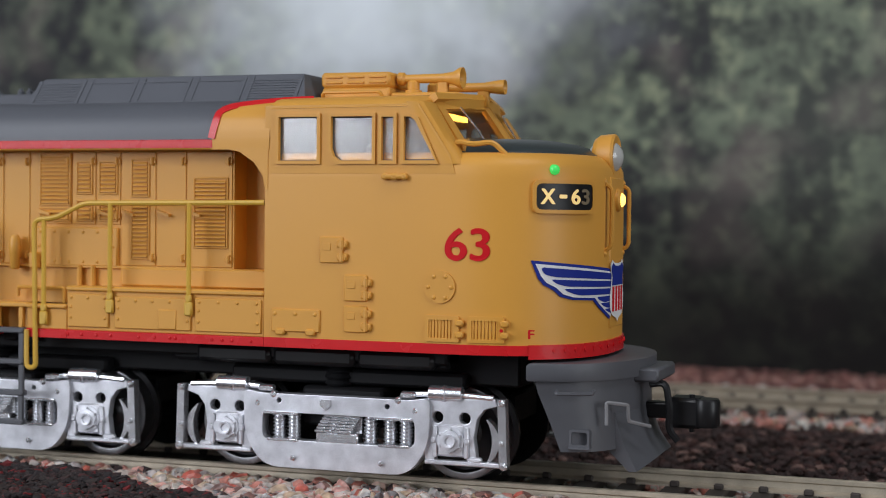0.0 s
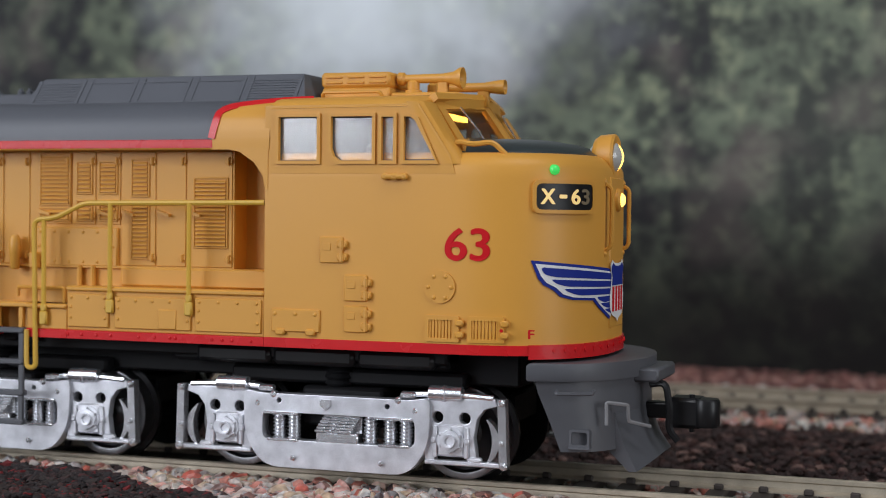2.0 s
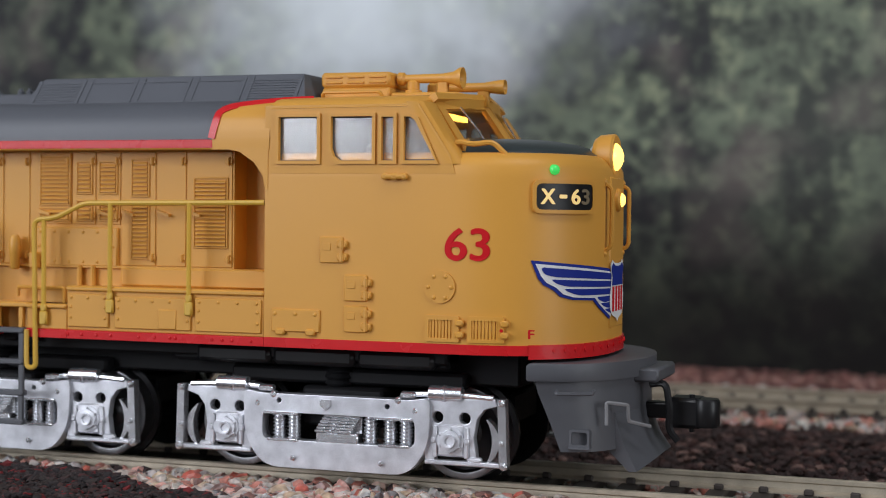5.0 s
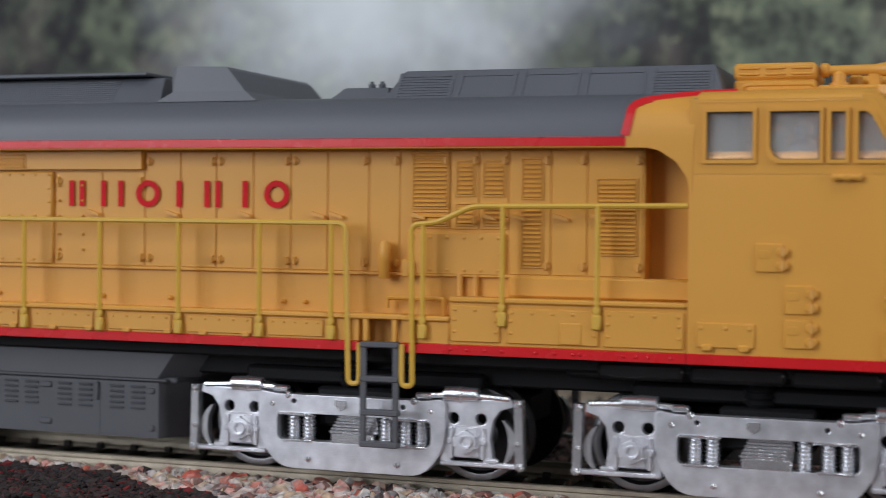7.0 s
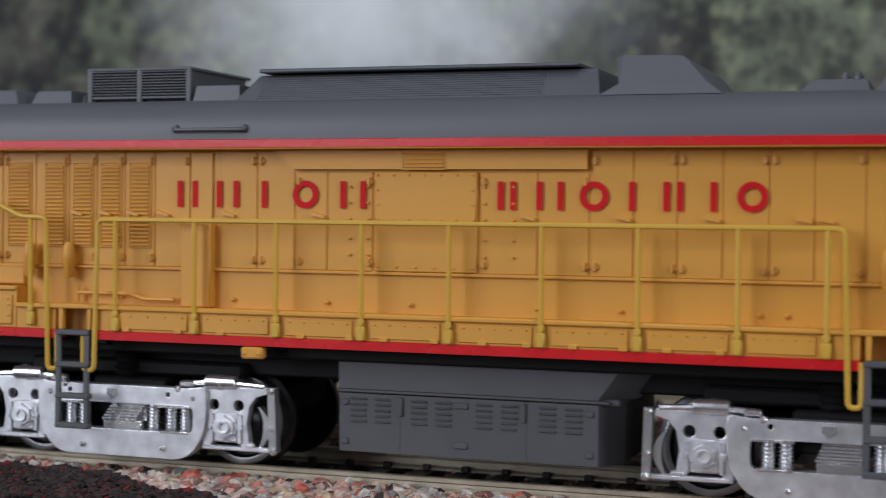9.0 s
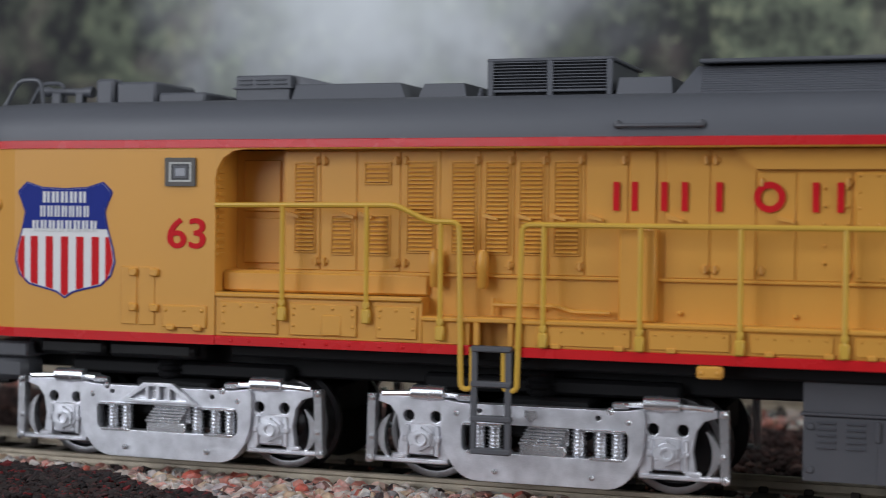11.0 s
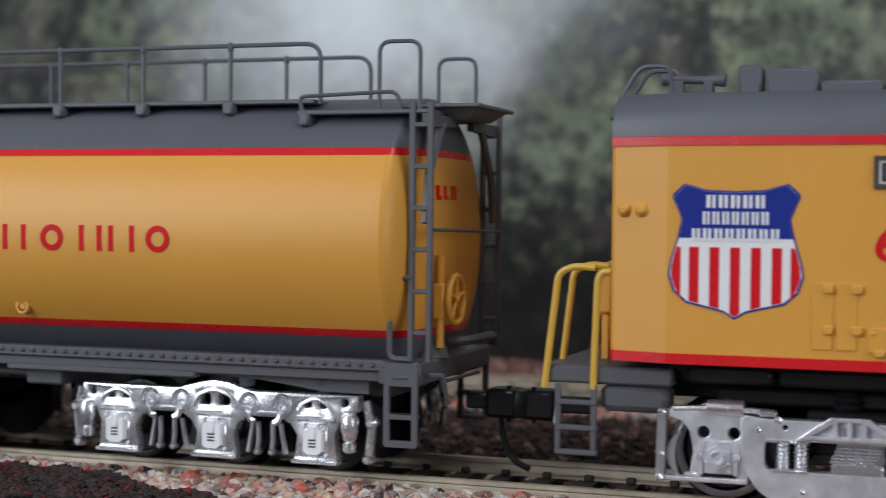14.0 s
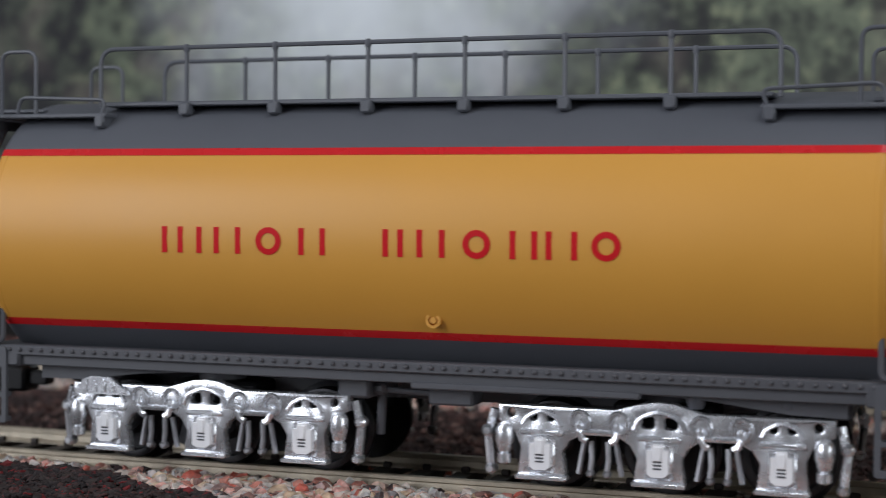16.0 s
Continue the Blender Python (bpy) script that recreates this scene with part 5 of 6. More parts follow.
block(bm, -264.8, -261.5, -17.85, -17.72, 36.8, 39.4, 0.02)
part("rear_window_pane", bm, surface("dark_pane", (0.03, 0.03, 0.033), 0.15), rw)
for a, b, mat in ((1.0, 0.82, surface("pale_window_ring", (0.5, 0.5, 0.47), 0.4)), (0.62, 0.42, DARKGREY)):
    bm = B()
    plate(bm, oblong(-263.15 - 1.6 * a, -263.15 + 1.6 * a, 38.1 - 1.25 * a, 38.1 + 1.25 * a, 0.05), [oblong(-263.15 - 1.6 * b, -263.15 + 1.6 * b, 38.1 - 1.25 * b, 38.1 + 1.25 * b, 0.05)], -17.95, -17.84)
    part("pane_step", bm, mat, rw)
bm = B()
block(bm, -263.9, -262.4, -17.93, -17.84, 37.6, 38.6, 0.03)
part("pane_core", bm, surface("silvered_core", (0.3, 0.31, 0.34), 0.25), rw)
words("road_number", "63", -264.9, 28.5, 3.7, -17.74, LETTER, loco, 5.2, 0.13, "red road number")
for x0 in (-271.6, -269.0):
    bm = B()
    block(bm, x0, x0 + 2.2, -17.85, -17.6, 18.6, 26.0, 0.15)
    for z in (25.3, 20.8):
        block(bm, x0 + (1.6 if x0 > -270 else 1.2), x0 + (2.8 if x0 > -270 else 2.3), -18.2, -17.7, z - 0.5, z + 0.5, 0.2)
    part("access_hatch", bm, YELLOW, loco)
bm = B()
for x, y in ((-293.0, -16.5), (-290.9, -17.0)):
    lathe(bm, (x, y + 0.3, 33.8), (x, y - 0.7, 33.8), [(0, 0.9), (0.5, 0.8), (0.8, 0.5), (1, 0.3)], 10)
part("marker_bracket", bm, YELLOW, loco)
bm = B()
block(bm, -303.0, -287.5, -15.2, 15.2, 13.4, 15.5, 0.3)
block(bm, -296, -288.0, -14.9, -10, 10.2, 13.5, 0.8)
plat = part("rear_platform", bm, DARKGREY, loco, "dark grey rear platform")
bm = B()
for x in (-300.9, -296.6):
    block(bm, x - 0.35, x + 0.35, -15.7, -15.2, 5.0, 13.4, 0.12)
for z in (5.3, 8.2, 11.2):
    block(bm, -301.2, -296.2, -15.8, -14.6, z - 0.3, z + 0.3, 0.12)
part("step_ladder", bm, DARKGREY, plat)
for y, yb in ((-15.4, -15.4), (-8.0, -8.0), (8.0, 8.0), (15.4, 15.4)):
    bm = B()
    tube(bm, rounded([(-302.6, yb, 12.8), (-301.0, y, 26.4), (-299.0, y, 27.2), (-296.6, y, 27.0)], 1.0), 0.42, 8)
    if abs(y) > 10:
        tube(bm, rounded([(-296.7, yb, 12.8), (-296.3, y, 25.6), (-295.8, y, 26.6), (-294.7, y, 26.6)], 1.0), 0.42, 8)
    part("platform_rail", bm, RAILYEL, plat, "stout yellow grab rail on the rear platform")
bm = B()
block(bm, -298.5, -296.5, -6.5, -3.5, 21, 27, 0.4)
block(bm, -298.0, -297.0, -6.0, -4.0, 15.4, 21.2, 0.2)
part("brake_stand", bm, YELLOW, plat)

# ---- front pilot and couplers ----
def pilot_plan(x0, depth, w, n=16):
    """Half-round plan, flat at the back."""
    return [(x0, -w)] + [(x0 + depth * math.sqrt(max(0, 1 - (k / n) ** 2)), w * k / n) for k in range(-n + 1, n)] + [(x0, w)]


bm = B()
loft(bm, [[(x, y, z) for x, y in pilot_plan(-49.2 + i, 11.8 - i, 16.7 - i)] for z, i in ((13.5, 0.15), (13.7, 0), (15.3, 0), (15.6, 0.3))], close=True, caps=True)
pilot = part("pilot", bm, DARKGREY, loco, "dark grey front pilot with a curved apron")
bm = B()
loft(bm, [[(x, y, z) for x, y in pilot_plan(a, d, w)] for z, a, d, w in ((13.6, -48.4, 10.4, 15.8), (12.0, -48.0, 10.0, 15.6), (8.5, -46.6, 8.6, 15.2), (5.1, -45.4, 7.4, 14.8))], close=True, caps=True)
part("apron", bm, DARKGREY, pilot)
bm = B()
ys = np.linspace(-9.8, 9.8, 13)


def lip(y, z, out, drop=0.0):
    """A point on the apron's curve, moved out; the lip drops towards its ends."""
    k = max(0.0, min(1.0, (8.5 - z) / 3.4))
    c = math.sqrt(1 - (y / 15.2) ** 2)
    return (-46.6 + 1.2 * k + (8.6 - 1.2 * k) * c + out, y, z - drop * (y / 9.8) ** 2)


loft(bm, [[lip(y, 9.6, -1.5) for y in ys], [lip(y, 9.4, 0.02) for y in ys], [lip(y, 7.4, 0.35) for y in ys], [lip(y, 5.6, 1.1, 0.4) for y in ys],
          [lip(y, 3.9, 2.5, 1.4) for y in ys], [lip(y, 3.8, 1.5, 1.4) for y in ys], [lip(y, 5.4, -1.5) for y in ys]])
for k in (0, 12):
    bm.verts.ensure_lookup_table()
    face(bm, [bm.verts[r * 13 + k] for r in range(7)])
part("scoop", bm, DARKGREY, pilot, "curved lip of the pilot above the rails")
bm = B()
block(bm, -39.4, -35.6, -5.5, 5.5, 12.8, 14.5, 0.3)
part("buffer_step", bm, DARKGREY, pilot)
bm = B()
tube(bm, rounded([(-45.6, -16.0, 12.4), (-45.6, -16.6, 12.2), (-41.6, -14.9, 12.2), (-41.6, -14.2, 12.4)], 0.4), 0.24, 6)
part("pilot_grab", bm, DARKGREY, pilot)
bm = B()
tube(bm, rounded([(-40.4, -12.6, 8.3), (-40.4, -12.8, 11.0), (-38.2, -11.0, 10.6), (-38.2, -10.4, 8.6), (-36.0, -8.2, 7.8)], 0.3), 0.24, 6)
part("uncoupling_lever", bm, surface("light_grey_plastic", (0.22, 0.22, 0.23), 0.5), pilot)
bm = B()
plate(bm, oblong(-44.5, -42.0, 5.5, 7.8, 0.3), [oblong(-44.2, -42.3, 6.0, 7.5, 0.25)], -14.5, -13.4)
block(bm, -44.6, -41.9, -14.75, -13.6, 5.4, 5.75, 0.1)
part("foot_step", bm, DARKGREY, pilot)


def coupler(parent, x, d, length=6.0):
    """Knuckle coupler that points along d."""
    bm = B()
    x0, x1 = sorted((x, x + d * length))
    block(bm, x0, x1, -1.1, 1.1, 7.9, 9.9, 0.25)
    c = part("coupler", bm, BLACK, parent, "black knuckle coupler")
    bm = B()
    a = x + d * (length - 0.2)
    x0, x1 = sorted((a, a + d * 4.4))
    block(bm, x0, x1, -2.2, 2.0, 6.9, 10.7, 0.5)
    lathe(bm, (a + d * 4.6, -0.7, 7.1), (a + d * 4.6, -0.7, 10.6), [(0, 1.6), (0.1, 1.8), (0.9, 1.8), (1, 1.6)], 12)
    lathe(bm, (a + d * 3.0, -1.4, 6.5), (a + d * 3.0, -1.4, 11.1), [(0, 0.35), (1, 0.35)], 8)
    part("knuckle", bm, BLACK, c)
    return c


coupler(loco, -41.0, 1, 6.0)
bm = B()
tube(bm, rounded([(-37.0, -3.6, 12.4), (-35.0, -4.0, 12.8), (-34.4, -4.2, 9.5), (-34.6, -4.0, 7.0), (-33.4, -4.0, 5.6)], 1.2), 0.45, 7)
part("air_hose", bm, BLACK, loco)
coupler(loco, -300.0, -1, 5.0)
bm = B()
tube(bm, rounded([(-302.5, -9, 11.6), (-302.8, -9.4, 7.6), (-301.2, -9.2, 7.2)], 0.4), 0.3, 6)
part("uncoupling_lever", bm, surface("light_grey_steel", (0.3, 0.3, 0.31), 0.4, metal=0.5), loco)

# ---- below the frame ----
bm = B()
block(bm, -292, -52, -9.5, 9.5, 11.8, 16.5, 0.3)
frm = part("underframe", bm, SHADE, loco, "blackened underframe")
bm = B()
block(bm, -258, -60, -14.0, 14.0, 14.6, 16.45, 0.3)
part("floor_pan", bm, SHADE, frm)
for xc in (-74.4, -125.0, -216.5, -267.0):
    bm = B()
    block(bm, xc - 16, xc + 16, -11.5, 11.5, 11.4, 13.4, 0.4)
    part("bolster", bm, SHADE, frm)
    bm = B()
    lathe(bm, (xc - 1, -11.0, 11.2), (xc - 1, -11.0, 14.4), [(k / 8, 1.9 if k % 2 else 1.5) for k in range(9)], 14)
    part("bolster_spring", bm, SHADE, frm)
for x0, x1 in ((-98, -60), (-289, -262)):
    bm = B()
    block(bm, x0, x1, -13.2, 13.2, 13.8, 16.4, 0.5)
    part("duct_backing", bm, SHADE, frm)
for x0, x1 in ((-94.0, -83.5), (-83.2, -72.0), (-71.7, -61.5), (-286, -276), (-275.6, -263)):
    bm = B()
    block(bm, x0, x1, -14.6, -11, 13.9, 16.2, 0.6)
    part("side_duct", bm, BLACK, frm)
bm = B()
loft(bm, [[(x, y, z) for x, y in ((-186.2, -13.2), (-150.4 - k, -13.2), (-146.4 - k, -9), (-146.4 - k, 9), (-150.4 - k, 13.2), (-186.2, 13.2))] for z, k in ((11.2, 2.6), (14.6, 0.2), (16.3, 0.0))], close=True, caps=True)
tank = part("fuel_box", bm, DARKGREY, loco, "dark grey equipment box slung under the body", smooth=False)
bm = B()
loft(bm, [[(x, y, z) for x, y in ((-186.2, -12.9), (-153.0, -12.9), (-150.6, -9), (-150.6, 9), (-153.0, 12.9), (-186.2, 12.9))] for z in (3.3, 10.6)], close=True, caps=True)
block(bm, -186.4, -150.5, -12.6, 12.6, 10.5, 11.3, 0.2)
part("lower_box", bm, DARKGREY, tank, smooth=False)
bm = B()
block(bm, -186.4, -151.6, -13.3, -12.6, 10.75, 11.15, 0.15)
for x in (-178.0, -162.2):
    block(bm, x - 0.3, x + 0.3, -13.25, -12.7, 8.0, 10.4, 0.12)
for x in (-170.1,):
    block(bm, x - 0.9, x + 0.9, -13.15, -12.7, 9.3, 10.1, 0.3)
    block(bm, x - 0.9, x + 0.9, -13.15, -12.7, 4.4, 5.2, 0.3)
for x in (-185.4, -154.0):
    for z in (4.6, 9.5):
        block(bm, x - 0.45, x + 0.45, -13.15, -12.7, z - 0.4, z + 0.4, 0.15)
for x in (-178.1, -161.8):
    block(bm, x - 0.05, x + 0.05, -12.95, -12.7, 3.4, 10.5, 0.01)
part("box_fitting", bm, DARKGREY, tank)
for x in (-183.6, -180.4, -175.6, -172.4, -167.2, -164.0, -159.2, -156.0):
    bm = B()
    for i in range(5):
        z = 7.0 + i * 0.7
        loft(bm, [[(x - 1.0, -12.85, z), (x - 1.0, -13.2, z + 0.1), (x - 1.0, -12.85, z + 0.38)], [(x + 1.0, -12.85, z), (x + 1.0, -13.2, z + 0.1), (x + 1.0, -12.85, z + 0.38)]], close=True, caps=True)
    part("box_louvre", bm, DARKGREY, tank)
bm = B()
for x in (-176, -163):
    block(bm, x - 3.5, x + 3.5, -6, 6, 2.3, 3.4, 0.4)
part("box_sump", bm, DARKGREY, tank)

# ---- trucks ----
WHEELS = []


def wheelset(parent, x, r=5.85):
    bm = B()
    rod(bm, (x, -9.5, r), (x, 9.5, r), 1.2, 10)
    for s in (-1, 1):
        lathe(bm, (x, s * 6.6, r), (x, s * 9.6, r), [(0, r + 0.75), (0.22, r + 0.75), (0.3, r + 0.1), (0.98, r - 0.05), (1.0, r - 0.25), (0.97, r - 0.9), (0.72, r - 1.2), (0.7, 2.2), (0.85, 1.6), (1.0, 1.4)], 28)
    w = part("wheelset", bm, STEEL, parent, "blackened wheels with bright worn tyres")
    w.data.materials.append(TYRE)
    for f in w.data.polygons:
        d = math.hypot(f.center.x, f.center.z) / MM
        f.material_index = 1 if r > 5.5 and r - 0.85 < d < r + 0.3 else 0
    WHEELS.append(w)
    return w


def truck_b(name, xc):
    """Four-wheel silver truck; side frames with drop equaliser, springs and brake gear."""
    bm = B()
    block(bm, xc - 5.5, xc + 5.5, -12.6, 12.6, 6.2, 11.2, 0.4)
    block(bm, xc - 20.5, xc + 20.5, -5.5, 5.5, 6.6, 10.6, 0.4)
    for x in (-8.0, 6.0):
        block(bm, xc + x, xc + x + 2, -12.4, 12.4, 3.5, 10.0, 0.3)
    tr = part(name, bm, SHADE, loco, "four-wheeled truck with cast silver side frames")
    for s in (-1, 1):
        def yy(a, b):
            return (min(s * a, s * b), max(s * a, s * b))
        # main frame with drop belly
        outer = [(p[0], p[1]) for p in rounded([(xc - 12.6, 10.75, 0), (xc - 12.4, 4.6, 0), (xc - 9.8, 1.0, 0), (xc + 9.8, 1.0, 0), (xc + 12.4, 4.6, 0), (xc + 12.6, 10.75, 0), (xc + 10.2, 10.3, 0), (xc - 10.2, 10.3, 0)], 2.2, 5, True)]
        bm = B()
        plate(bm, outer, [oblong(xc - 9.9, xc + 10.6, 4.5, 7.95, 0.9), disc(xc - 7.6, 9.45, 0.32, 10), disc(xc + 7.0, 9.35, 0.32, 10)], s * 14.85, s * 13.0, bev=0.18)
        fr = part("side_frame", bm, SILVER, tr, "cast silver truck side frame", smooth=False)
        bm = B()
        for x in (-5.6, 6.3):
            lathe(bm, (xc + x, s * 14.8, 2.3), (xc + x, s * 15.3, 2.3), [(0, 0.36), (0.7, 0.34), (1, 0.15)], 8)
        plate(bm, [(xc - 1.9, 9.85), (xc - 0.5, 9.85), (xc - 0.45, 9.1), (xc - 1.2, 8.5), (xc - 1.95, 9.1)], [], s * 15.02, s * 14.7)
        block(bm, xc - 9.7, xc - 4.9, *yy(14.4, 15.15), 7.7, 8.05, 0.1)
        block(bm, xc + 5.4, xc + 10.3, *yy(14.4, 15.15), 7.7, 8.05, 0.1)
        block(bm, xc - 9.2, xc - 5.0, *yy(14.4, 15.1), 4.35, 4.7, 0.1)
        block(bm, xc + 5.9, xc + 10.0, *yy(14.4, 15.1), 4.35, 4.7, 0.1)
        part("casting_boss", bm, BRIGHT, fr)
        for x in (-7.9, -5.9, 4.5, 7.1, 9.2):
            bm = B()
            lathe(bm, (xc + x, s * 13.8, 3.6), (xc + x, s * 13.8, 8.2), [(k / 20, 0.95 if k % 2 else 0.68) for k in range(21)], 12)
            part("coil_spring", bm, BRIGHT, fr)
        bm = B()
        for k in range(4):
            x = xc - 2.3 + k * 1.25
            for j in range(6):
                block(bm, x + j * 0.16 - 0.35, x + j * 0.16 + 0.78, *yy(13.0, 15.0 - 0.2 * j), 5.75 + j * 0.36, 6.06 + j * 0.36, 0.05)
        block(bm, xc - 2.5, xc + 3.1, *yy(12.8, 14.9), 4.4, 5.72, 0.12)
        block(bm, xc - 2.0, xc + 3.2, *yy(12.8, 13.6), 5.6, 8.0, 0.1)
        part("leaf_spring", bm, BRIGHT, fr, "ribbed leaf spring pack")
        for e in (-1, 1):
            ax = xc + e * 15.13
            bm = B()
            ped = [(ax - e * 3.4, 10.6), (ax + e * 1.5, 10.7), (ax + e * 5.6, 10.85), (ax + e * 5.8, 10.0), (ax + e * 4.2, 9.5), (ax + e * 3.3, 8.3), (ax + e * 2.9, 6.0), (ax + e * 3.3, 3.3), (ax + e * 2.0, 3.0), (ax + e * 1.9, 7.2),
                   (ax - e * 1.9, 7.2), (ax - e * 2.1, 3.0), (ax - e * 3.4, 3.0)]
            plate(bm, ped, [disc(ax - e * 1.75, 8.35, 0.72, 12), disc(ax + e * 1.75, 8.35, 0.72, 12)], s * 14.25, s * 13.1, bev=0.1)
            pd = part("pedestal", bm, SILVER, fr, smooth=False)
            bm = B()
            block(bm, ax - 1.75, ax + 1.75, *yy(13.0, 14.45), 3.6, 7.6, 0.25)
            for k in (-1, 1):
                block(bm, ax + k * 2.0 - 0.3, ax + k * 2.0 + 0.3, *yy(13.4, 14.6), 3.5, 7.3, 0.12)
                block(bm, ax + k * 2.15 - 0.3, ax + k * 2.15 + 0.3, *yy(13.4, 14.75), 5.2, 6.0, 0.12)
            lathe(bm, (ax, s * 14.3, 5.6), (ax, s * 15.3, 5.6), [(0, 1.75), (0.3, 1.75), (0.32, 1.35), (0.65, 1.3), (0.67, 0.85), (1.0, 0.8), (0.98, 0.5), (0.75, 0.45), (0.75, 0.1)], 16)
            for k in range(6):
                a = k * math.pi / 3 + 0.5
                lathe(bm, (ax + 1.35 * math.cos(a), s * 14.5, 5.6 + 1.35 * math.sin(a)), (ax + 1.35 * math.cos(a), s * 15.0, 5.6 + 1.35 * math.sin(a)), [(0, 0.2), (0.8, 0.18), (1, 0.08)], 6)
            part("axle_box", bm, SILVER, pd, "bolted bright axle box cover")
            # hanger, tie bar, shoe, cylinder
            bm = B()
            hx = xc + e * 21.6
            loft(bm, [[(hx - 0.55, y, 10.9), (hx + 0.45, y, 10.9), (hx + e * 0.25 + 0.5, y, 2.7), (hx + e * 0.25 - 0.5, y, 2.7)] for y in (s * 13.3, s * 14.6)], close=True, caps=True)
            lathe(bm, (hx, s * 14.4, 10.5), (hx, s * 15.1, 10.5), [(0, 0.5), (0.7, 0.45), (1, 0.2)], 8)
            lathe(bm, (hx, s * 14.4, 5.6), (hx, s * 14.9, 5.6), [(0, 0.35), (0.7, 0.3), (1, 0.1)], 8)
            lathe(bm, (hx + e * 0.3, s * 14.2, 2.85), (hx + e * 0.3, s * 15.0, 2.85), [(0, 0.55), (0.7, 0.5), (1, 0.2)], 8)
            part("brake_hanger", bm, BRIGHT, fr)
            bm = B()
            block(bm, min(ax - e * 3.4, hx + e * 0.6), max(ax - e * 3.4, hx + e * 0.6), *yy(13.3, 14.4), 2.55, 3.15, 0.15)
            block(bm, min(ax + e * 2.2, ax + e * 3.9), max(ax + e * 2.2, ax + e * 3.9), *yy(13.6, 14.5), 3.0, 3.7, 0.3)
            part("tie_bar", bm, SILVER, fr)
            bm = B()
            shoe = [(ax + e * 5.1 * math.cos(a), 5.6 + 5.1 * math.sin(a)) for a in np.linspace(-0.56, 0.56, 9)]
            shoe2 = [(x + e * 0.22 + e * 0.75 * (1 - (k / 4.0 - 1) ** 2), z) for k, (x, z) in enumerate(shoe)]
            plate(bm, shoe + shoe2[::-1], [], s * 13.9, s * 12.6)
            part("brake_shoe", bm, BRIGHT, fr)
            bm = B()
            c0, c1 = xc + e * 12.2, xc + e * 16.6
            lathe(bm, (c0, s * 14.0, 11.25), (c1, s * 14.0, 11.25), [(0, 0.55), (0.03, 0.95), (0.4, 0.98), (0.42, 1.08), (0.5, 1.08), (0.52, 0.95), (0.97, 0.9), (1, 0.5)], 12)
            rod(bm, (c1, s * 14.0, 11.1), (xc + e * 20.4, s * 14.0, 10.9), 0.38, 8)
            rod(bm, (c0, s * 14.0, 11.1), (xc + e * 9.0, s * 14.0, 10.9), 0.38, 8)
            block(bm, min(xc + e * 8.6, xc + e * 10.6), max(xc + e * 8.6, xc + e * 10.6), *yy(13.5, 14.8), 10.5, 11.3, 0.2)
            lathe(bm, (xc + e * 8.4, s * 14.4, 10.2), (xc + e * 8.4, s * 15.1, 10.2), [(0, 0.5), (0.7, 0.45), (1, 0.2)], 8)
            lathe(bm, (xc + e * 10.6, s * 14.4, 9.0), (xc + e * 10.6, s * 15.0, 9.0), [(0, 0.45), (0.7, 0.4), (1, 0.2)], 8)
            part("brake_cylinder", bm, BRIGHT, fr, "bright brake cylinder on the frame")
    for e in (-1, 1):
        wheelset(tr, xc + e * 15.13)
    return tr


for xc in (-74.4, -125.05, -216.5, -267.05):
    last = truck_b("truck", xc)
# ribbed three-cornered guard on the rearmost truck
bm = B()
gx = -267.05
plate(bm, [(gx - 6.2, 8.3), (gx + 5.2, 8.3), (gx + 1.6, 10.9), (gx - 2.6, 10.9)], [[(gx - 4.6, 8.75), (gx - 2.3, 8.75), (gx - 2.3, 10.2)], [(gx - 1.8, 8.75), (gx - 0.75, 8.75), (gx - 0.75, 10.4), (gx - 1.8, 10.4)],
      [(gx - 0.25, 8.75), (gx + 0.85, 8.75), (gx + 0.85, 10.4), (gx - 0.25, 10.4)], [(gx + 1.35, 8.75), (gx + 3.7, 8.75), (gx + 1.35, 10.2)]], -15.6, -14.9, bev=0.08)
part("spring_guard", bm, SILVER, last, "ribbed three-cornered silver guard", smooth=False)

# ---- lettering on the hood and tender as plain shapes ----
def mark(x, z, w, h, kind, y, parent):
    """One sign of a line of lettering, reduced to plain bars and rings."""
    bm = B()
    k = h * 0.22
    if kind == "I":
        plate(bm, oblong(x, x + k, z, z + h, 0.02), [], y, y - 0.06)
    elif kind == "O":
        r = min(w, h) / 2
        c = (x + w / 2, z + h / 2)
        plate(bm, disc(c[0], c[1], h * 0.52, 24), [disc(c[0], c[1], h * 0.52 - k, 20)], y, y - 0.06)
    else:
        plate(bm, oblong(x, x + k, z, z + h, 0.02), [], y, y - 0.06)
        plate(bm, oblong(x + w - k, x + w, z, z + h, 0.02), [], y, y - 0.06)
    return part("letter_mark", bm, LETTER, parent)


for x, w, kd in ((-207.9, 2.9, "H"), (-202.3, 3.1, "H"), (-196.0, 1, "I"), (-191.7, 3.4, "O"), (-185.3, 3.4, "H"),
                 (-165.0, 2.3, "H"), (-160.2, 3.3, "H"), (-154.9, 3.3, "O"), (-149.1, 1, "I"), (-145.1, 2.3, "H"), (-139.7, 1, "I"), (-136.6, 3.3, "O")):
    mark(x, 33.7, w, 3.35, kd, -15.46, hood)

# ---- tender ----
tender = vehicle("model_tender", -377, "yellow cylindrical model fuel tender with grey frame and silver trucks", "model tender")
TR, TZ, TX0, TX1 = 18.0, 30.0, -433.2, -321.6
TY = -3.0


def side(s, v):
    """Depth of a fitting that stands v out on the near side, and of its twin on the far side."""
    return -3.5 + s * (v - 3.5)




def shell(name, z0, z1, lift, material, label="", n=8):
    """A belt of the tank between two levels, both sides and its share of the rounded ends."""
    bm = B()
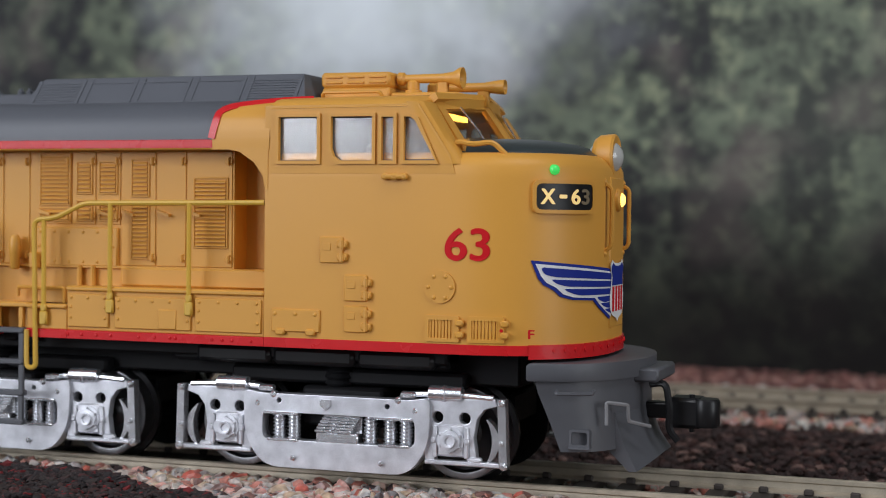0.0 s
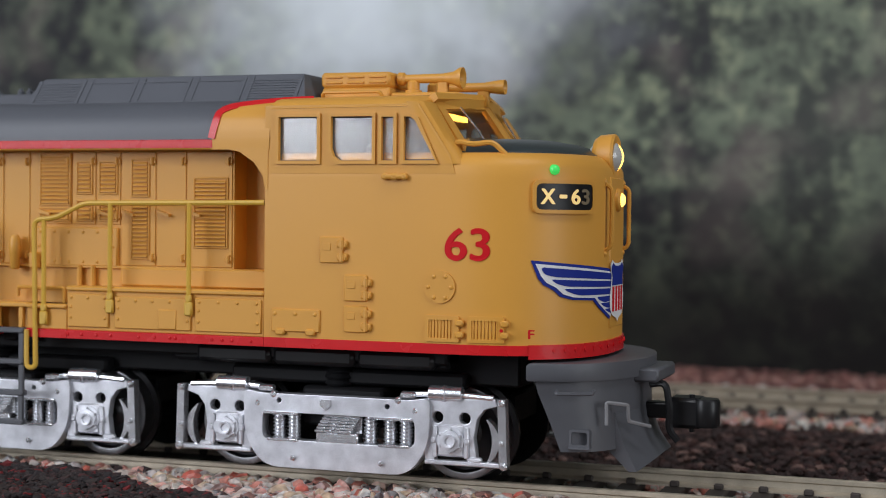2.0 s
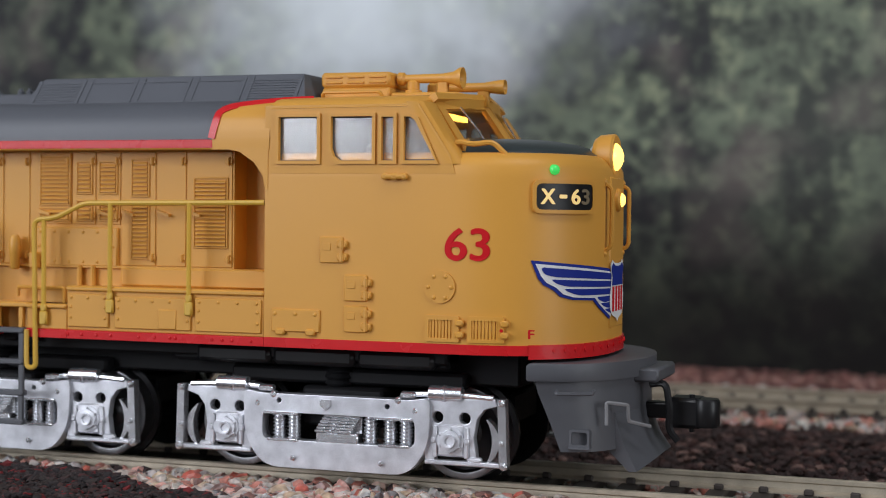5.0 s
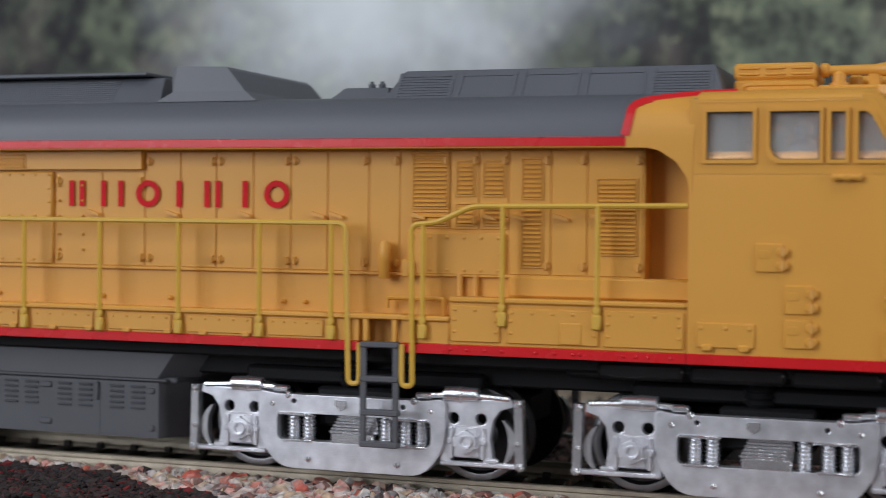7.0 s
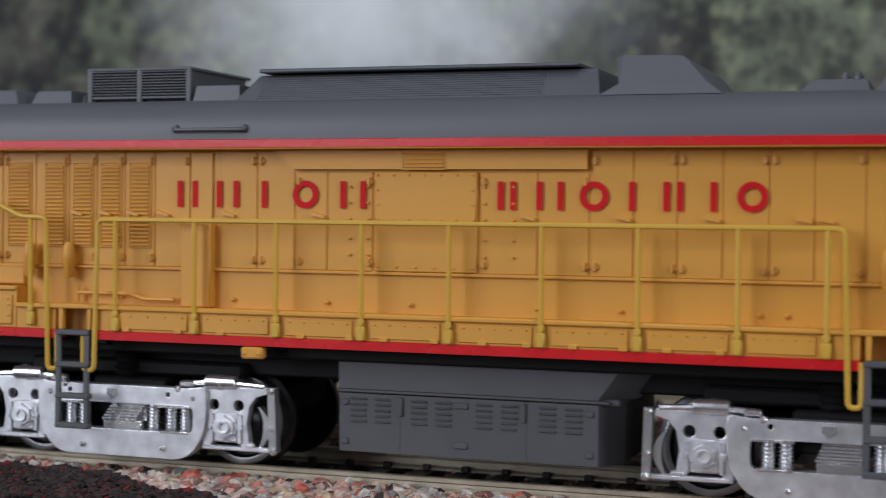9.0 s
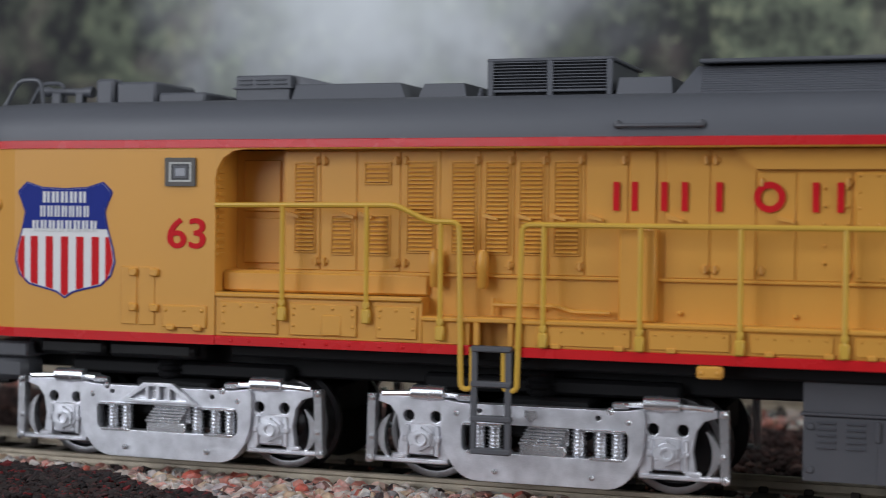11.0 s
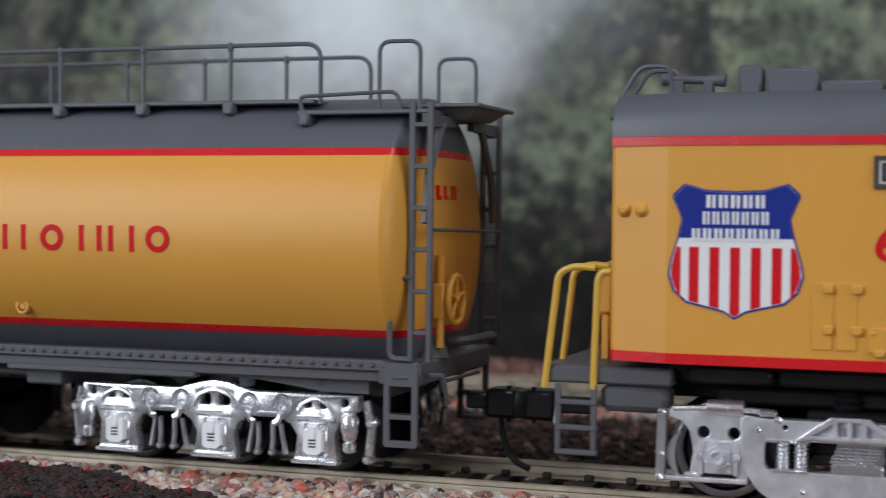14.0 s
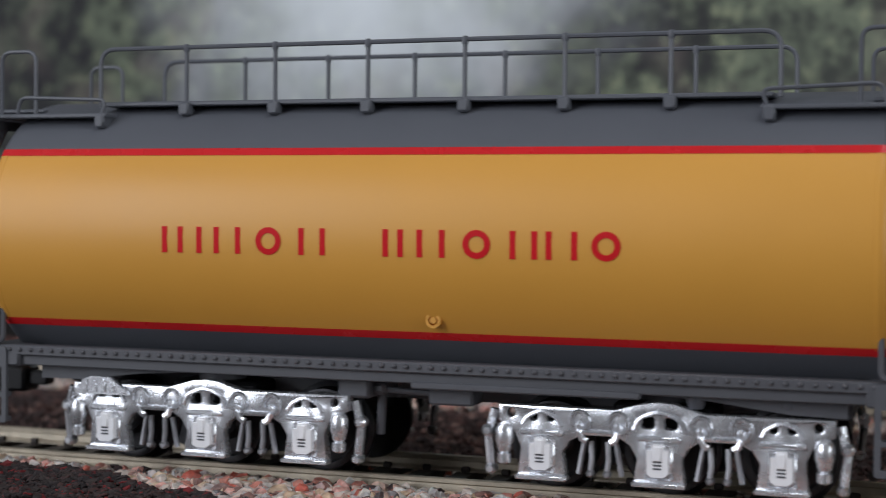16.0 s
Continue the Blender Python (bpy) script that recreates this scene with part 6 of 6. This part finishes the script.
    zs = np.linspace(z0, z1, n)
    for s in (-1, 1):
        loft(bm, [[(x, TY + s * math.sqrt(max(0, (TR + lift) ** 2 - (z - TZ) ** 2)), z) for x in (TX0, TX0 + 0.4, -377, TX1 - 0.4, TX1)] for z in zs])
    for e, xe in ((-1, TX0), (1, TX1)):
        rows = []
        for z in zs:
            h = math.sqrt(max(0, (TR + lift) ** 2 - (z - TZ) ** 2))
            row = []
            for k in np.linspace(-math.pi / 2, math.pi / 2, 33):
                y = h * math.sin(k)
                rr = min(1.0, math.hypot(y, z - TZ) / (TR + lift))
                row.append((xe + e * 3.6 * max(0, 1 - rr ** 3.2) ** 0.6, TY + y, z))
            rows.append(row)
        loft(bm, rows)
    bmesh.ops.remove_doubles(bm, verts=bm.verts, dist=0.003)
    return part(name, bm, material, tender, label)


shell("tank", 18.85, 40.25, 0.0, YELLOW, "smooth yellow cylindrical tank", 22)
shell("tank_stripe", 40.2, 41.1, 0.06, RED, "thin red stripe along the tank", 3)
shell("tank_stripe", 17.95, 18.9, 0.06, RED, "", 3)
shell("tank_top", 41.05, 47.9, 0.02, GREY, "grey painted top of the tank", 12)
shell("tank_foot", 13.2, 18.0, 0.02, GREY, "grey painted foot of the tank", 5)
for xe in (TX0 + 0.3, TX1 - 0.3):
    for sgn in (-1, 1):
        bm = B()
        zs = np.linspace(18.7, 40.2, 18)
        loft(bm, [[(xe + dx, TY + sgn * math.sqrt((TR + q) ** 2 - (z - TZ) ** 2), z) for dx, q in ((-0.3, -0.03), (-0.25, 0.06), (0.25, 0.06), (0.3, -0.03))] for z in zs], close=True, caps=True)
        part("tank_rim", bm, YELLOW, tender)
bm = B()
plate(bm, disc(-372.7, 20.45, 0.95, 18), [disc(-372.7, 20.45, 0.62, 16)], -18.6, -17.6)
plate(bm, disc(-372.7, 20.45, 0.4, 12), [], -18.5, -17.6)
part("filler_cap", bm, YELLOW, tender)

for x, w, kd in ((-407.8, 2.9, "H"), (-403.0, 3.1, "H"), (-397.7, 1, "I"), (-394.9, 3.4, "O"), (-389.2, 3.5, "H"),
                 (-378.3, 2.6, "H"), (-374.0, 3.5, "H"), (-368.3, 3.4, "O"), (-362.6, 1, "I"), (-360.0, 2.4, "H"), (-355.3, 1, "I"), (-352.9, 3.3, "O")):
    mk = mark(x, 28.0, w, 3.25, kd, -20.9, tender)
    mid = ORIGIN[mk.name]
    for v in mk.data.vertices:
        z = mid.z + v.co.z / MM
        v.co.y += (TY - math.sqrt(TR ** 2 - (z - TZ) ** 2) + 20.86) * MM
bm = B()
for k, w in enumerate((0.9, 0.35, 0.9, 0.35, 0.8, 0.8)):
    block(bm, TX1 + 2.6, TX1 + 3.62, -10.2 + k * 1.3, -10.2 + k * 1.3 + w, 34.9, 36.7 if w > 0.5 else 35.4, 0.05)
part("end_mark", bm, LETTER, tender, "row of small red marks on the tank end")

# frame
bm = B()
for s in (-1, 1):
    y0, y1 = sorted((side(s, 15.6), side(s, 17.6)))
    block(bm, -437.0, -317.6, y0, y1, 13.9, 15.3, 0.2)
    block(bm, -437.0, -317.6, y0 + (0.0 if s > 0 else 0.7), y1 - (0.7 if s > 0 else 0.0), 12.6, 13.95, 0.15)
block(bm, -437.2, -431, -17.6, 10.8, 12.4, 15.2, 0.3)
block(bm, -323, -317.4, -17.6, 10.8, 12.4, 15.2, 0.3)
block(bm, -430, -324, -15.7, 8.7, 13.2, 15.1, 0.3)
fr = part("tender_frame", bm, DARKGREY, tender, "dark grey riveted tender frame")
bm = B()
for x in np.arange(-434, -320, 1.6):
    lathe(bm, (x, -17.5, 14.7), (x, -17.95, 14.7), [(0, 0.34), (0.7, 0.3), (1, 0.12)], 6)
part("frame_rivets", bm, DARKGREY, fr)
bm = B()
loft(bm, [[(-352.0, y, 12.7), (-325.0, y, 12.7), (-325.0, y, 10.8), (-331.0, y, 10.9), (-340.0, y, 12.0)] for y in (-15.2, -13.8)], close=True, caps=True)
loft(bm, [[(-402.0, y, 12.7), (-429.0, y, 12.7), (-429.0, y, 10.8), (-423.0, y, 10.9), (-414.0, y, 12.0)] for y in (-15.2, -13.8)], close=True, caps=True)
block(bm, -376, -348, -17.2, -15.5, 12.0, 12.9, 0.2)
block(bm, -430, -325, -7, 7, 9.5, 13.4, 0.4)
part("bolster_web", bm, DARKGREY, fr)
bm = B()
block(bm, -386.5, -382.2, -15.0, -10.5, 10.2, 13.9, 0.4)
block(bm, -374.5, -368.8, -15.0, -10.5, 9.9, 12.5, 0.3)
block(bm, -375.5, -367.5, -14.5, -10.0, 12.3, 13.6, 0.2)
rod(bm, (-382.2, -12.8, 11.3), (-374.5, -12.8, 11.0), 0.4, 8)
lathe(bm, (-382.2, -12.8, 11.4), (-380.6, -12.8, 11.4), [(0, 0.9), (0.7, 0.9), (1, 0.5)], 9)
rod(bm, (-381.4, -12.4, 11.0), (-381.8, -12.0, 5.6), 0.6, 8)
rod(bm, (-379.8, -11.0, 12.5), (-379.8, -11.0, 10.2), 0.4, 8)
part("brake_gear", bm, DARKGREY, fr, "dark grey brake gear under the frame")
for x in (-342, -331.5):
    bm = B()
    lathe(bm, (x, -14.2, 11.0), (x, -14.2, 12.8), [(0, 0.8), (0.3, 1.1), (0.8, 1.2), (1, 0.9)], 10)
    part("spring_pot", bm, GREY, fr)


# six-wheel trucks
CHROME = surface("polished_silver", (0.76, 0.775, 0.81), 0.27, metal=0.82, vary=0.18, size=2, grain=0.25, bump=0.3)
def truck_c(xc, steps):
    bm = B()
    block(bm, xc - 6, xc + 6, -13, 13, 7.0, 11.2, 0.4)
    block(bm, xc - 18, xc + 18, -5.5, 5.5, 6.6, 10.4, 0.4)
    tr = part("truck", bm, SHADE, tender, "six-wheeled truck with cast bright side frames")
    for s in (-1, 1):
        def yy(a, b):
            return (min(s * a, s * b), max(s * a, s * b))
        top = [(-19.3, 8.6), (-19.3, 10.55), (-5.2, 10.5), (-3.6, 10.95), (-1.8, 11.5), (0, 11.65), (1.8, 11.5), (3.6, 10.95), (5.2, 10.5), (19.8, 10.55), (19.8, 8.6)]
        low = [(17.4, 7.4), (16.6, 5.6), (16.9, 2.2), (11.1, 2.2), (11.5, 5.2), (10.6, 6.6), (9.2, 7.3), (4.8, 7.3), (3.4, 6.4), (2.6, 5.0), (3.0, 2.0), (-3.0, 2.0), (-2.6, 5.0), (-3.4, 6.4), (-4.8, 7.3), (-9.2, 7.3), (-10.6, 6.6), (-11.5, 5.2), (-11.1, 2.2), (-16.9, 2.2), (-16.6, 5.6), (-17.4, 7.4)]
        holes = []
        for a in (-14, 0, 14):
            w = 1.35 if a == 0 else 1.05
            r = 0.78 if a == 0 else 0.5
            for k in (-1, 1):
                holes.append(oblong(xc + a + k * w - r, xc + a + k * w + r, 8.75 - (0.25 if a == 0 else 0), 9.7 + (0.2 if a == 0 else 0), 0.4))
        holes.append(disc(xc + 17.9, 9.6, 0.55, 10))
        holes.append(disc(xc - 17.8, 9.6, 0.55, 10))
        bm = B()
        plate(bm, [(xc + a, z) for a, z in top + low], holes, s * 15.5, s * 14.0, bev=0.22)
        fr_ = part("side_frame", bm, CHROME, tr, "cast silver six-wheel side frame")
        bm = B()
        for a in (-14, 0, 14):
            w = 2.5 if a == 0 else 1.9
            tube(bm, rounded([(xc + a - w - 0.5, s * 15.6, 8.3), (xc + a - w, s * 15.6, 9.2 + (0.5 if a == 0 else 0)), (xc + a, s * 15.6, 10.4 + (0.3 if a == 0 else -0.2)), (xc + a + w, s * 15.6, 9.2 + (0.5 if a == 0 else 0)), (xc + a + w + 0.5, s * 15.6, 8.3)], 1.2), 0.24, 6)
            block(bm, xc + a - 2.6, xc + a + 2.6, *yy(15.0, 16.0), 7.1, 7.8, 0.3)
            block(bm, xc + a - 3.1, xc + a + 3.1, *yy(14.2, 16.1), 1.8, 2.35, 0.12)
        for a in (-9.4, -4.8, 4.8, 9.4):
            e = 1 if a in (-9.4, 4.8) else -1
            tube(bm, [(xc + a + 1.1 * math.cos(t), s * 15.6, 8.9 + 1.25 * math.sin(t)) for t in np.linspace(-1.9, 3.4, 12)], 0.3, 6)
            lathe(bm, (xc + a, s * 15.2, 8.4), (xc + a, s * 15.9, 8.4), [(0, 0.7), (0.6, 0.6), (1, 0.3)], 10)
            tube(bm, [(xc + a, s * 15.7, 7.9), (xc + a + 0.35 * e, s * 15.7, 7.0), (xc + a + 0.9 * e, s * 15.7, 6.7)], 0.45, 6)
        tube(bm, [(xc - 9.0, s * 15.8, 7.7), (xc - 5.2, s * 15.8, 7.7)], 0.3, 6)
        tube(bm, [(xc + 5.2, s * 15.8, 7.7), (xc + 9.0, s * 15.8, 7.7)], 0.3, 6)
        part("frame_moulding", bm, CHROME, fr_)
        for a in (-14, 0, 14):
            bm = B()
            block(bm, xc + a - 1.7, xc + a + 1.7, *yy(14.5, 15.75), 2.6, 6.9, 0.3)
            bx = part("axle_box", bm, CHROME, fr_)
            bm = B()
            plate(bm, [(xc + a - 1.25, 6.2), (xc + a - 0.7, 6.2), (xc + a - 0.6, 6.9), (xc + a + 0.6, 6.9), (xc + a + 0.7, 6.2), (xc + a + 1.25, 6.2), (xc + a + 1.25, 3.5), (xc + a + 0.7, 3.1), (xc + a - 0.7, 3.1), (xc + a - 1.25, 3.5)], [], s * 16.5, s * 15.6)
            block(bm, xc + a - 0.45, xc + a + 0.45, *yy(16.4, 16.75), 5.0, 6.7, 0.1)
            part("axle_box_lid", bm, LIDWHITE, bx, "polished axle box lid, its bright reflection put into a white colour")
            bm = B()
            for k in range(3):
                block(bm, xc + a - 0.5, xc + a + 0.5, *yy(16.45, 16.58), 4.0 + k * 0.4, 4.2 + k * 0.4, 0.02)
            part("lid_mark", bm, DARKGREY, bx)
            wheelset(tr, xc + a, 5.3)
            WHEELS[-1].location.y = 0
            if s > 0:
                bpy.data.objects.remove(WHEELS.pop())
        for a in (-8.2, -6.2, 5.8, 7.8):
            bm = B()
            tube(bm, [(xc + a, s * 14.6, 6.6), (xc + a + 0.15, s * 14.8, 4.4), (xc + a, s * 14.8, 3.2)], 0.34, 7)
            lathe(bm, (xc + a, s * 14.2, 2.8), (xc + a, s * 15.4, 2.8), [(0, 0.45), (0.7, 0.5), (1, 0.25)], 8)
            tube(bm, [(xc + a + (0.9 if a in (-6.2, 7.8) else -0.9), s * 14.2, 6.4), (xc + a + (1.6 if a in (-6.2, 7.8) else -1.6), s * 14.2, 2.6)], 0.35, 6)
            part("brake_rod", bm, STEEL2, fr_)
        for e in (-1, 1):
            bm = B()
            lathe(bm, (xc + e * 18.6, s * 15.4, 3.4), (xc + e * 18.6, s * 15.4, 8.4), [(0, 0.5), (0.05, 0.85), (0.25, 0.85), (0.28, 0.6), (0.34, 0.85), (0.45, 0.9), (0.55, 1.1), (0.85, 1.15), (0.97, 0.8), (1, 0.3)], 12)
            tube(bm, [(xc + e * 20.2, s * 14.0, 9.8), (xc + e * 21.0, s * 14.0, 6.6), (xc + e * 20.6, s * 14.0, 2.6)], 0.6, 7)
            lathe(bm, (xc + e * 21.0, s * 13.4, 7.2), (xc + e * 21.0, s * 15.0, 7.2), [(0, 0.8), (0.7, 0.8), (1, 0.4)], 9)
            lathe(bm, (xc + e * 20.6, s * 13.4, 2.6), (xc + e * 20.6, s * 15.0, 2.6), [(0, 0.7), (0.7, 0.7), (1, 0.4)], 9)
            part("end_gear", bm, CHROME, fr_)
    if steps:
        bm = B()
        loft(bm, [[(xc - 18.5, y, 9.2), (xc - 10.5, y, 9.2), (xc - 12.0, y, 10.4), (xc - 13.4, y, 11.4), (xc - 16.2, y, 11.5), (xc - 17.5, y, 11.0)] for y in (-16.3, -15.6)], close=True, caps=True)
        st = part("foot_board", bm, CHROME, tr)
        bm = B()
        for k in range(4):
            block(bm, xc - 17.2 + k * 1.35, xc - 16.7 + k * 1.35, -16.5, -16.2, 9.5, 11.1, 0.08)
        part("board_rib", bm, CHROME, st)
    return tr


STEEL2 = surface("dull_silver", (0.34, 0.34, 0.36), 0.45, metal=0.8, vary=0.2, size=2, bump=0.2)
# nearly white and hardly metallic: the lids' bright reflection sits in the base colour
LIDWHITE = surface("lid_reflection_white", (0.93, 0.93, 0.95), 0.22, metal=0.1, vary=0.03, bump=0.05)
for xc in (-346.0, -404.6):
    bm = B()
    lathe(bm, (xc, -10.5, 11.0), (xc, -10.5, 13.4), [(0, 2.4), (0.2, 3.1), (0.7, 3.1), (1, 2.7)], 18)
    part("centre_bearing", bm, DARKGREY, fr)
truck_c(-346.0, False)
truck_c(-404.6, True)


# running boards and railings on top
for s in (-1, 1):
    def yy(a, b):
        return tuple(sorted((side(s, a), side(s, b))))
    bm = B()
    block(bm, -421.5, -334.0, *yy(7.0, 12.2), 46.9, 47.5, 0.15)
    rb = part("running_board", bm, GREY, tender, "grey running board on top of the tank")
    for x in (-409.4, -396.7, -383.95, -371.2, -358.6, -345.85):
        bm = B()
        block(bm, x - 0.75, x + 0.75, *yy(11.4, 13.0), 45.6, 47.3, 0.25)
        loft(bm, [[(x - 0.4, side(s, 12.6), 46.2), (x + 0.4, side(s, 12.6), 46.2), (x + 0.4, side(s, 8.0), 46.8), (x - 0.4, side(s, 8.0), 46.8)], [(x - 0.4, side(s, 12.6), 45.6), (x + 0.4, side(s, 12.6), 45.6), (x + 0.4, side(s, 10.5), 45.0), (x - 0.4, side(s, 10.5), 45.0)]], close=True, caps=True)
        rod(bm, (x, side(s, 12.0), 46.8), (x, side(s, 12.0), 54.4), 0.3, 7)
        lathe(bm, (x, side(s, 12.0), 53.9), (x, side(s, 12.0), 54.9), [(0, 0.4), (0.5, 0.48), (1, 0.3)], 8)
        part("rail_post", bm, GREY, rb)
    bm = B()
    tube(bm, rounded([(-422.2, side(s, 12.0), 46.9), (-422.2, side(s, 12.0), 54.5), (-333.2, side(s, 12.0), 54.5), (-333.2, side(s, 12.0), 46.9)], 2.2, 6), 0.3, 7)
    part("railing", bm, GREY, rb, "thin grey railing along the tank top")
    for e, xm in ((1, -317.6), (-1, -437.2)):
        # end platform, low rail, hoop, ladder and steps
        a, b = sorted((xm, xm - e * 17.5))
        bm = B()
        block(bm, a, b, *yy(8.5, 15.0), 45.3, 45.9, 0.15)
        block(bm, *sorted((xm - e * 15.8, xm - e * 17.3)), *yy(12.5, 15.2), 43.9, 45.8, 0.3)
        pf = part("end_platform", bm, GREY, tender, "grey end platform beside the tank top")
        bm = B()
        tube(bm, rounded([(xm - e * 16.8, side(s, 14.7), 45.6), (xm - e * 17.4, side(s, 14.7), 47.6), (xm - e * 4.2, side(s, 14.6), 48.1), (xm - e * 3.8, side(s, 14.6), 45.6)], 1.2), 0.26, 7)
        part("low_rail", bm, GREY, pf)
        bm = B()
        tube(bm, rounded([(xm - e * 6.6, side(s, 14.5), 45.7), (xm - e * 6.6, side(s, 14.5), 54.2), (xm - e * 1.3, side(s, 14.5), 54.2), (xm - e * 1.3, side(s, 14.5), 45.7)], 1.5, 5), 0.27, 7)
        part("hoop", bm, GREY, pf)
        bm = B()
        for dx in (0.1, 2.4):
            x = xm - e * 1.2 + e * dx
            block(bm, x - 0.36, x + 0.36, *yy(17.1, 17.8), 15.2, 46.6, 0.12)
        for k in range(6):
            z = 18.8 + k * 5.0
            rod(bm, (xm - e * 1.2, side(s, 17.4), z), (xm + e * 1.3, side(s, 17.4), z), 0.28, 6)
            block(bm, *sorted((xm - e * 1.0, xm + e * 1.2)), *yy(17.1, 17.7), z - 0.3, z + 0.3, 0.1)
        lad = part("ladder", bm, DARKGREY, tender, "dark grey ladder up the tank end")
        bm = B()
        tube(bm, rounded([(xm - e * 1.1, side(s, 17.6), 25.4), (xm - e * 3.8, side(s, 17.6), 25.2), (xm - e * 3.8, side(s, 17.6), 15.6), (xm - e * 1.1, side(s, 17.6), 15.6)], 1.0), 0.36, 7)
        part("grab_iron", bm, DARKGREY, lad)
        bm = B()
        x0, x1 = sorted((xm - e * 0.1, xm - e * 4.4))
        plate(bm, oblong(x0, x1, 4.9, 15.0, 0.4), [oblong(x0 + 0.7, x1 - 0.7, 8.9, 12.3, 0.1), oblong(x0 + 0.7, x1 - 0.7, 5.7, 8.3, 0.1)], side(s, 17.9), side(s, 17.3))
        for z in (5.3, 8.6):
            block(bm, x0 + 0.2, x1 - 0.2, *yy(16.2, 17.9), z - 0.3, z + 0.3, 0.1)
        block(bm, x0 + 1.2, x1 - 1.2, *yy(17.7, 18.1), 13.2, 13.6, 0.1)
        part("step", bm, DARKGREY, lad)
        bm = B()
        loft(bm, [[(xm, side(s, 17.2), 45.2), (xm + e * 0.9, side(s, 17.2), 45.2), (xm + e * 0.9, side(s, 17.2), 43.6), (xm, side(s, 17.2), 43.6)], [(xm, side(s, 7.0), 45.2), (xm + e * 0.9, side(s, 7.0), 45.2), (xm + e * 0.9, side(s, 7.0), 44.0), (xm, side(s, 7.0), 44.0)]], close=True, caps=True)
        tube(bm, [(xm + e * 0.5, side(s, 11.5), 44.2), (xm + e * 0.5, side(s, 16.0), 38.0), (xm + e * 0.5, side(s, 17.2), 32.0)], 0.6, 6)
        part("brace", bm, DARKGREY, lad)
for e, xm in ((1, -317.6), (-1, -437.2)):
    bm = B()
    block(bm, *sorted((xm - e * 5.5, xm + e * 5.2)), -11.0, 4.0, 46.3, 46.8, 0.15)
    loft(bm, [[(xm - e * 5, -10.0, 46.4), (xm + e * 4.6, -10.0, 46.4), (xm + e * 4.6, 3.0, 46.4), (xm - e * 5, 3.0, 46.4)], [(xm - e * 5, -8.5, 45.0), (xm + e * 2.8, -8.5, 45.0), (xm + e * 2.8, 1.5, 45.0), (xm - e * 5, 1.5, 45.0)]], close=True, caps=True)
    part("end_step", bm, GREY, tender, "grey step plate over the tank end")
    bm = B()
    rod(bm, (xm + e * 1.6, -17.2, 31.2), (xm + e * 1.6, 10.2, 30.8), 0.25, 6)
    part("end_rail", bm, DARKGREY, tender)
    coupler(tender, xm + e * 0.5, e, 3.2)
bm = B()
tube(bm, [(-316.2, -8.0 + 3.0 * math.cos(a), 22.4 + 3.0 * math.sin(a)) for a in np.linspace(0, 2 * math.pi, 25)], 0.38, 7)
for k in range(5):
    a = k * 1.2566 + 0.3
    rod(bm, (-316.2, -8.0, 22.4), (-316.2, -8.0 + 3 * math.cos(a), 22.4 + 3 * math.sin(a)), 0.28, 6)
lathe(bm, (-317.6, -8, 22.4), (-315.7, -8, 22.4), [(0, 0.5), (0.8, 0.6), (1, 0.3)], 9)
part("brake_wheel", bm, YELLOW, tender, "yellow spoked brake wheel on the tank end")
bm = B()
rod(bm, (-317.4, -10.6, 16.5), (-317.4, -10.6, 28.0), 0.5, 8)
block(bm, -318.2, -316.8, -11.2, -10.0, 20.0, 24.5, 0.2)
part("brake_column", bm, YELLOW, tender)
bm = B()
lathe(bm, (-319.0, -9.0, 15.2), (-319.0, -9.0, 17.0), [(0, 2.2), (0.5, 2.0), (1, 1.6)], 14)
tube(bm, rounded([(-318, -6, 16.9), (-315.4, -5, 17.1), (-315.0, 4, 17.1), (-316, 7, 16.0)], 1.0), 0.6, 8)
part("end_fitting", bm, DARKGREY, tender)
bm = B()
tube(bm, rounded([(-316.8, -16.4, 13.6), (-315.2, -15.4, 13.6), (-315.2, -14.0, 10.0)], 0.4), 0.3, 6)
tube(bm, rounded([(-316.0, -12.0, 12.6), (-315.6, 0.0, 12.6)], 0.4), 0.25, 6)
part("uncoupling_lever", bm, DARKGREY, tender)
for x, d in ((-312.3, 1),):
    bm = B()
    tube(bm, rounded([(x, -1.0, 8.2), (x + 0.3, -1.2, 4.5), (x + 1.8, -1.6, 1.6), (x + 4.2, -2.2, 0.7)], 2.0, 6), 0.42, 8)
    part("trip_pin", bm, BLACK, tender, "curved black wire below the coupler")


# ---- movement ----
def when(s):
    """Time at which the train has gone s millimetres."""
    for (t0, s0), (t1, s1) in zip(RUN, RUN[1:]):
        if s0 <= s <= s1 and s1 > s0:
            return t0 + (t1 - t0) * (s - s0) / (s1 - s0)
    return 16.0


def motions():
    walk(loco, [(t, pose((-161 + s) * MM, 0, 0)) for t, s in RUN])
    walk(tender, [(t, pose((-377 + s) * MM, 0, 0)) for t, s in RUN])
    # glowing cap turns once in 1.05 s to imitate flashes, front quarter at 0.75 s
    at = SWING.location.copy()
    step = 1.05 / 6
    n = int(16.0 / step)
    rows = [(k * step, pose(*at, 0, 0, -30 + 60 * (k * step - 0.75) / step)) for k in range(n + 1)]
    rows.append((16.0, pose(*at, 0, 0, -30 + 60 * (16.0 - 0.75) / step)))
    walk(SWING, rows)
    for w in WHEELS:
        r = 5.85 if w.location.z > -0.5 and w.parent.parent == loco else 5.3
        x, y, z = w.location
        rows = [(0.0, pose(x, y, z)), (5.15, pose(x, y, z))]
        s = 6.0
        while s < 312:
            rows.append((when(s), pose(x, y, z, 0, math.degrees(s / r), 0)))
            s += 7.0
        rows.append((16.0, pose(x, y, z, 0, math.degrees(312.47 / r), 0)))
        walk(w, rows)


motions()
